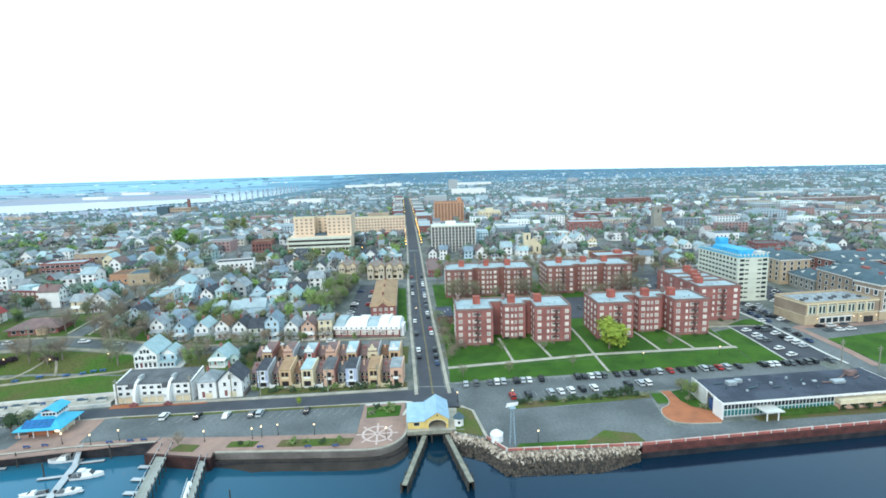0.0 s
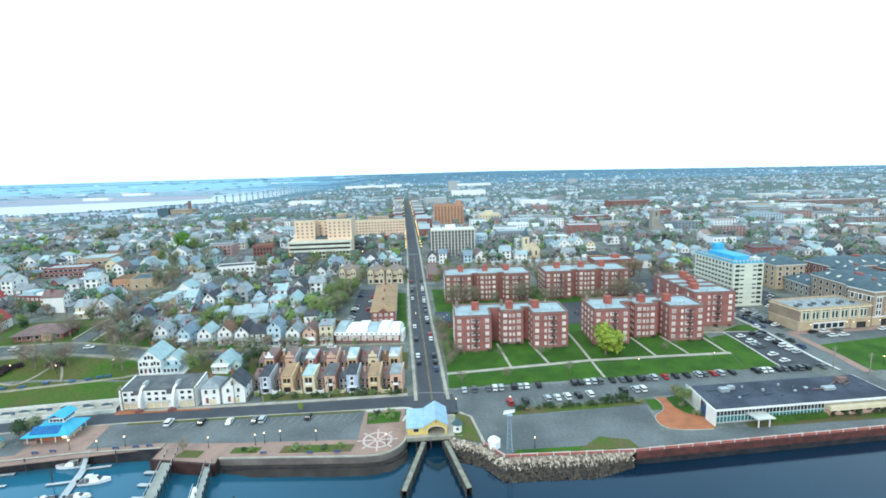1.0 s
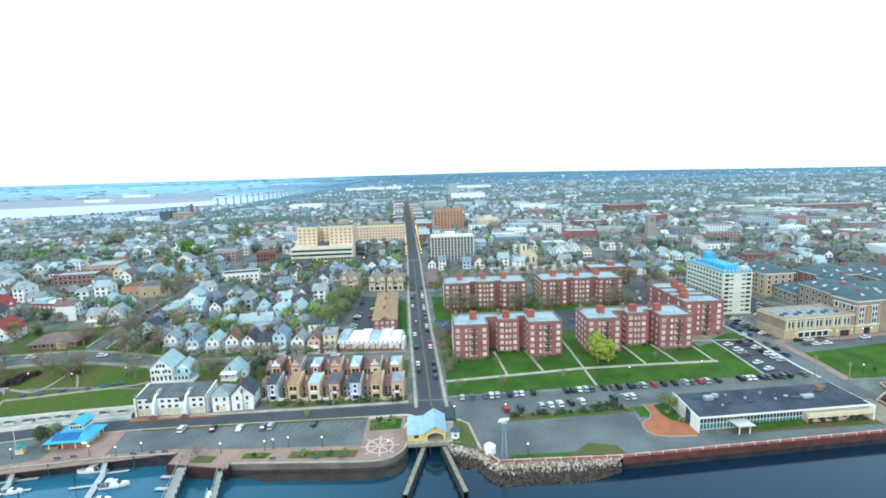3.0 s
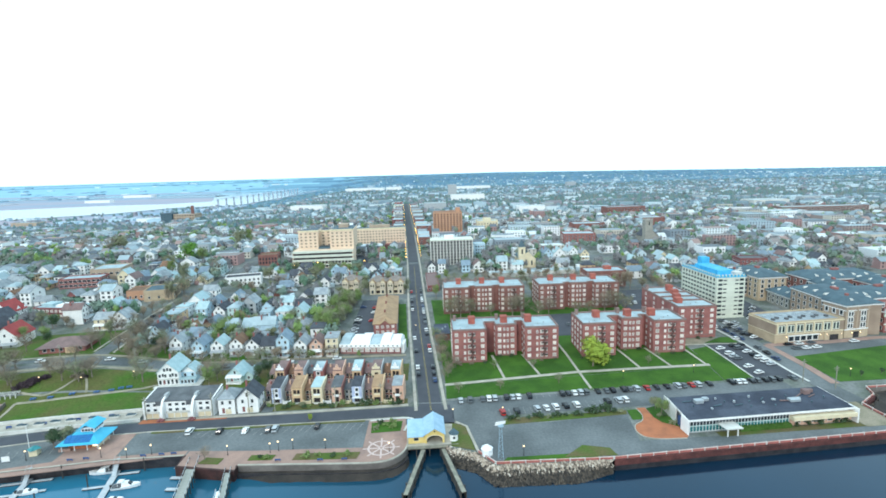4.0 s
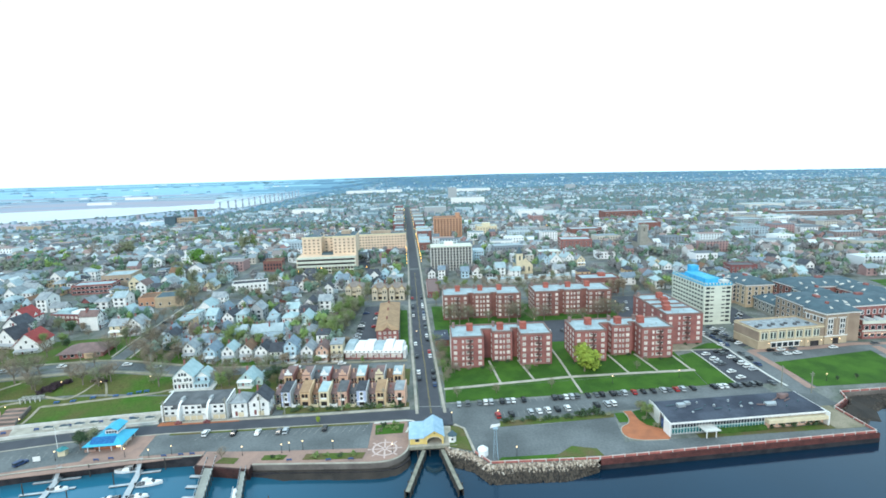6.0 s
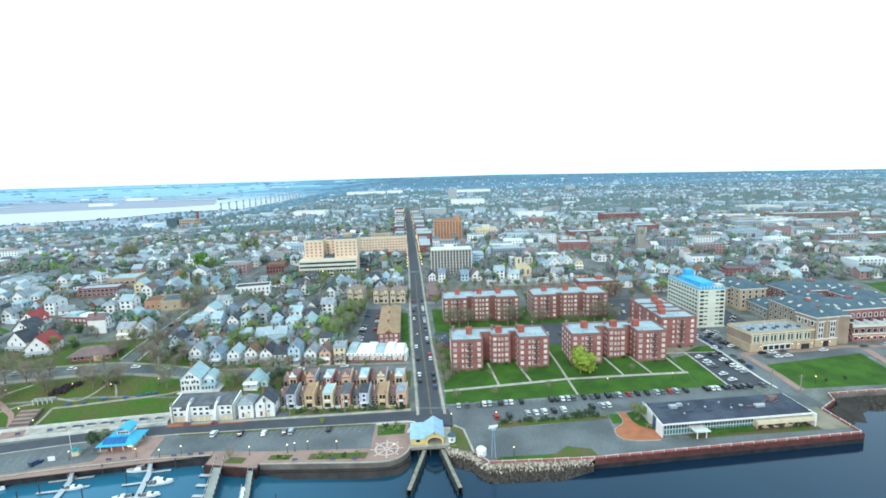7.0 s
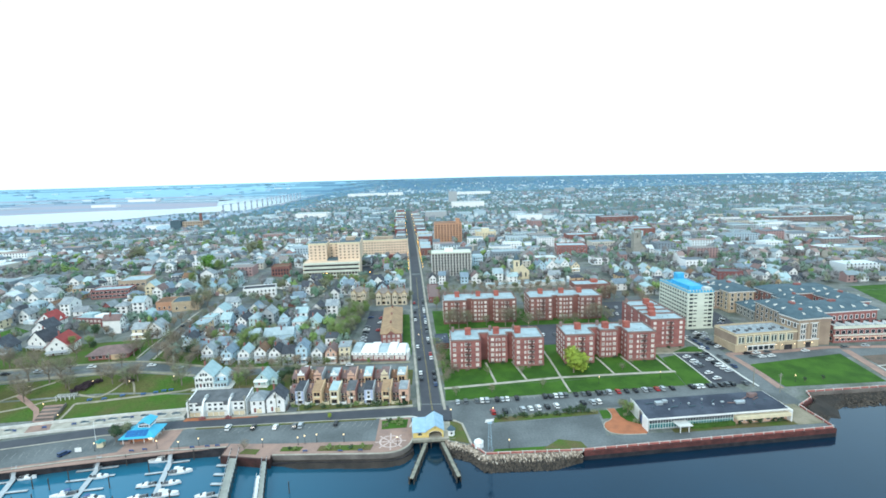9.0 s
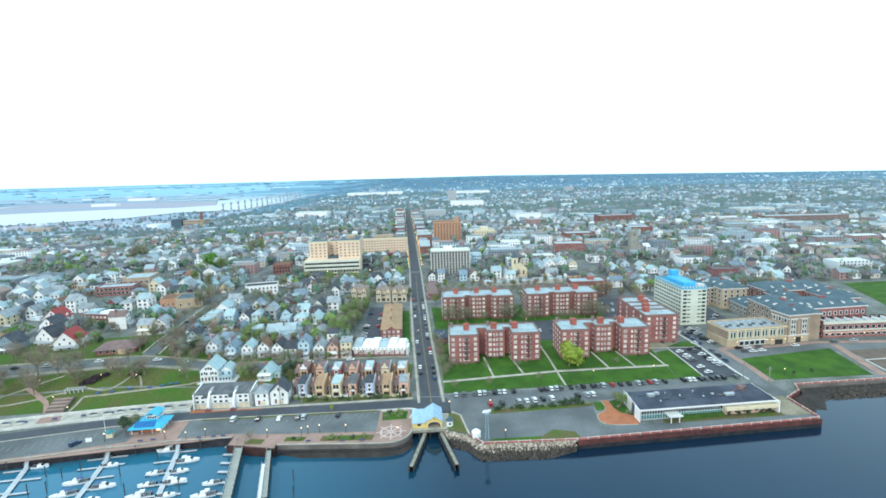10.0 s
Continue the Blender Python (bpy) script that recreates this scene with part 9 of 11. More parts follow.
def pier(a, b, width, z, label):
    ln = math.hypot(b[0] - a[0], b[1] - a[1])
    th = thing("pier", pose(a[0], a[1], 0, 0, 0, math.degrees(math.atan2(b[1] - a[1], b[0] - a[0]))), label, "pier", "timber piers")
    plank = cached(("plank", width), lambda: mesh_of(_boxed((0, 0.86, -width / 2, width / 2, z - 0.14, z)), "plank", M["pier_wood"]))
    for k in range(int(ln / 0.9)):
        part("plank", plank, None, th, "", pose(0.9 * k, 0, 0.01 * (k % 3)))
    for s in (-1, 1):
        part("beam", _boxed((0, ln, s * (width / 2 - 0.2) - 0.12, s * (width / 2 - 0.2) + 0.12, z - 0.6, z - 0.15)), M["wood_dark"], th)
        part("rail", _boxed((0, ln, s * width / 2 - 0.05, s * width / 2 + 0.05, z + 0.95, z + 1.05)), M["dock"], th)
    me = cached(("ppile", z), lambda: _pile_mesh(-3, z + 1.0, 0.16))
    for k in range(int(ln / 3) + 1):
        for s in (-1, 1):
            part("post", me, None, th, "", pose(3 * k, s * width / 2, 0))


pier((-79.7, 130.2), (-69.3, 88), 3.0, 2.3, "grey timber pier between the berths")
pier((-65.8, 123.4), (-57.4, 92), 1.7, 2.0, "narrow grey timber pier with a pale gangway")


def marina():
    # spines from the sea wall into the basin, with fingers on both sides
    spines = [((-161.6, 123.4), (-146.0, 80), (1.1, 12.0, 21.2, 31), (5.0, 11.6, 20.4, 30)), ((-132.2, 127.0), (-122.0, 80), (1.4, 7.4, 15.8, 23, 31, 39), (2.0, 8.6, 17.4, 25, 33)), ((-105.4, 129.6), (-92.6, 80), (2.0, 9.0, 17.0, 24.4, 31.6, 39), (8.6, 17.0, 24.6, 31.4, 39))]
    for (ax, ay), (bx, by), east, west in spines:
        dock_run((ax, ay), (bx, by), 2.0, 0.55)
        ln = math.hypot(bx - ax, by - ay)
        for side, cuts in ((1, east), (-1, west)):
            for k, q in enumerate(cuts):
                x, y = ax + (bx - ax) * q / ln, ay + (by - ay) * q / ln
                dock_run((x + side * 1.0, y), (x + side * (7.4 + 0.9 * (k % 2)), y + side * 1.0), 0.9, 0.5, "finger_dock", "pale narrow finger dock")
        gang = thing("gangway", pose(ax, ay, 0, 0, 0, math.degrees(math.atan2(ay - by, ax - bx))), "pale sloping gangway down to the dock", "gangway", "gangways")
        ln = (shore(ax) - ay) * 1.06 + 0.6
        bm = bmesh.new()
        solid(bm, [(-3.5, -0.7, -0.4), (ln, -0.7, 2.75), (ln, 0.7, 2.75), (-3.5, 0.7, -0.4), (-3.5, -0.7, -0.25), (ln, -0.7, 2.9), (ln, 0.7, 2.9), (-3.5, 0.7, -0.25)],
              [(0, 3, 2, 1), (4, 5, 6, 7), (0, 1, 5, 4), (1, 2, 6, 5), (2, 3, 7, 6), (3, 0, 4, 7)])
        part("ramp", bm, M["dock"], gang)
        for s in (-0.7, 0.7):
            bm = bmesh.new()
            tube(bm, (-3.5, s, 0.6), (ln, s, 3.85), 0.05, 0.05, 5)
            part("handrail", bm, M["steel"], gang)
    gang = thing("gangway", pose(-64.2, 112, 0, 0, 0, -77), "long white aluminium gangway beside the pier", "gangway", "gangways")
    bm = bmesh.new()
    solid(bm, [(0, -0.6, 2.1), (20, -0.6, -0.3), (20, 0.6, -0.3), (0, 0.6, 2.1), (0, -0.6, 2.25), (20, -0.6, -0.15), (20, 0.6, -0.15), (0, 0.6, 2.25)], [(0, 3, 2, 1), (4, 5, 6, 7), (0, 1, 5, 4), (1, 2, 6, 5), (2, 3, 7, 6), (3, 0, 4, 7)])
    part("ramp", bm, M["hull"], gang)
    for q in (-0.6, 0.6):
        bm = bmesh.new()
        tube(bm, (0, q, 3.2), (20, q, 0.8), 0.06, 0.06, 5)
        part("handrail", bm, M["hull"], gang)
    # short floats along the timber pier
    for k, y in enumerate((128.1, 122.2, 116.2, 110.2, 103.5, 97)):
        y += 1.8
        x = -79.9 + (129.9 - y) * 0.247
        dock_run((x - 2.0, y), (x - 6.6, y + 0.4), 1.3, 0.5, "finger_dock", "pale narrow finger dock")
    for p in ((-105.8, 130.2, 190, "cabin"), (-101.4, 120.4, 8, "cabin"), (-103.2, 113.8, 194, "open"), (-100.2, 113.4, 8, "open"), (-102.2, 106.4, 194, "open"), (-99.8, 106.4, 10, "cabin"), (-100.6, 100.2, 194, "cabin"), (-97.6, 98.6, 8, "open"), (-98.6, 92.6, 192, "open"), (-96.0, 91.2, 8, "cabin"),
              (-130.4, 119.6, 5, "open"), (-129.4, 110.2, 196, "cabin"), (-125.2, 105.4, 8, "cabin"), (-128.8, 103.2, 200, "cabin"), (-127.0, 96.4, 196, "open"), (-123.6, 97.8, 8, "open"), (-158.6, 120.8, 5, "open"), (-78.4, 106.0, 194, "open"), (-77.2, 99.2, 194, "cabin"), (-152.4, 98.0, 12, "open")):
        boat(p[0], p[1], p[2], p[3], p[0] < -120)
    me = cached("mpile", lambda: _pile_mesh(-3, 3.6, 0.2))
    for x, y in ((-141.6, 113.4), (-140.4, 104.2), (-146.4, 103.2), (-148.4, 114.4), (-166.4, 118.6), (-110.5, 101.2), (-119.4, 113.0), (-113, 90), (-92.0, 102.8), (-51.3, 105.5), (-48.6, 95.6), (-137.4, 117.6), (-121.8, 127.4), (-96.4, 129.8), (-133, 95), (-109.6, 121.4)):
        tagged(part("mooring_pile", me, None, None, "", pose(x, y, 0)), "dark timber mooring pile standing in the water", "pile", "mooring piles")


marina()


# ---- cars ----
def car_meshes(kind):
    def build():
        L, W = (4.35, 1.74) if kind == "car" else (4.55, 1.8)
        ht = 1.42 if kind == "car" else 1.68
        hood = 0.85 if kind == "car" else 1.0
        prof = [(0, 0.3), (L, 0.3), (L, 0.75), (L - 0.15, hood), (L * 0.74, hood + 0.06), (L * 0.2, hood + 0.08), (0.08, hood), (0, 0.75)]
        bm = bmesh.new()
        a = [bm.verts.new((x, -W / 2, z)) for x, z in prof]
        b = [bm.verts.new((x, W / 2, z)) for x, z in prof]
        bm.faces.new(a)
        bm.faces.new(b[::-1])
        for k in range(len(prof)):
            j = (k + 1) % len(prof)
            bm.faces.new((a[j], a[k], b[k], b[j]))
        bmesh.ops.bevel(bm, geom=bm.edges[:], offset=0.07, segments=1, affect="EDGES")
        x0, x1, t0, t1 = (L * 0.14, L * 0.72, L * 0.21, L * 0.63) if kind == "car" else (L * 0.02, L * 0.72, L * 0.04, L * 0.64)
        wl, wt = W / 2 - 0.06, W / 2 - 0.10
        rf = ht - 0.05
        body = mesh_of(bm, "body", M["white"])
        bm = bmesh.new()
        solid(bm, [(x0, -wl, hood), (x1, -wl, hood), (x1, wl, hood), (x0, wl, hood), (t0, -wt, rf), (t1, -wt, rf), (t1, wt, rf), (t0, wt, rf)],
              [(0, 3, 2, 1), (4, 5, 6, 7), (0, 1, 5, 4), (1, 2, 6, 5), (2, 3, 7, 6), (3, 0, 4, 7)])
        glass = mesh_of(bm, "cabin_glass", M["glass"])
        bm = _boxed((t0 - 0.05, t1 + 0.05, -wt - 0.03, wt + 0.03, rf - 0.02, ht + 0.02))
        roof = mesh_of(bm, "roof", M["white"])
        bm = bmesh.new()
        tube(bm, (0, -0.1, 0), (0, 0.1, 0), 0.33, 0.33, 10)
        wheel = mesh_of(bm, "wheel", M["tyre"])
        return body, glass, roof, wheel, L, W
    return cached(("car", kind), build)


PAINT = dict(white=mat("white_car_paint", (0.72, 0.74, 0.76), 0.3, var=0.04, spec=0.5), black=mat("black_car_paint", (0.012, 0.014, 0.02), 0.25, var=0.1, spec=0.5), grey=mat("grey_car_paint", (0.10, 0.115, 0.13), 0.3, var=0.05, spec=0.5),
             silver=mat("silver_car_paint", (0.42, 0.46, 0.50), 0.3, var=0.05, spec=0.5), blue=mat("blue_car_paint", (0.02, 0.05, 0.14), 0.3, var=0.05, spec=0.5), red=mat("red_car_paint", (0.38, 0.02, 0.02), 0.3, var=0.05, spec=0.5))


def car(x, y, ang, colour, kind="car", z=None):
    body, glass, roof, wheel, L, W = car_meshes(kind)
    z = (H(x, y) + 0.13) if z is None else z
    c, s = math.cos(radians(ang)), math.sin(radians(ang))
    th = thing("car", pose(x - c * L / 2, y - s * L / 2, z, 0, 0, ang), "%s %s parked on the asphalt" % (colour, "saloon car" if kind == "car" else "sport utility car"), "car", "parked cars")
    part("body", body, PAINT[colour], th)
    part("cabin_glass", glass, None, th)
    part("roof", roof, PAINT[colour], th)
    for wx in (0.85, L - 0.9) if y < 171 else ():
        for wy in (-W / 2 + 0.08, W / 2 - 0.08):
            part("wheel", wheel, None, th, "", pose(wx, wy, 0.33))


def park_cars():
    for x, y, c, k in ((-89.3, 147.2, "white", "suv"), (-78.1, 146.6, "black", "car"), (-68.5, 146.2, "white", "car"), (-60.2, 146.4, "grey", "car"), (-57.6, 146.6, "silver", "suv"), (-42.3, 147.4, "black", "car"), (-148.5, 131.0, "blue", "suv")):
        car(x, y, 92 if x > -140 else 62, c, k)
    row1 = [(12.4, "silver"), (16.2, "grey"), (21.4, "grey"), (24.0, "white"), (26.4, "silver"), (31.2, "black"), (33.8, "silver"), (36.2, "white"), (40.8, "black"), (54.6, "black"), (57.2, "black"), (59.9, "white"), (62.4, "silver"), (64.8, "grey"), (69.8, "black"), (73.6, "grey"), (76.2, "black"),
            (81.0, "black"), (83.6, "grey"), (86.4, "silver"), (91.0, "red"), (95.2, "black"), (99.8, "black"), (104.4, "silver"), (107.0, "grey"), (110.6, "red"), (113.4, "silver"), (118.4, "black"), (128.4, "black"), (131.2, "white"), (133.6, "white"), (137.5, "black"), (140.2, "grey"), (143.6, "black"), (146.4, "grey"), (149.4, "black"), (156.2, "grey")]
    for x, c in row1:
        car(x, 163.4 + (x - 11) * 0.056, 90, c, "suv" if int(x * 10) % 3 == 0 else "car")
    for x, c in ((27.8, "red"), (33.4, "black"), (41.6, "silver"), (45.3, "white"), (49.0, "white"), (53.2, "black"), (57.6, "white"), (70.6, "black"), (75.2, "silver"), (78.0, "white")):
        car(x, 152.0 + (x - 28) * 0.13, 96, c, "suv" if int(x * 10) % 2 == 0 else "car")
    rng = random.Random(8)
    cols = ["white", "black", "grey", "silver", "blue", "white", "black", "red"]
    for x, y, c, k in ((143.2, 203.0, "white", "car"), (144.0, 196.8, "white", "suv"), (144.2, 194.0, "silver", "car"), (144.8, 191.6, "grey", "car"), (144.8, 183.6, "white", "car"), (145.6, 177.6, "white", "car"),
                       (150.8, 205.6, "black", "car"), (152.0, 202.6, "grey", "suv"), (153.6, 198.4, "white", "car"), (154.6, 194.6, "black", "suv"), (154.9, 191.4, "white", "suv"), (155.6, 188.0, "white", "suv"), (156.2, 185.0, "silver", "car"), (155.4, 206.4, "black", "car")):
        car(x, y, 14, c, k)
    for k in range(12):
        if rng.random() < 0.8:
            car(161.9 - 0.25 * k, 190 + 6.2 * k, 92, rng.choice(("black", "grey", "black", "blue", "silver")))
    for k in range(26):
        y = 176 + 6.4 * k
        for s in (-3.5, 3.5):
            if rng.random() < (0.55 if s > 0 else 0.35):
                x = float(np.interp(y, [p[1] for p in SMITH], [p[0] for p in SMITH]))
                car(x + s, y, 94, rng.choice(cols))
    for x, y, c in ((-182, 199.5, "white"), (-152, 202.4, "white"), (-138, 203.8, "silver"), (-208, 196.5, "silver"), (-224, 195, "black"), (-99, 203.6, "grey"), (-69, 206.8, "white"), (-74, 207, "black"), (-46, 208.5, "white")):
        car(x, y, 4, c)
    cols = ["grey", "black", "silver", "blue", "grey", "white", "black", "red"]
    for k in range(11):
        if rng.random() < 0.8:
            car(-43.6 - 0.05 * k, 242 + 5.2 * k, 4, rng.choice(cols))
        if rng.random() < 0.6:
            car(-34.6 - 0.12 * k, 240 + 5.2 * k, 4, rng.choice(cols))
    for x, y, c in ((178.4, 204.6, "black"), (184.2, 205.0, "white"), (190.8, 205.6, "grey"), (179.2, 200.0, "grey"), (184.0, 199.8, "white"), (189.6, 200.4, "white"), (212.6, 205.4, "white"), (238, 208.6, "grey"), (251, 209.6, "silver")):
        car(x, y, 6, c)
    for x, y, c in ((130, 282, "silver"), (134, 283, "white"), (140, 285, "grey"), (146, 290, "white"), (132, 296, "black"), (139, 298, "silver"), (149, 303, "grey"), (152, 296, "white")):
        car(x, y, 82, c)
    for x, y, c in ((173.0, 239.0, "silver"), (159.6, 233.4, "white"), (166.2, 226.4, "grey"), (166.8, 221.6, "black"), (164.2, 231.6, "black"), (170.6, 233.4, "silver"), (158.4, 214.8, "white")):
        car(x, y, 14, c)
    for k in range(14):
        if rng.random() < 0.6 and 8 + 8 * k > 58:
            car(8 + 8 * k, 246 + 0.1 * k, 90, rng.choice(cols))


park_cars()


# ---- lamps, poles ----
def lamp_meshes(h, amber):
    def build():
        bm = bmesh.new()
        tube(bm, (0, 0, -0.3), (0, 0, h), 0.09, 0.06, 6)
        tube(bm, (0, 0, -0.1), (0, 0, 0.6), 0.18, 0.12, 6)
        pole = mesh_of(bm, "pole", M["metal_dark"])
        bm = bmesh.new()
        ball(bm, (0, 0, h + 0.2), 0.25 if not amber else 0.36)
        globe = mesh_of(bm, "globe", M["lamp_amber"] if amber else M["lamp_glow"])
        return pole, globe
    return cached(("lamp", h, amber), build)


def lamp(x, y, h=3.2, amber=False, z=None):
    pole, globe = lamp_meshes(h, amber)
    th = thing("street_lamp", pose(x, y, (H(x, y) + 0.1) if z is None else z), "lit %s street lamp on a dark post" % ("amber" if amber else "globe"), "street lamp", "street lamps")
    part("pole", pole, None, th)
    part("globe", globe, None, th, "glowing globe")


for x, y in ((-103, 131.6), (-95.8, 133.6), (-68.9, 131), (-52.2, 132.4), (-47.5, 133.2), (-36.2, 132.4), (-54.7, 131.4), (-14.0, 128.6), (-112.5, 133.0), (85, 178), (118, 181), (-200.9, 181.7), (-171.2, 183.9), (-153.1, 183.9), (-134, 190.1), (-186, 170), (-172, 160), (-137.6, 133), (182, 172), (30.5, 123.2), (8.6, 150.5), (27.6, 150.4), (-8, 247), (66, 262), (129, 292)):
    lamp(x, y)
for k in range(14):
    y = 436 + 15 * k
    x = float(np.interp(y, [p[1] for p in SMITH], [p[0] for p in SMITH]))
    for s in (-7.0, 7.0):
        lamp(x + s, y + (6 if s > 0 else 0), 7.0, True)
for k in range(9):
    y = 640 + 60 * k
    x = float(np.interp(y, [p[1] for p in SMITH], [p[0] for p in SMITH]))
    for s in (-7.0, 7.0):
        lamp(x + s, y, 8.0, True)
for x, y in ((-106, 424), (-103, 425), (-60, 425), (205, 700), (180, 705), (140, 655), (150, 640), (-120, 410)):
    lamp(x, y, 7.0, True)
pole_me = cached("upole", lambda: mesh_of(_boxed((-0.14, 0.14, -0.14, 0.14, -0.5, 10), (-1.1, 1.1, -0.08, 0.08, 9.0, 9.2), (-0.9, 0.9, -0.08, 0.08, 8.2, 8.35)), "utility_pole", M["wood"]))
for x, y in [(-111, 157.8), (-86, 159.2), (-72, 160), (-62, 160.6), (-38, 161.6), (-20, 162.4), (158.6, 168.8), (166.6, 161.4)] + [(-330 + 32 * k, 182 + 2.8 * k) for k in range(7)]:
    tagged(part("utility_pole", pole_me, None, None, "", pose(x, y, H(x, y))), "weathered timber utility pole with cross-arms", "utility pole", "utility poles")
bench_me = cached("bench", lambda: mesh_of(_boxed((-0.9, 0.9, -0.25, 0.25, 0.4, 0.48), (-0.9, 0.9, 0.2, 0.28, 0.48, 0.95), (-0.8, -0.7, -0.2, 0.2, 0, 0.4), (0.7, 0.8, -0.2, 0.2, 0, 0.4)), "bench", M["hull_blue"]))
for x, y, a in [(-195 + 11.5 * k, 146.6 + 2.2 * k, 12) for k in range(7)]:
    tagged(part("bench", bench_me, None, None, "", pose(x - 0.6, y + 1.4, H(x, y) + 0.96, 0, 0, a)), "dark blue bench on the pale terrace", "bench", "terrace benches")
planter_me = cached("planter", lambda: mesh_of(_boxed((-1.8, 1.8, -0.6, 0.6, 0, 0.55), (-1.95, 1.95, -0.75, 0.75, 0.55, 0.65)), "tub", M["pale"]))
for x, y in ((-192, 149.6), (-186.3, 150.4), (-157, 155.6), (-151.1, 156.4), (-145.9, 157.8), (-140.4, 158.6), (-132.6, 159.8), (-124.9, 160.2), (-118.7, 160.8)):
    th = thing("planter", pose(x, y, H(x, y) + 0.95, 0, 0, 9), "long pale concrete planter with blue-grey shrubs", "planter", "terrace planters")
    part("tub", planter_me, None, th)
    part("soil", cached("psoil", lambda: mesh_of(_boxed((-1.7, 1.7, -0.5, 0.5, 0.6, 0.9), (-1.2, 0.4, -0.4, 0.4, 0.9, 1.2)), "soil", M["roof_slate"])), None, th, "dark blue-grey planting")
for x, y, a in ((-168.1, 175.6, 4), (-161.3, 176.2, 8), (-153.6, 178.2, 10), (-144.2, 179.5, 12), (-138.8, 181.0, 14), (-135.6, 182.6, 16), (-132.6, 183.6, 16)):
    th = thing("picnic_table", pose(x, y, H(x, y) + 0.1, 0, 0, a), "bright blue picnic table beside the park path", "picnic table", "park tables")
    part("tabletop", cached("ptop", lambda: mesh_of(_boxed((-1.1, 1.1, -0.4, 0.4, 0.7, 0.78)), "tabletop", M["blue_bench"])), None, th)
    for s in (-0.75, 0.75):
        part("seat", cached("pseat", lambda: mesh_of(_boxed((-1.1, 1.1, -0.15, 0.15, 0.4, 0.46)), "seat", M["blue_bench"])), None, th, "", pose(0, s, 0))
    for s in (-0.8, 0.8):
        part("leg_frame", cached("pleg", lambda: mesh_of(_boxed((-0.05, 0.05, -0.85, 0.85, 0.32, 0.4), (-0.05, 0.05, -0.45, -0.35, -0.1, 0.7), (-0.05, 0.05, 0.35, 0.45, -0.1, 0.7)), "leg_frame", M["blue_bench"])), None, th, "", pose(s, 0, 0))
for x, y, a in [(-50.6, 126.2, 180), (-28.5, 125.2, 180), (-36.5, 125.3, 180), (-122, 131.6, 180), (-117, 132.2, 180), (-88, 133, 180), (-92, 132.8, 180), (-98, 132.4, 180)]:
    tagged(part("bench", bench_me, None, None, "", pose(x, y, H(x, y) + 0.1, 0, 0, a)), "dark blue bench on the brick promenade", "bench", "promenade benches")


# ---- trees ----
def tree_meshes(kind, seed):
    """Trunk and crown of a tree about ten metres high. kind: round, bare, tall, willow or bush."""
    def build():
        rng = random.Random(seed)
        bm = bmesh.new()
        h = {"round": 9, "bare": 10, "tall": 13, "willow": 8, "bush": 2.2}[kind]
        tips = []
        if kind != "bush":
            tube(bm, (0, 0, -0.6), (0, 0, h * 0.35), 0.26, 0.17, 7)
            for k in range(12 if kind == "bare" else 7):
                a, e = k * 2.4 + rng.uniform(-.3, .3), rng.uniform(0.5, 1.2)
                ln = h * rng.uniform(0.35, 0.55)
                z0 = h * rng.uniform(0.22, 0.36)
                p1 = Vector((math.cos(a) * math.cos(e) * ln, math.sin(a) * math.cos(e) * ln, z0 + math.sin(e) * ln))
                tube(bm, (0, 0, z0), p1, 0.10, 0.04, 5)
                tips.append(p1)
                for _ in range(5 if kind == "bare" else 1):
                    p2 = p1 + Vector((rng.uniform(-1.5, 1.5), rng.uniform(-1.5, 1.5), rng.uniform(0.5, 1.9)))
                    tube(bm, p1 * 0.8 + Vector((0, 0, z0 * 0.2)), p2, 0.05, 0.02, 3)
                    tips.append(p2)
        else:
            tips = [Vector((rng.uniform(-.8, .8), rng.uniform(-.8, .8), rng.uniform(.5, 1.4))) for _ in range(7)]
            tube(bm, (0, 0, -0.4), (0, 0, 0.8), 0.08, 0.05, 5)
        trunk = mesh_of(bm, "trunk", M["bark"])
        verts, faces = [], []
        n = {"round": 1500, "bare": 1000, "tall": 1500, "willow": 2200, "bush": 180}[kind]
        rx, rz = {"round": (3.6, 3.2), "bare": (3.9, 3.8), "tall": (3.4, 4.6), "willow": (4.4, 3.4), "bush": (1.2, 0.9)}[kind]
        lobes = [(Vector((rng.uniform(-.55, .55) * rx, rng.uniform(-.55, .55) * rx, h * 0.62 + rng.uniform(-.5, .55) * rz)), rng.uniform(0.4, 0.68)) for _ in range(11)] if kind != "bush" else [(t, 0.6) for t in tips]
        for _ in range(n):
            c, r = rng.choice(lobes)
            v = Vector((rng.gauss(0, 1), rng.gauss(0, 1), rng.gauss(0, 1))).normalized() * (rng.random() ** 0.4) * r
            p = c + Vector((v.x * rx, v.y * rx, v.z * rz * 0.8))
            if kind == "willow" and p.z < h * 0.5:
                p.z -= rng.random() * 1.6
            s = rng.uniform(0.22, 0.5) * (0.40 if kind in ("bare", "bush") else (0.85 if kind == "willow" else 0.5))
            nrm = (v.normalized() + Vector((rng.uniform(-.6, .6), rng.uniform(-.6, .6), rng.uniform(0.1, 1.0)))).normalized()
            q = nrm.to_track_quat("Z", "Y").to_matrix()
            base = len(verts)
            for dx, dy in ((-2.4, -0.10), (2.4, -0.22), (2.4, 0.22), (-2.4, 0.10)) if kind == "bare" else ((-1, -0.7), (1, -0.6), (0.8, 0.8), (-0.9, 0.7)):
                verts.append(tuple(p + q @ Vector((dx * s, dy * s, rng.uniform(-.15, .15) * s))))
            faces.append((base, base + 1, base + 2, base + 3))
        me = bpy.data.meshes.new("crown")
        me.from_pydata(verts, [], faces)
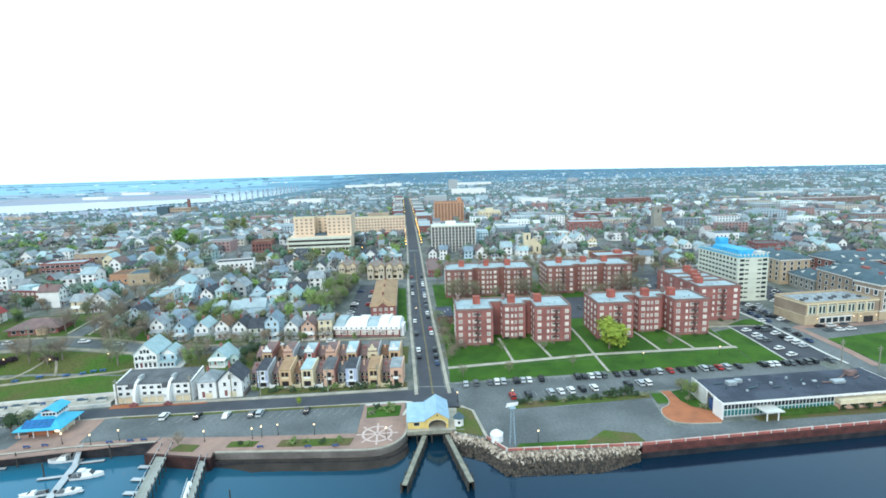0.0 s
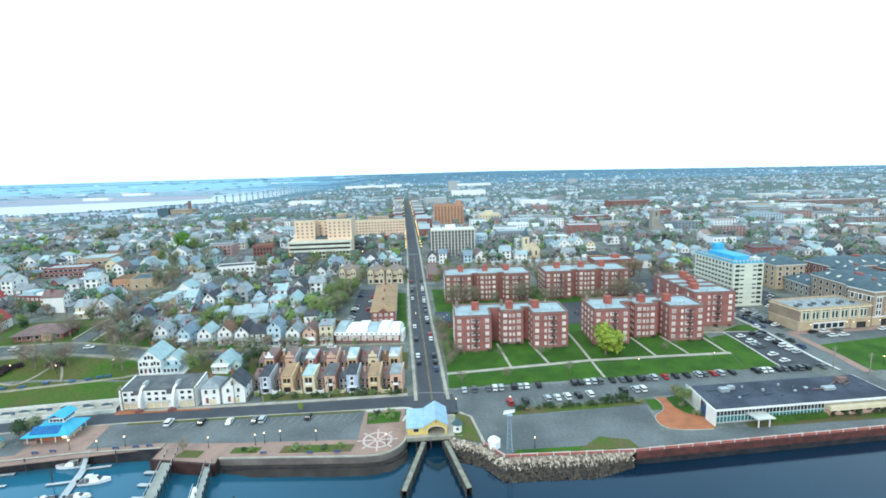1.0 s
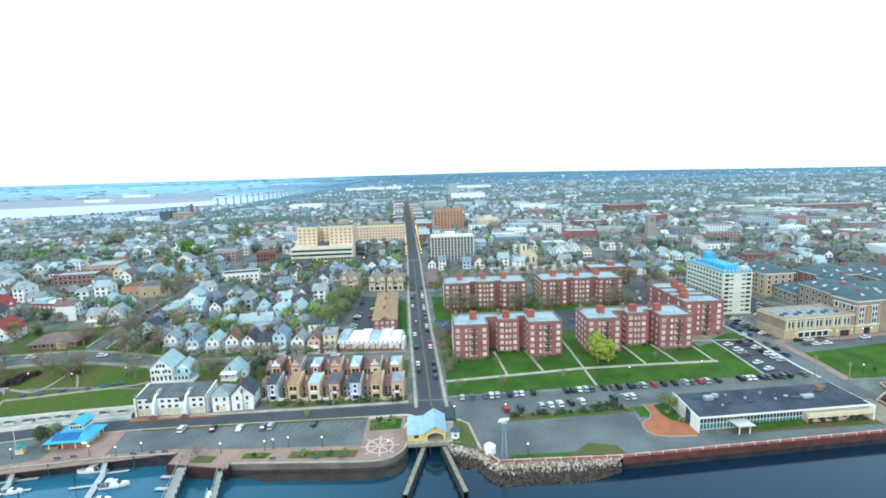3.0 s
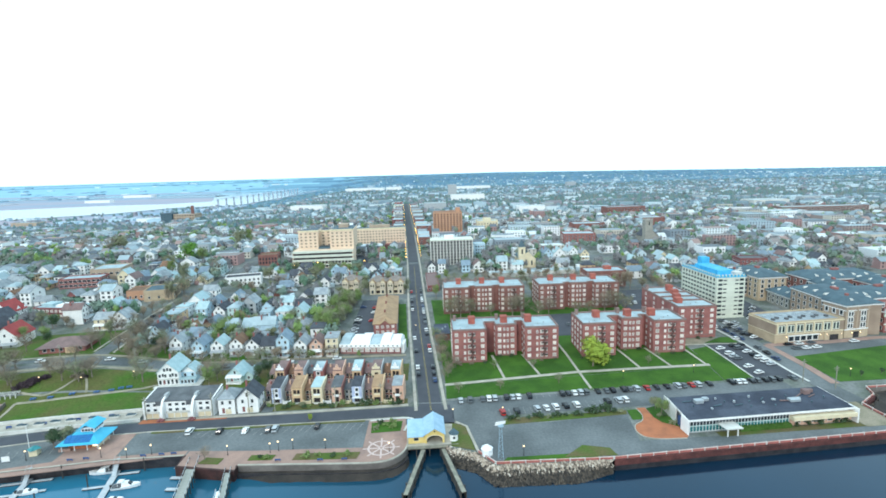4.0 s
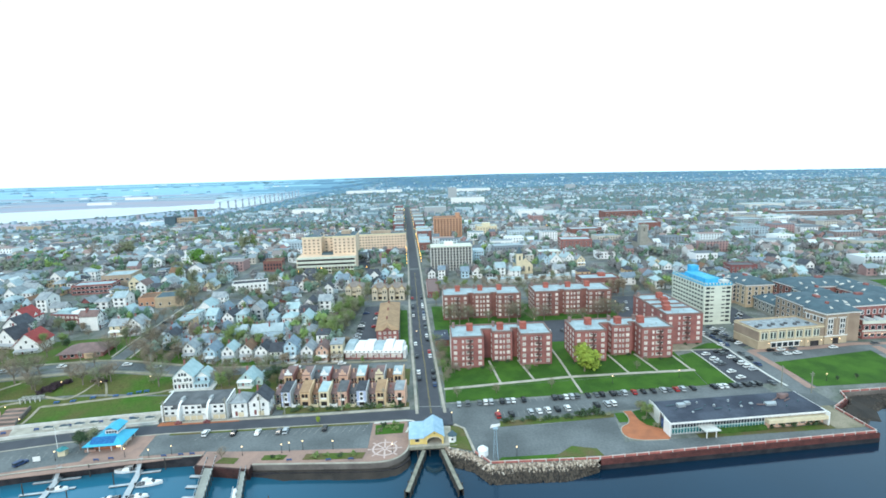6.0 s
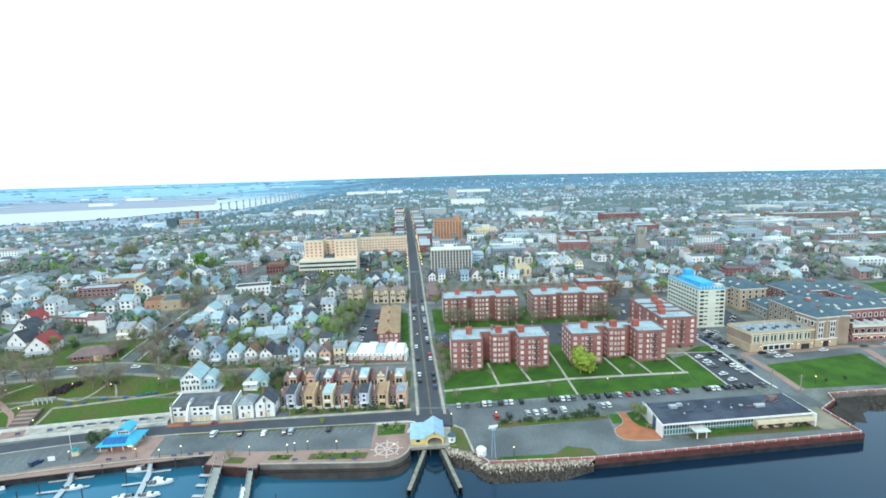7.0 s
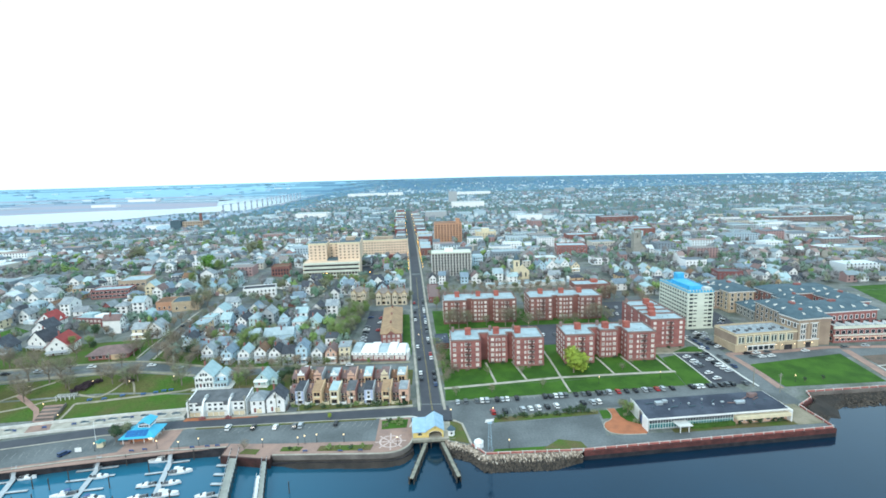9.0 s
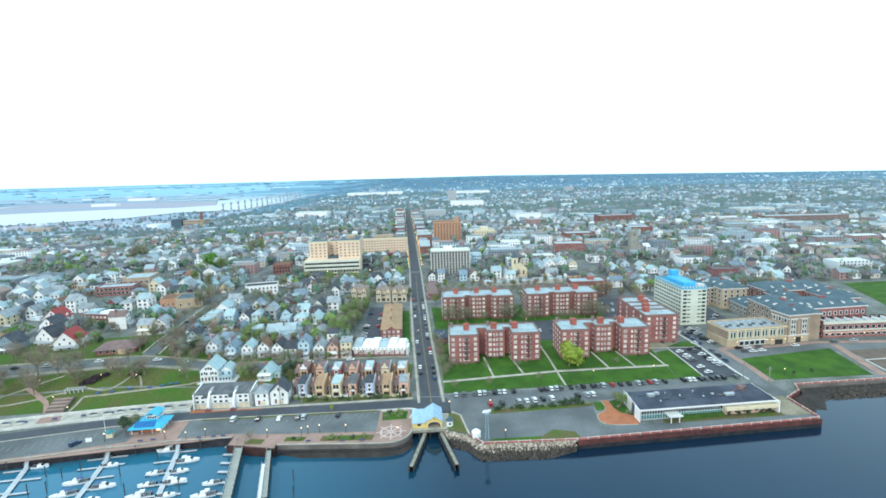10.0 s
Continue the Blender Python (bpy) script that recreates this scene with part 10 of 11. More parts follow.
        me.materials.append(M["leaf_green"])
        return trunk, me
    return cached(("tree", kind, seed), build)


LEAFWORDS = dict(leaf_vivid="vivid green", leaf_green="fresh green", leaf_lime="lime-green", leaf_bud="bare brown budding", leaf_olive="olive-green", leaf_dark="dark evergreen", shrub_mauve="dark mauve bare")


def tree(x, y, kind, leaf, size=1.0, seed=0, z=None):
    trunk, crown = tree_meshes(kind, seed)
    m = pose(x, y, H(x, y) if z is None else z, 0, 0, (x * 37 + y * 17) % 360) @ Matrix.Diagonal((size, size, size, 1))
    name = "bush" if kind == "bush" else "tree"
    th = thing(name, m, "%s %s in early spring" % (LEAFWORDS[leaf], "shrub" if kind == "bush" else "tree"), name, "town trees" if kind != "bush" else "shrubs")
    part("trunk", trunk, None, th)
    part("crown", crown, M[leaf], th)


def plant():
    rng_cars = ["white", "black", "grey", "blue", "silver", "black", "white", "grey"] * 2
    tree(75.8, 190.6, "willow", "leaf_lime", 1.65, 1)
    tree(-46.2, 152.6, "round", "leaf_lime", 0.36, 2)
    tree(-75.5, 128.6, "bare", "leaf_bud", 0.55, 3)
    for k in range(44):
        u = k / 43
        tree(-60.5 + 8 * u + (-5, 4, 0)[k % 3], 236 + 78 * u, ("tall", "round", "round", "bare")[k % 4], ("leaf_green", "leaf_olive", "leaf_green", "leaf_olive", "leaf_green")[k % 5], 0.8 + 0.11 * (k % 5), 4 + k % 3 if k % 4 < 3 else k % 4)
    tree(-221, 424, "round", "leaf_vivid", 2.7, 5)
    for x, y, kd, lf, s in ((-166, 334, "bare", "leaf_olive", 1.2), (-121, 348, "round", "leaf_olive", 1.0), (-116, 356, "bare", "leaf_bud", 1.3), (-153, 331, "round", "leaf_olive", 0.7), (-137, 331, "bare", "leaf_bud", 1.0), (-128, 330, "round", "leaf_green", 0.7), (-172, 300, "tall", "leaf_olive", 1.2), (-170, 312, "bare", "leaf_olive", 1.4), (-176, 330, "bare", "leaf_olive", 1.3)):
        tree(x, y, kd, lf, s, int(-x) % 4)
    for x, y, kd, lf, s in ((-117, 252, "round", "leaf_green", 1.35), (-111, 256, "tall", "leaf_green", 1.15), (-104, 259, "round", "leaf_olive", 1.1), (-185, 346, "tall", "leaf_olive", 1.5), (-221, 396, "round", "leaf_olive", 1.9), (-212, 380, "tall", "leaf_green", 1.2), (-344, 528, "round", "leaf_olive", 2.4), (-352, 520, "bare", "leaf_bud", 2.0),
                            (-218, 545, "round", "leaf_olive", 2.4), (-208, 548, "tall", "leaf_green", 1.8), (-373, 515, "bare", "leaf_bud", 2.2), (-84, 268, "round", "leaf_olive", 1.1), (-215, 254, "round", "leaf_green", 0.9), (-176, 379, "bare", "leaf_bud", 1.6), (-131, 374, "round", "leaf_olive", 1.4), (-96, 383, "round", "leaf_olive", 1.5)):
        tree(x, y, kd, lf, s, 4 + int(-x) % 3)
    tree(-208, 426, "tall", "leaf_green", 1.5, 4)
    tree(-62, 222, "round", "leaf_olive", 0.6, 4)
    for k in range(16):
        car(168.5 + (2.2 * k if k > 7 else 0), (216 + 4 * k) if k < 8 else 222 + 3.0 * k, 20, rng_cars[k])
    for x, y, lf, s in ((-118, 240, "leaf_green", 1.3), (-110, 243, "leaf_green", 1.2), (-126, 238, "leaf_olive", 1.2), (-100, 241, "leaf_green", 1.0), (-134, 243, "leaf_green", 1.1), (-88, 238, "leaf_olive", 1.0), (-78, 240, "leaf_green", 0.9), (-72, 396, "leaf_green", 1.5), (-84, 402, "leaf_olive", 1.5), (-96, 404, "leaf_green", 1.4), (-108, 400, "leaf_olive", 1.4), (-62, 398, "leaf_olive", 1.3), (-52, 408, "leaf_olive", 1.2), (-24, 352, "leaf_green", 1.1), (-50, 350, "leaf_olive", 1.2), (-47.5, 329, "leaf_olive", 0.9), (-66.5, 331, "leaf_olive", 0.8), (-31.6, 343, "leaf_olive", 1.3), (-18, 329, "leaf_olive", 0.9), (-46, 338, "leaf_dark", 0.9), (-18, 344, "leaf_olive", 1.0), (-120, 412, "leaf_olive", 1.2), (-40, 420, "leaf_bud", 1.3), (-30, 432, "leaf_bud", 1.2)):
        tree(x, y, ("round", "tall")[int(-x) % 2], lf, s, 4 + int(-x) % 3)
    for x, y, kd, lf, s in ((-196, 188, "bare", "leaf_bud", 1.5), (-163, 186, "bare", "leaf_bud", 1.25), (-185, 184, "bare", "leaf_bud", 1.2), (-208, 190, "bare", "leaf_bud", 1.6), (-225, 180, "bare", "leaf_bud", 1.5), (-240, 186, "bare", "leaf_bud", 1.5), (-216, 172, "bare", "leaf_bud", 1.3), (-200, 176, "bare", "leaf_bud", 1.2), (-168, 214, "bare", "leaf_bud", 1.3), (-150, 214, "bare", "leaf_bud", 1.2), (-152, 228, "bare", "leaf_bud", 1.2), (-170, 236, "bare", "leaf_bud", 1.3), (-145, 222, "bare", "leaf_olive", 1.0), (-200, 214, "bare", "leaf_bud", 1.1), (-134, 217, "bare", "leaf_bud", 1.0), (-102, 190, "bare", "leaf_bud", 1.0), (-99, 186, "tall", "leaf_green", 0.8),
                            (-97, 196, "bare", "leaf_bud", 1.0), (-104, 198, "bare", "leaf_bud", 0.9), (-78, 190, "round", "leaf_dark", 0.85), (-75, 195, "round", "leaf_dark", 0.9), (-77, 184, "round", "leaf_dark", 0.6), (-73, 199, "round", "leaf_olive", 0.8), (-97, 190, "tall", "leaf_olive", 0.8), (-84, 199.5, "bare", "leaf_olive", 0.9), (-71.4, 187, "round", "leaf_dark", 0.5), (-146, 206.5, "bare", "leaf_bud", 0.8), (-133, 190, "bare", "leaf_bud", 0.5), (-155, 191, "bare", "leaf_bud", 0.8),
                            (-133.0, 139.5, "round", "leaf_dark", 0.85), (-130.6, 143.5, "round", "leaf_olive", 0.8), (-136, 143, "round", "leaf_dark", 0.75), (87.2, 146.6, "round", "leaf_green", 0.72), (86.8, 150.6, "round", "leaf_olive", 0.62), (84.8, 143.4, "round", "leaf_olive", 0.3), (-60, 209.5, "bare", "leaf_green", 0.6),
                            (12, 194, "bare", "leaf_bud", 0.7), (30, 192, "bare", "leaf_green", 0.5), (48, 191, "bare", "leaf_olive", 0.5), (5.5, 205, "bare", "leaf_bud", 0.8), (5, 222, "bare", "leaf_olive", 0.8), (8, 186, "bare", "leaf_bud", 0.6), (-35, 209.5, "round", "leaf_green", 0.45), (102, 191, "bare", "leaf_olive", 0.45), (12, 171, "bare", "leaf_olive", 0.55), (30, 173, "bare", "leaf_bud", 0.5), (56, 176, "bare", "leaf_olive", 0.5),
                            (-268, 176, "round", "leaf_olive", 1.1), (-252, 174, "bare", "leaf_bud", 1.2), (-300, 170, "round", "leaf_olive", 1.1), (-290, 180, "bare", "leaf_bud", 1.1), (-205, 232, "round", "leaf_green", 0.9), (-198, 226, "round", "leaf_dark", 0.7), (-210, 226, "tall", "leaf_green", 0.8)):
        tree(x, y, kd, lf, s, int(abs(x)) % 4)
    bare_rng = random.Random(77)
    for _ in range(30):
        x = bare_rng.uniform(-262, -124)
        y = bare_rng.choice((bare_rng.uniform(184, 196), bare_rng.uniform(207, 236), bare_rng.uniform(207, 236))) + 0.09 * (x + 160)
        if free(x - 1.5, x + 1.5, y - 1.5, y + 1.5) or y < 200:
            tree(x, y, "bare", bare_rng.choice(("leaf_bud", "leaf_bud", "leaf_olive")), bare_rng.uniform(0.9, 1.5), bare_rng.randrange(4))
    for k in range(17):
        x = -133 + 5.3 * k + bare_rng.uniform(-1.6, 1.6)
        tree(x, 208.4 + bare_rng.uniform(0, 3), ("bare", "bare", "round")[k % 3], ("leaf_bud", "leaf_olive", "leaf_green", "leaf_bud")[k % 4], bare_rng.uniform(0.45, 0.85), bare_rng.randrange(4))
    for k in range(14):
        x = -128 + 6.4 * k + bare_rng.uniform(-2, 2)
        tree(x, 229 + bare_rng.uniform(-1.5, 1.5), ("bare", "round", "tall")[k % 3], ("leaf_olive", "leaf_bud", "leaf_green")[k % 3], bare_rng.uniform(0.6, 1.0), 1 + bare_rng.randrange(3))
    for _ in range(22):
        x = bare_rng.uniform(-66, -12)
        tree(x, 197.2 - 0.07 * (x + 66) + bare_rng.uniform(-1.5, 2.5), ("bush", "bush", "bare")[_ % 3], bare_rng.choice(("leaf_dark", "leaf_olive", "leaf_bud", "leaf_green")), bare_rng.uniform(0.9, 1.6) * (1 if _ % 3 < 2 else 0.35), bare_rng.randrange(3))
    for _ in range(26):
        x, y = bare_rng.uniform(-66, -8), bare_rng.uniform(162.6, 166.0)
        tree(x, y, "bush", bare_rng.choice(("leaf_dark", "leaf_olive", "leaf_green", "leaf_dark")), bare_rng.uniform(0.7, 1.5), bare_rng.randrange(3))
    rng = random.Random(21)
    for k in range(9):
        tree(6.4 - 0.35 * k + (k % 2) * 3, 184 + 6 * k, "bare", ("leaf_olive", "leaf_bud", "leaf_green")[k % 3], 0.55 + 0.1 * (k % 3), k % 4)
    # budding trees between and behind the flats
    for k, (x, y, q) in enumerate(((13, 268, 1.5), (19, 266, 1.55), (25, 268.5, 1.3), (38, 269, 0.9), (51, 267, 1.5), (56.5, 268, 1.55), (66, 262, 1.2), (74, 269, 1.2), (90, 264, 1.0), (97, 262, 1.1), (108, 266, 1.5), (115, 268, 1.6), (120, 264, 1.3))):
        tree(x, y, "bare", ("leaf_olive", "leaf_bud", "leaf_olive")[k % 3], q, k % 4)
    for k in range(16):
        tree(6 + 8 * k + rng.uniform(-2, 2), 309 + rng.uniform(-3, 3), "tall", rng.choice(("leaf_olive", "leaf_green", "leaf_green")), rng.uniform(0.8, 1.1), 4 + k % 3)
    # street trees and parked cars on the residential street
    side_rng = random.Random(91)
    for k in range(10):
        y = 214 + 11 * k
        x = float(np.interp(y, (203, 229, 259, 304, 366), (-159.2, -162.6, -164, -165.6, -164)))
        tree(x + 5.6 + side_rng.uniform(0, 1.2), y, ("bare", "bare", "round")[k % 3], side_rng.choice(("leaf_bud", "leaf_olive", "leaf_olive")), side_rng.uniform(0.6, 1.0), k % 4)
        tree(x - 5.8 - side_rng.uniform(0, 1.2), y + 5, ("bare", "tall", "bare")[k % 3], side_rng.choice(("leaf_bud", "leaf_olive", "leaf_bud")), side_rng.uniform(0.6, 0.95), k % 4)
        if side_rng.random() < 0.7:
            car(x + 1.9, y + 3, 91, side_rng.choice(("grey", "white", "black", "silver")))
        if side_rng.random() < 0.5:
            car(x - 1.9, y + 7, 91, side_rng.choice(("grey", "white", "black", "blue")))
    for k in range(16):
        tree(134 + rng.uniform(-10, 22), 319.5 + rng.uniform(-3, 3) + (k % 2) * 27, ("bare", "bare", "tall")[k % 3], rng.choice(("leaf_bud", "leaf_olive", "leaf_bud")), rng.uniform(0.8, 1.2), k % 4)
    for k in range(12):
        tree(158 + rng.uniform(-3, 3) + 2 * k, 292 + 9 * k, "bare", rng.choice(("leaf_olive", "leaf_bud")), rng.uniform(0.8, 1.1), k % 4)
    for x, y, q in ((29.6, 147.0, 1.2), (31.4, 147.6, 1.5), (33.4, 146.8, 0.9), (36.6, 147.4, 0.9), (40.2, 148.2, 1.5), (41.8, 147.8, 1.2), (44.6, 147.6, 0.9), (46.6, 148.0, 1.1), (48.4, 147.8, 1.2), (51.6, 148.2, 0.9), (54.6, 148.8, 1.1), (56.2, 148.6, 1.2), (60.8, 150.0, 1.5), (62.8, 150.6, 1.8), (64.6, 149.8, 1.3), (67.0, 151.0, 1.6), (68.6, 151.2, 1.9), (70.4, 149.6, 1.1), (72.6, 149.4, 1.0)):
        tree(x, y, "bush", "leaf_dark" if q > 1.15 else rng.choice(("leaf_olive", "leaf_dark")), q, int(x) % 3)
    for x, y in ((186.6, 171.6), (196.8, 173.0)):
        tree(x, y, "round", "leaf_dark", 0.32, 2)
    for x, y, q in ((130.4, 134.6, 0.9), (134.6, 134.9, 1.2), (138.6, 135.2, 1.3), (145.0, 135.4, 0.9), (147.4, 135.6, 1.0), (149.6, 135.8, 0.9)):
        tree(x, y, "bush", "leaf_dark", q, int(x) % 3)
    for x, y in ((10, 197.6), (14, 196.8), (20, 197), (26, 197.4), (34, 204), (40, 204), (47, 198), (53, 198), (60, 198.6), (73, 199), (82, 199), (88, 199.4), (97, 206), (104, 206), (110, 200), (118, 200), (124, 201), (132, 218), (140, 218), (147, 218)):
        tree(x, y, "bush", rng.choice(("leaf_bud", "leaf_olive", "leaf_dark")), rng.uniform(0.6, 1.1), int(x) % 3)
    for x, y, s in ((-140, 201, 0.8), (-166, 199.5, 0.9), (-190, 195, 1.0), (-134, 209, 0.8), (-146, 211, 1.0), (-228, 203, 1.2), (-216, 206, 1.0)):
        tree(x, y, "bare", "leaf_bud", s, int(-x) % 4)
    for k in range(15):
        tree(8 + 7.5 * k + rng.uniform(-2, 2), 340 + rng.uniform(-4, 4), "bare", rng.choice(("leaf_bud", "leaf_olive")), rng.uniform(0.9, 1.2), k % 4)
        tree(6 + 7.5 * k + rng.uniform(-2, 2), 359 + 0.5 * k + rng.uniform(-3, 3), ("round", "tall", "bare")[k % 3], rng.choice(("leaf_olive", "leaf_green", "leaf_bud")), rng.uniform(0.75, 1.0), 4 + k % 3)
    for x, y in ((88, 139), (87, 145), (-20, 144), (-17, 146.5), (-13.5, 145), (-14, 148), (-19, 147.8), (-57, 128.4), (-42, 127.8), (-38, 128.4), (-33, 127.6), (-28, 127.9), (-54.6, 128.2), (-22, 164.6), (-18, 164.8), (-12, 165), (-28, 164.2), (-44, 164), (-51, 163.6), (-59, 163.4), (-36, 164)):
        tree(x, y, "bush", rng.choice(("leaf_dark", "leaf_olive", "leaf_green")), rng.uniform(0.8, 1.3), int(x) % 3)
    count = 0
    while count < 24:
        y = rng.uniform(214, 330)
        x = rng.uniform(-0.95 * (y + 64), 0.95 * (y + 64))
        if not free(x - 1.5, x + 1.5, y - 1.5, y + 1.5):
            continue
        if any(abs(x - hx - 4) < 6.0 and -2 < y - hy < 13 for hx, hy in HOUSES):
            continue
        tree(x, y, rng.choice(("round", "bare", "bare", "tall")), rng.choice(("leaf_green", "leaf_bud", "leaf_bud", "leaf_olive", "leaf_olive", "leaf_dark")), rng.uniform(0.55, 1.05), rng.randrange(4))
        count += 1


plant()


def park_shrubs():
    """The dark thickets and the brown rockery on the park slope."""
    rng = random.Random(63)
    for _ in range(26):
        u, v = rng.random(), rng.gauss(0, 1)
        tree(-179.0 + 9.0 * u + 0.6 * v, 182.6 + 4.4 * u + 1.3 * v, "bush", "shrub_mauve", rng.uniform(0.9, 1.5), rng.randrange(3))
    for _ in range(12):
        tree(-157 + rng.uniform(-3.6, 3.6), 188.2 + rng.uniform(-1.2, 1.2), "bush", rng.choice(("shrub_mauve", "leaf_bud", "leaf_bud")), rng.uniform(0.7, 1.3), rng.randrange(3))


park_shrubs()
# pale blue flats and white gabled houses beyond the brick flats
block("apartment_house", pose(45.5, 458, H(50, 458) - 0.3, 0, 0, 1), "pale blue four-storey apartment house with a flat roof", "apartment house", 10.5, 14, 13.5, "paleblue", "roof_pale", 4, 1.2, 3.1, 4, 3, (1.1, 1.5, "glass", "white"), 0.5)
for hx, hy, hw, hd, fl, a, wl, rf in ((107, 424, 8.6, 12, 3, 8, "paleblue", "roof_blue"), (117.5, 431, 12, 10, 2, 4, "white", "roof_aqua"), (131.5, 427, 9, 13, 3, 14, "white", "roof_pale"), (143, 429, 8.2, 11, 2, 4, "cream", "roof_grey")):
    house(hx, hy, a, hw, hd, fl, "gable", wl, rf)


def hedge(x0, y0, x1, y1, w, h, leaf, label):
    """A clipped hedge: a close core under a skin of small leaf sprays."""
    rng = random.Random(int(x0 * 7))
    ln = math.hypot(x1 - x0, y1 - y0)
    th = thing("hedge", pose(x0, y0, H(x0, y0) + 0.1, 0, 0, math.degrees(math.atan2(y1 - y0, x1 - x0))), label, "hedge")
    part("core", _boxed((0, ln, -w / 2, w / 2, -0.2, h * 0.85)), M[leaf], th)
    verts, faces = [], []
    for _ in range(int(ln * 45)):
        p = Vector((rng.uniform(0, ln), rng.uniform(-w, w) * 0.58, h * rng.uniform(0.1, 1.0) + 0.2 * math.sin(rng.random() * 6)))
        s, b = rng.uniform(0.1, 0.24), len(verts)
        nr = Vector((rng.uniform(-.5, .5), -0.5 + rng.uniform(-.5, .5), rng.uniform(0.3, 1))).normalized()
        u = nr.orthogonal().normalized()
        v = nr.cross(u)
        verts += [tuple(p + u * (i * s) + v * (j * s)) for i, j in ((-1, -0.8), (1, -0.7), (0.8, 0.9), (-0.9, 0.8))]
        faces.append((b, b + 1, b + 2, b + 3))
    me = bpy.data.meshes.new("leaves")
    me.from_pydata(verts, [], faces)
    me.materials.append(M[leaf])
    part("leaves", me, None, th)


hedge(108.5, 132.6, 127.5, 133.9, 1.6, 1.6, "leaf_hedge", "low green clipped hedge before the glazed hall")


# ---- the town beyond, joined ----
# mid-distance walls, roofs and crowns: haze put into greyer, bluer colours
WALLS_FAR = palette_mat("hazed_house_walls", [(0.80, 0.83, 0.85), (0.68, 0.74, 0.78), (0.52, 0.63, 0.70), (0.54, 0.51, 0.46), (0.38, 0.25, 0.25), (0.80, 0.81, 0.84), (0.40, 0.50, 0.58), (0.22, 0.26, 0.30), (0.30, 0.24, 0.23), (0.34, 0.38, 0.41), (0.62, 0.66, 0.70)])
ROOFS_FAR = palette_mat("hazed_house_roofs", [(0.23, 0.29, 0.33), (0.14, 0.17, 0.20), (0.32, 0.40, 0.45), (0.24, 0.22, 0.22), (0.60, 0.66, 0.70), (0.24, 0.29, 0.33), (0.13, 0.155, 0.185), (0.30, 0.22, 0.21)])
CROWNS = [("grey_brown", mat("hazed_bare_crowns", (0.269, 0.269, 0.28), 0.95, (0.207, 0.207, 0.218), 0.1, 1.0, 0.2, spread=0.12, spec=0.0), 8),
          ("blue_green", mat("hazed_blue_green_crowns", (0.224, 0.302, 0.252), 0.95, (0.174, 0.241, 0.202), 0.1, 1.0, 0.2, spread=0.12, spec=0.0), 4),
          ("green", mat("hazed_green_crowns", (0.162, 0.269, 0.19), 0.95, (0.129, 0.213, 0.157), 0.1, 1.0, 0.2, spread=0.14, spec=0.0), 5),
          ("olive", mat("hazed_olive_crowns", (0.269, 0.308, 0.241), 0.95, (0.213, 0.246, 0.196), 0.1, 1.0, 0.2, spread=0.12, spec=0.0), 4),
          ("fresh_green", mat("hazed_fresh_crowns", (0.246, 0.358, 0.134), 0.95, (0.202, 0.302, 0.112), 0.1, 1.0, 0.2, spread=0.12, spec=0.0), 2)]
# the palettes below carry distance haze as blue and pale base colours
BLOCKS_HAZY = palette_mat("hazed_distant_blocks", [(0.48, 0.62, 0.71), (0.24, 0.36, 0.46), (0.32, 0.45, 0.55), (0.20, 0.32, 0.42), (0.62, 0.72, 0.78), (0.18, 0.29, 0.39)])
WALLS_HAZY = palette_mat("hazed_inland_walls", [(0.54, 0.66, 0.74), (0.40, 0.52, 0.60), (0.26, 0.36, 0.43), (0.36, 0.40, 0.43), (0.29, 0.28, 0.32), (0.60, 0.70, 0.76), (0.22, 0.31, 0.37)])
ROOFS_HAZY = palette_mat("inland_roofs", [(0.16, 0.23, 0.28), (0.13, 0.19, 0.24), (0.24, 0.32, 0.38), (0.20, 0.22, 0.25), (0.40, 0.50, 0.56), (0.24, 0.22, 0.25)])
LEAVES_HAZY = palette_mat("hazed_inland_crowns", [(0.12, 0.205, 0.215), (0.105, 0.195, 0.22), (0.16, 0.205, 0.215), (0.13, 0.225, 0.20), (0.155, 0.195, 0.225), (0.19, 0.21, 0.20)], 0.95)
SCRUB_HAZY = palette_mat("hazed_marsh_scrub", [(0.16, 0.31, 0.42), (0.13, 0.28, 0.39), (0.20, 0.36, 0.47)], 0.95)
WOODS_HAZY = palette_mat("hazed_distant_woods", [(0.10, 0.215, 0.315), (0.135, 0.26, 0.31), (0.095, 0.21, 0.32), (0.165, 0.28, 0.32), (0.115, 0.24, 0.34), (0.185, 0.28, 0.345)], 0.95)


def stuff(name, verts, faces, material, label, category):
    me = bpy.data.meshes.new(name)
    me.from_pydata(verts, [], faces)
    me.materials.append(material)
    tagged(new(name, me), label, category, "", "stuff")


def in_river(x, y):
    near = float(np.interp(y, [560, 1356, 1500, 1730, 1800, 2341, 2831, 3400], [-3000, -1183, -967, -900, -690, -700, -750, -800]))
    return y > 700 and x < near + 40


def wooded(x, y):
    """How leafy a quarter is, 0 to 1, in broad bands across the town."""
    w = 0.5 + 0.5 * math.sin(x * 0.011 + 1.7 * math.sin(y * 0.009)) * math.sin(y * 0.021 + 1.3 * math.sin(x * 0.006) + 1.0)
    if x > -20:
        # a long belt of trees beyond the centre, and woods towards the horizon
        belt = math.exp(-((y - 1170 - 60 * math.sin(x * 0.004)) / 130) ** 2) * (0.95 if x > 250 else 0.75)
        w = max(w * (0.8 if 450 < y < 1000 else 1.0), belt)
    return max(w, sm(1550, 2150, y) * (0.8 + 0.2 * math.sin(x * 0.006 + y * 0.004)) if x > -350 else 0)


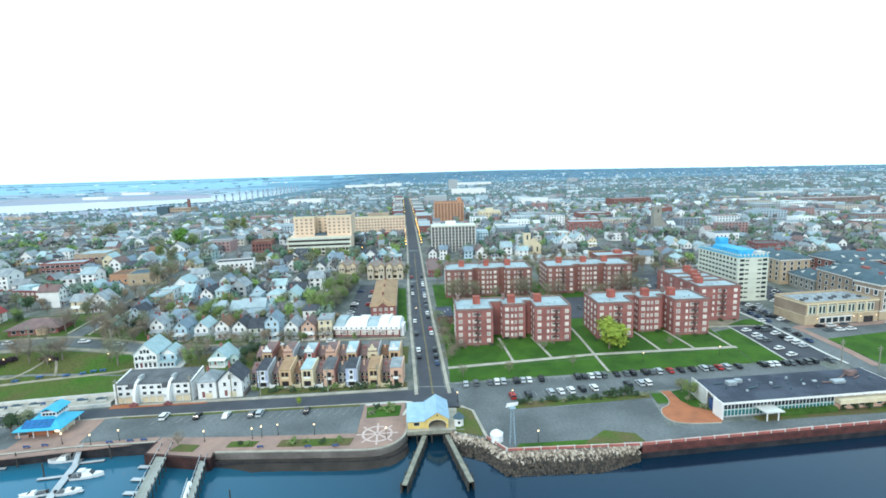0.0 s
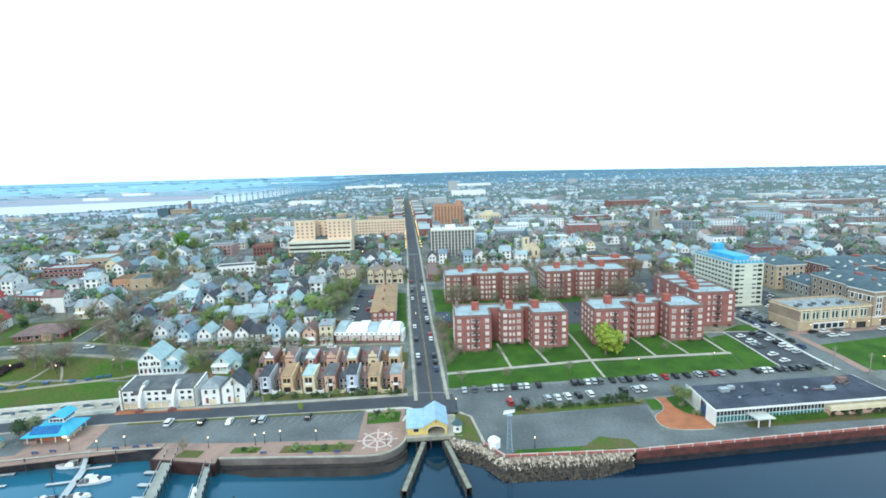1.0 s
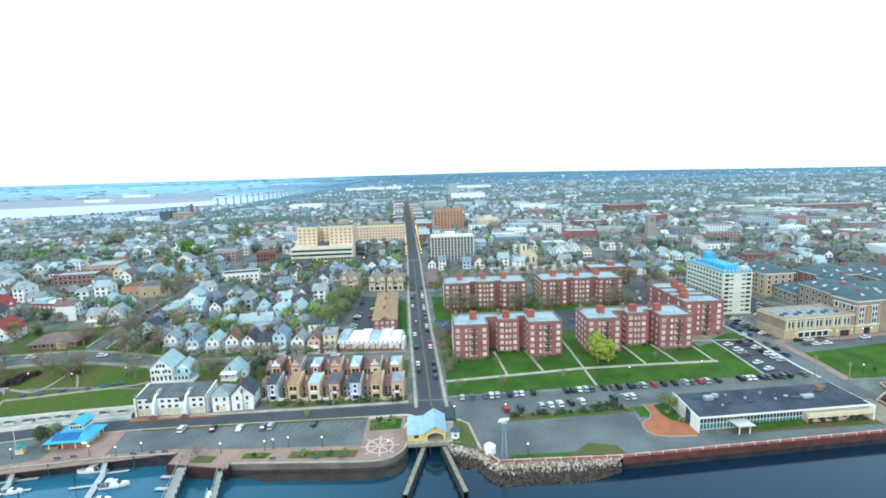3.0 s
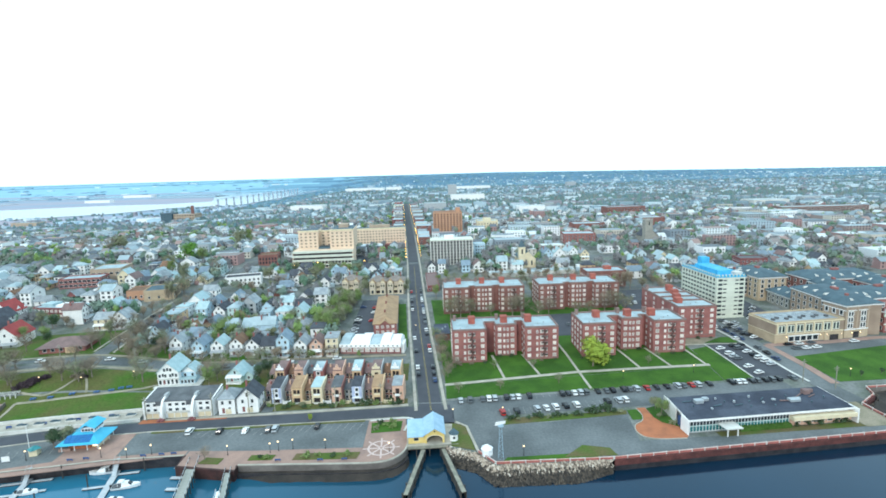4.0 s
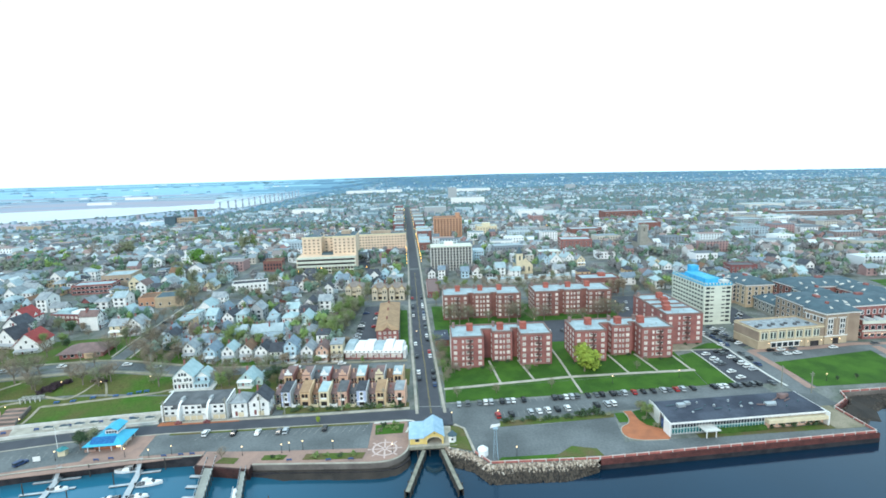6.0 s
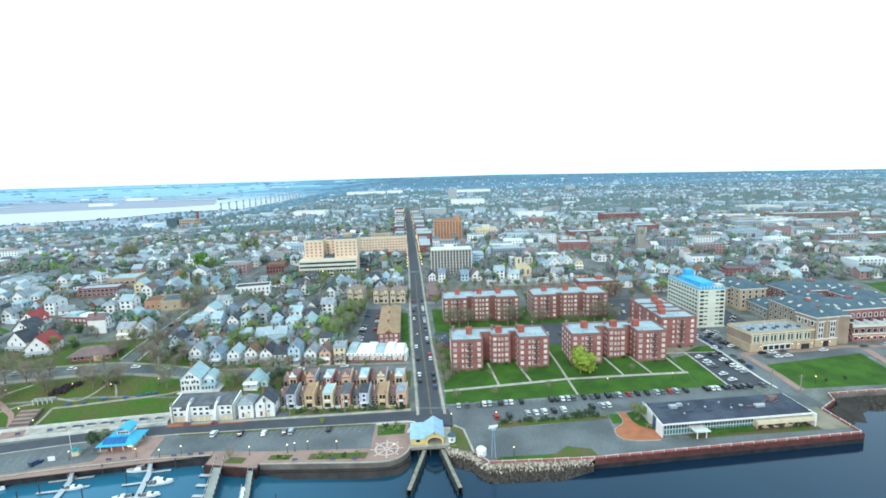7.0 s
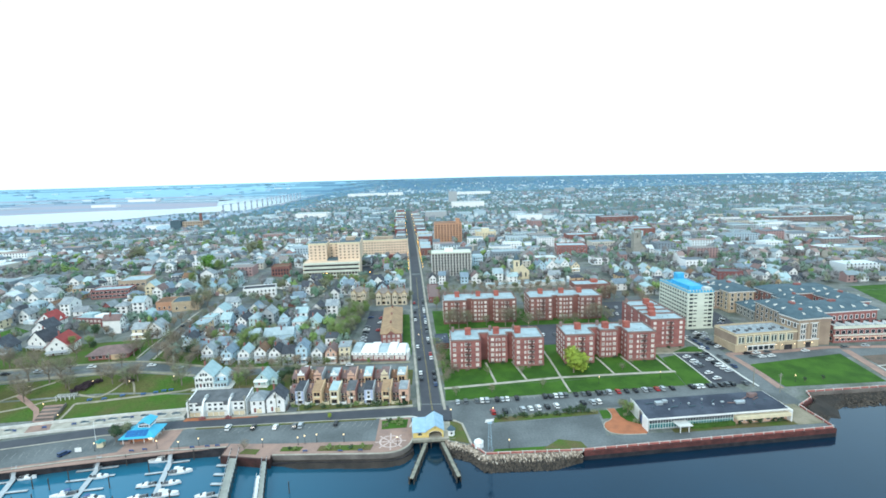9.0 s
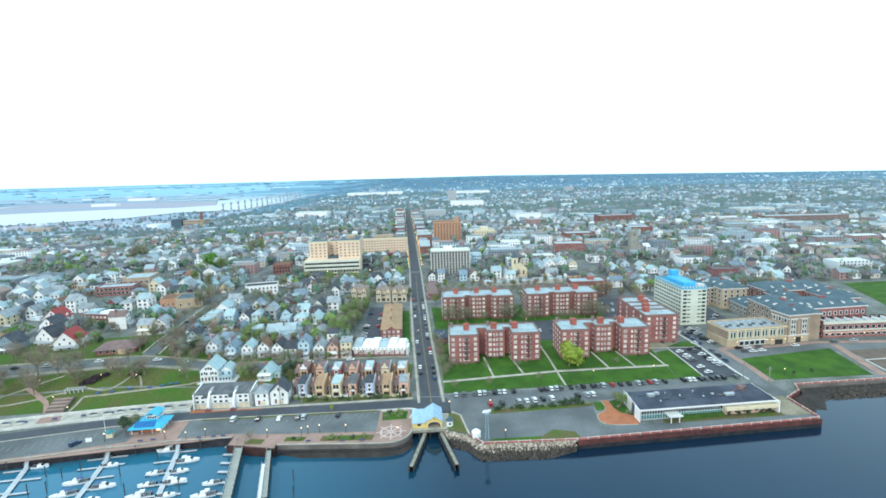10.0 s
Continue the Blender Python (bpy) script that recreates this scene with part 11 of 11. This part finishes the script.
def far_houses(y, end, seed, walls, roofs, kind):
    rng = random.Random(seed)
    wv, wf, rv, rf, gv, gf = [], [], [], [], [], []
    while y < end:
        span = 0.95 * (y + 70)
        x = -span
        gap = 5 + y * 0.006
        while x < span:
            big = rng.random() < (0.17 if x > -40 and 470 < y < 1000 else 0.11)
            w, d = (rng.uniform(18, 34), rng.uniform(14, 22)) if big else (rng.uniform(6, 9.5), rng.uniform(8, 12))
            yy = y + rng.uniform(-4, 4)
            dens = 0.80 if y < 800 else (0.66 if y < 1250 else 0.52 if y < 2300 else 0.42)
            if y > 560 and wooded(x, y) > 0.66:
                dens *= 0.3 if wooded(x, y) < 0.85 else 0.12
            if y > 930 and x < -430:
                dens *= 0.2 if y < 1700 else 0.0
            if not (y < 404 and abs(x) < 338) and not in_river(x, yy) and free(x - 1, x + w + 1, yy - 1, yy + d) and rng.random() < dens:
                z = H(x, yy)
                flat = big or rng.random() < 0.15
                h = rng.uniform(5, 12) if big else rng.choice((4.5, 6.5, 6.5, 8.0))
                b = len(wv)
                a = rng.uniform(-0.06, 0.06)
                c, s = math.cos(a), math.sin(a)
                P = lambda u, v: (x + c * u - s * v, yy + s * u + c * v)
                cs = [P(0, 0), P(w, 0), P(w, d), P(0, d)]
                wv += [(p[0], p[1], z - 2) for p in cs] + [(p[0], p[1], z + h) for p in cs]
                wf += [(b, b + 1, b + 5, b + 4), (b + 1, b + 2, b + 6, b + 5), (b + 2, b + 3, b + 7, b + 6), (b + 3, b, b + 4, b + 7)]
                if y < 860:
                    for lo in np.arange(1.4, h - 1.0, 2.9):
                        for q in range(max(2, int(w / 3.2))):
                            u0 = w * (q + 0.3) / max(2, int(w / 3.2))
                            g = len(gv)
                            gv += [(*P(u0, -0.05), z + lo), (*P(u0 + 1.2, -0.05), z + lo), (*P(u0 + 1.2, -0.05), z + lo + 1.5), (*P(u0, -0.05), z + lo + 1.5)]
                            gf.append((g, g + 1, g + 2, g + 3))
                r = len(rv)
                if flat:
                    wf.append((b + 4, b + 5, b + 6, b + 7))
                    cs = [P(0.4, 0.4), P(w - 0.4, 0.4), P(w - 0.4, d - 0.4), P(0.4, d - 0.4)]
                    rv += [(p[0], p[1], z + h + 0.12) for p in cs]
                    rf.append((r, r + 1, r + 2, r + 3))
                else:
                    rise = rng.uniform(2.2, 3.6)
                    if rng.random() < 0.6:
                        m0, m1 = P(w / 2, 0), P(w / 2, d)
                        wv += [(m0[0], m0[1], z + h + rise), (m1[0], m1[1], z + h + rise)]
                        wf += [(b + 4, b + 5, b + 8), (b + 6, b + 7, b + 9)]
                        o = 0.5
                        cs = [P(-o, -o), P(w / 2, -o), P(w + o, -o), P(-o, d + o), P(w / 2, d + o), P(w + o, d + o)]
                    else:
                        m0, m1 = P(0, d / 2), P(w, d / 2)
                        wv += [(m0[0], m0[1], z + h + rise), (m1[0], m1[1], z + h + rise)]
                        wf += [(b + 7, b + 4, b + 8), (b + 5, b + 6, b + 9)]
                        o = 0.5
                        cs = [P(-o, -o), P(-o, d / 2), P(-o, d + o), P(w + o, -o), P(w + o, d / 2), P(w + o, d + o)]
                    hz = [z + h - 0.2, z + h + rise + 0.15, z + h - 0.2] * 2
                    rv += [(p[0], p[1], q) for p, q in zip(cs, hz)]
                    rf += [(r, r + 1, r + 4, r + 3), (r + 1, r + 2, r + 5, r + 4)]
            x += w + rng.uniform(2, 6) + gap * 0.3
        y += 12 + y * 0.012
    stuff(kind + "_houses", wv, wf, walls, "haze-paled walls of hundreds of closely set town houses", "houses")
    if gv:
        stuff(kind + "_windows", gv, gf, M["glass"], "dark windows of the town houses beyond", "windows")
    stuff(kind + "_roofs", rv, rf, roofs, "haze-blued grey and brown roofs of the town beyond", "roofs")


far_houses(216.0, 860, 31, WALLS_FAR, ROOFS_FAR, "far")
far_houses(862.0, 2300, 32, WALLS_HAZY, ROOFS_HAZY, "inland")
far_houses(2310.0, 4000, 33, BLOCKS_HAZY, ROOFS_HAZY, "distant")


def far_trees():
    rng = random.Random(41)
    verts, faces = [], []

    def clump(x, y, r, h, n, out_v, out_f):
        """A crown of small leaf sprays facing outwards and up."""
        z = H(x, y)
        lobes = [(rng.uniform(-.5, .5), rng.uniform(-.5, .5), rng.uniform(-.35, .4), rng.uniform(.4, .62)) for _ in range(6)]
        for lx, ly, lz, lr in lobes:
            b, q = len(out_v), lr * 0.72
            c = (x + r * lx, y + r * ly, z + h * (0.56 + 0.5 * lz))
            out_v.extend((c[0] + dx * q * r, c[1] + dy * q * r, c[2] + dz * q * h * 0.5) for dx, dy, dz in ((1, 0, 0), (0, 1, 0), (-1, 0, 0), (0, -1, 0), (0, 0, 1), (0, 0, -1)))
            for k in range(4):
                out_f.append((b + k, b + (k + 1) % 4, b + 4))
                out_f.append((b + (k + 1) % 4, b + k, b + 5))
        for _ in range(n):
            lx, ly, lz, lr = rng.choice(lobes)
            a, e, q = rng.uniform(0, 6.283), rng.uniform(-0.5, 1.5), rng.random() ** 0.35 * lr
            dx, dy, dz = math.cos(a) * math.cos(e), math.sin(a) * math.cos(e), math.sin(e)
            p = Vector((x + r * (lx + q * dx), y + r * (ly + q * dy), z + h * (0.56 + 0.5 * (lz + q * dz))))
            s = r * rng.uniform(0.05, 0.11) if n > 60 else r * rng.uniform(0.12, 0.2)
            nr = Vector((dx + rng.uniform(-.5, .5), dy + rng.uniform(-.5, .5), dz + rng.uniform(0.2, 1.0))).normalized()
            u = nr.orthogonal().normalized()
            v = nr.cross(u)
            b = len(out_v)
            for i, j in ((-1, -0.8), (1, -0.7), (0.8, 0.9), (-0.9, 0.8)):
                out_v.append(tuple(p + u * (i * s) + v * (j * s)))
            out_f.append((b, b + 1, b + 2, b + 3))

    def lump(x, y, r, h, n, out_v, out_f):
        """A far crown as a few uneven lumps run together."""
        z = H(x, y)
        for _ in range(n):
            cx, cy, cz = x + rng.uniform(-.6, .6) * r, y + rng.uniform(-.6, .6) * r, z + h * rng.uniform(0.35, 0.65)
            b = len(out_v)
            for d in ((1, 0, 0), (0, 1, 0), (-1, 0, 0), (0, -1, 0), (0, 0, 1)):
                q = rng.uniform(0.45, 0.8)
                out_v.append((cx + d[0] * q * r, cy + d[1] * q * r, cz + d[2] * q * h * 0.45 - (0 if d[2] else 0.3 * h)))
            out_f.extend(((b, b + 1, b + 4), (b + 1, b + 2, b + 4), (b + 2, b + 3, b + 4), (b + 3, b, b + 4)))

    heap = {c[0]: ([], []) for c in CROWNS}
    for _ in range(1480):
        y = rng.uniform(212, 470)
        x = rng.uniform(-0.97, 0.97) * (y + 70)
        if free(x - 1.5, x + 1.5, y - 1.5, y + 1.5) and not any(abs(x - hx - 3) < 3.2 and 0 < y - hy < 8 for hx, hy in HOUSES):
            clump(x, y, rng.uniform(2.8, 6.2), rng.uniform(7, 12.5), 230, *heap[pick([(c[0], c[2]) for c in CROWNS], rng)])
    for _ in range(560):
        y = rng.uniform(322, 480)
        x = rng.uniform(2, 0.95 * (y + 70))
        if free(x - 1, x + 1, y - 1, y + 1) and not any(abs(x - hx - 3) < 4.0 and 0 < y - hy < 9 for hx, hy in HOUSES):
            clump(x, y, rng.uniform(3.2, 6.0), rng.uniform(8, 12.5), 200, *heap[pick([("grey_brown", 6), ("olive", 3), ("green", 1), ("blue_green", 2)], rng)])
    for _ in range(2900):
        y = 450 + 420 * rng.random() ** 1.2
        x = rng.uniform(-0.95, 0.95) * (y + 70)
        if in_river(x, y) or not free(x - 1.5, x + 1.5, y - 1.5, y + 1.5) or rng.random() > (0.25 if x < 0 else 0.2) + wooded(x, y):
            continue
        clump(x, y, rng.uniform(3.4, 7), rng.uniform(8, 13), 80, *heap[pick([(c[0], c[2]) for c in CROWNS], rng)])
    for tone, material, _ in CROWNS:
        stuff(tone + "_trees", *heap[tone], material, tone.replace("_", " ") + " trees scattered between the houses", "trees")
    verts, faces = [], []
    for _ in range(23000):
        y = 800 + 1700 * rng.random() ** 1.2
        x = rng.uniform(-0.95, 0.95) * (y + 70)
        if in_river(x, y) or not free(x - 1.5, x + 1.5, y - 1.5, y + 1.5) or rng.random() > 0.16 + 1.3 * wooded(x, y) ** 2 or (x < -560 - 0.1 * (y - 1000) and y > 1050 and rng.random() < 0.7):
            continue
        lump(x, y, rng.uniform(4, 8), rng.uniform(7, 12), 3, verts, faces)
    stuff("inland_trees", verts, faces, LEAVES_HAZY, "trees between the inland houses, haze blue painted in", "trees")
    verts, faces = [], []
    for _ in range(7600):
        y = 1700 + 2900 * rng.random() ** 1.15
        x = rng.uniform(-0.98, 0.98) * (y + 70)
        if x < -520 - 0.1 * (y - 1000) and y < 3900 or in_river(x, y) or rng.random() > 0.3 + wooded(x, y):
            continue
        lump(x, y, rng.uniform(9, 22) * (0.7 + y / 6000), rng.uniform(5, 9), 3, verts, faces)
    # a dark belt of trees along the near bank of the river
    for _ in range(420):
        y = rng.uniform(1450, 2350)
        x = -430 - 0.24 * (y - 1450) + rng.uniform(-120, 90)
        if not in_river(x, y):
            lump(x, y, rng.uniform(8, 16), rng.uniform(7, 12), 3, verts, faces)
    stuff("hazed_distant_woods", verts, faces, WOODS_HAZY, "dark woods towards the horizon, haze blue painted in", "woods")
    verts, faces = [], []
    for _ in range(80):
        y = rng.uniform(2500, 4700)
        x = -1000 - 0.1 * (y - 1000) - rng.random() ** 1.4 * 2800
        if y < 3950 and x > -1750 + 0.0 * y:
            continue
        lump(x, y, rng.uniform(18, 50), rng.uniform(2.5, 4.5), 3, verts, faces)
    stuff("marsh_scrub", verts, faces, SCRUB_HAZY, "scrub beyond the far marsh, haze blue painted in", "scrub")
    # specks of pale roofs among the woods
    wv, wf = [], []
    for _ in range(220):
        y = 1700 + 1600 * rng.random() ** 1.4
        x = rng.uniform(-0.9, 0.95) * (y + 70)
        if in_river(x, y) or x < -480 - 0.1 * (y - 1000):
            continue
        z = H(x, y)
        w, d, h = rng.uniform(8, 24), rng.uniform(10, 20), rng.uniform(6, 10)
        b = len(wv)
        wv += [(x, y, z - 4), (x + w, y, z - 4), (x + w, y + d, z - 4), (x, y + d, z - 4), (x, y, z + h), (x + w, y, z + h), (x + w, y + d, z + h), (x, y + d, z + h)]
        wf += [tuple(b + i for i in f) for f in ((4, 5, 6, 7), (0, 1, 5, 4), (1, 2, 6, 5), (2, 3, 7, 6), (3, 0, 4, 7))]
    # low sheds and tanks on the far side of the marsh
    for _ in range(80):
        y = rng.uniform(2900, 4600)
        x = -900 - 0.1 * (y - 1000) - rng.random() ** 1.5 * 2600
        if -1700 < x < -700 and y < 3850:
            continue
        z = max(H(x, y), 0.6)
        w, d, h = rng.uniform(14, 70), rng.uniform(15, 40), rng.uniform(5, 11)
        b = len(wv)
        wv += [(x, y, z - 4), (x + w, y, z - 4), (x + w, y + d, z - 4), (x, y + d, z - 4), (x, y, z + h), (x + w, y, z + h), (x + w, y + d, z + h), (x, y + d, z + h)]
        wf += [tuple(b + i for i in f) for f in ((4, 5, 6, 7), (0, 1, 5, 4), (1, 2, 6, 5), (2, 3, 7, 6), (3, 0, 4, 7))]
    stuff("distant_buildings", wv, wf, BLOCKS_HAZY, "blocks among the distant woods, haze put into their colour", "buildings")


far_trees()


def yard_clutter():
    """Garden fences, sheds and low walls between the houses."""
    rng = random.Random(51)
    fv, ff = [], []

    def slab(x0, x1, y0, y1, z0, z1):
        b = len(fv)
        fv.extend([(x0, y0, z0), (x1, y0, z0), (x1, y1, z0), (x0, y1, z0), (x0, y0, z1), (x1, y0, z1), (x1, y1, z1), (x0, y1, z1)])
        ff.extend(tuple(b + i for i in f) for f in ((4, 5, 6, 7), (0, 1, 5, 4), (1, 2, 6, 5), (2, 3, 7, 6), (3, 0, 4, 7)))

    for hx, hy in HOUSES:
        for _ in range(3):
            x, y = hx + rng.uniform(-3, 9), hy + rng.uniform(-5, 14)
            if not free(x - 0.5, x + 0.5, y - 0.5, y + 0.5):
                continue
            z = H(x, y)
            k = rng.random()
            if k < 0.4:
                slab(x, x + rng.uniform(4, 8), y, y + 0.15, z - 1, z + rng.uniform(1.0, 1.8))
            elif k < 0.7:
                slab(x, x + 0.15, y, y + rng.uniform(5, 10), z - 1, z + rng.uniform(1.0, 1.8))
            else:
                slab(x, x + rng.uniform(2, 4.5), y, y + rng.uniform(2, 4.5), z - 1, z + rng.uniform(2.0, 3.0))
    stuff("garden_fences", fv, ff, WALLS_FAR, "pale garden fences and sheds between the houses", "fences")


yard_clutter()


def bridge():
    """The long river bridge far off to the west: a level deck on many piers."""
    a, b = Vector((-800, 1830, 0)), Vector((-880, 3350, 0))
    ln = (b - a).length
    th = thing("bridge", pose(a.x, a.y, 0, 0, 0, math.degrees(math.atan2(b.y - a.y, b.x - a.x))), "long pale river bridge on many piers", "bridge")
    part("deck", _boxed((0, ln, -6, 6, 22, 23.2)), M["lavender"], th)
    me = mesh_of(_boxed((-1.6, 1.6, -3, 3, 0, 22)), "pier", M["lavender"])
    for k in range(17):
        part("pier", me, None, th, "", pose(ln * (k + 0.5) / 17, 0, 0))


def water_tower(x, y):
    """A pale tank on legs, far inland."""
    th = thing("water_tower", pose(x, y, H(x, y)), "pale blue water tower on slim legs above the trees", "water tower")
    bm = bmesh.new()
    tube(bm, (0, 0, 22), (0, 0, 25), 5.0, 8.5, 12)
    tube(bm, (0, 0, 25), (0, 0, 33), 8.5, 8.5, 12)
    tube(bm, (0, 0, 33), (0, 0, 36), 8.5, 2.0, 12)
    part("tank", bm, M["paleblue"], th)
    for k in range(5):
        c, q = math.cos(2 * math.pi * k / 5), math.sin(2 * math.pi * k / 5)
        bm = bmesh.new()
        tube(bm, (9 * c, 9 * q, -1), (6.5 * c, 6.5 * q, 25), 0.8, 0.6, 6)
        part("leg", bm, M["paleblue"], th)


water_tower(1429, 1895)
bridge()
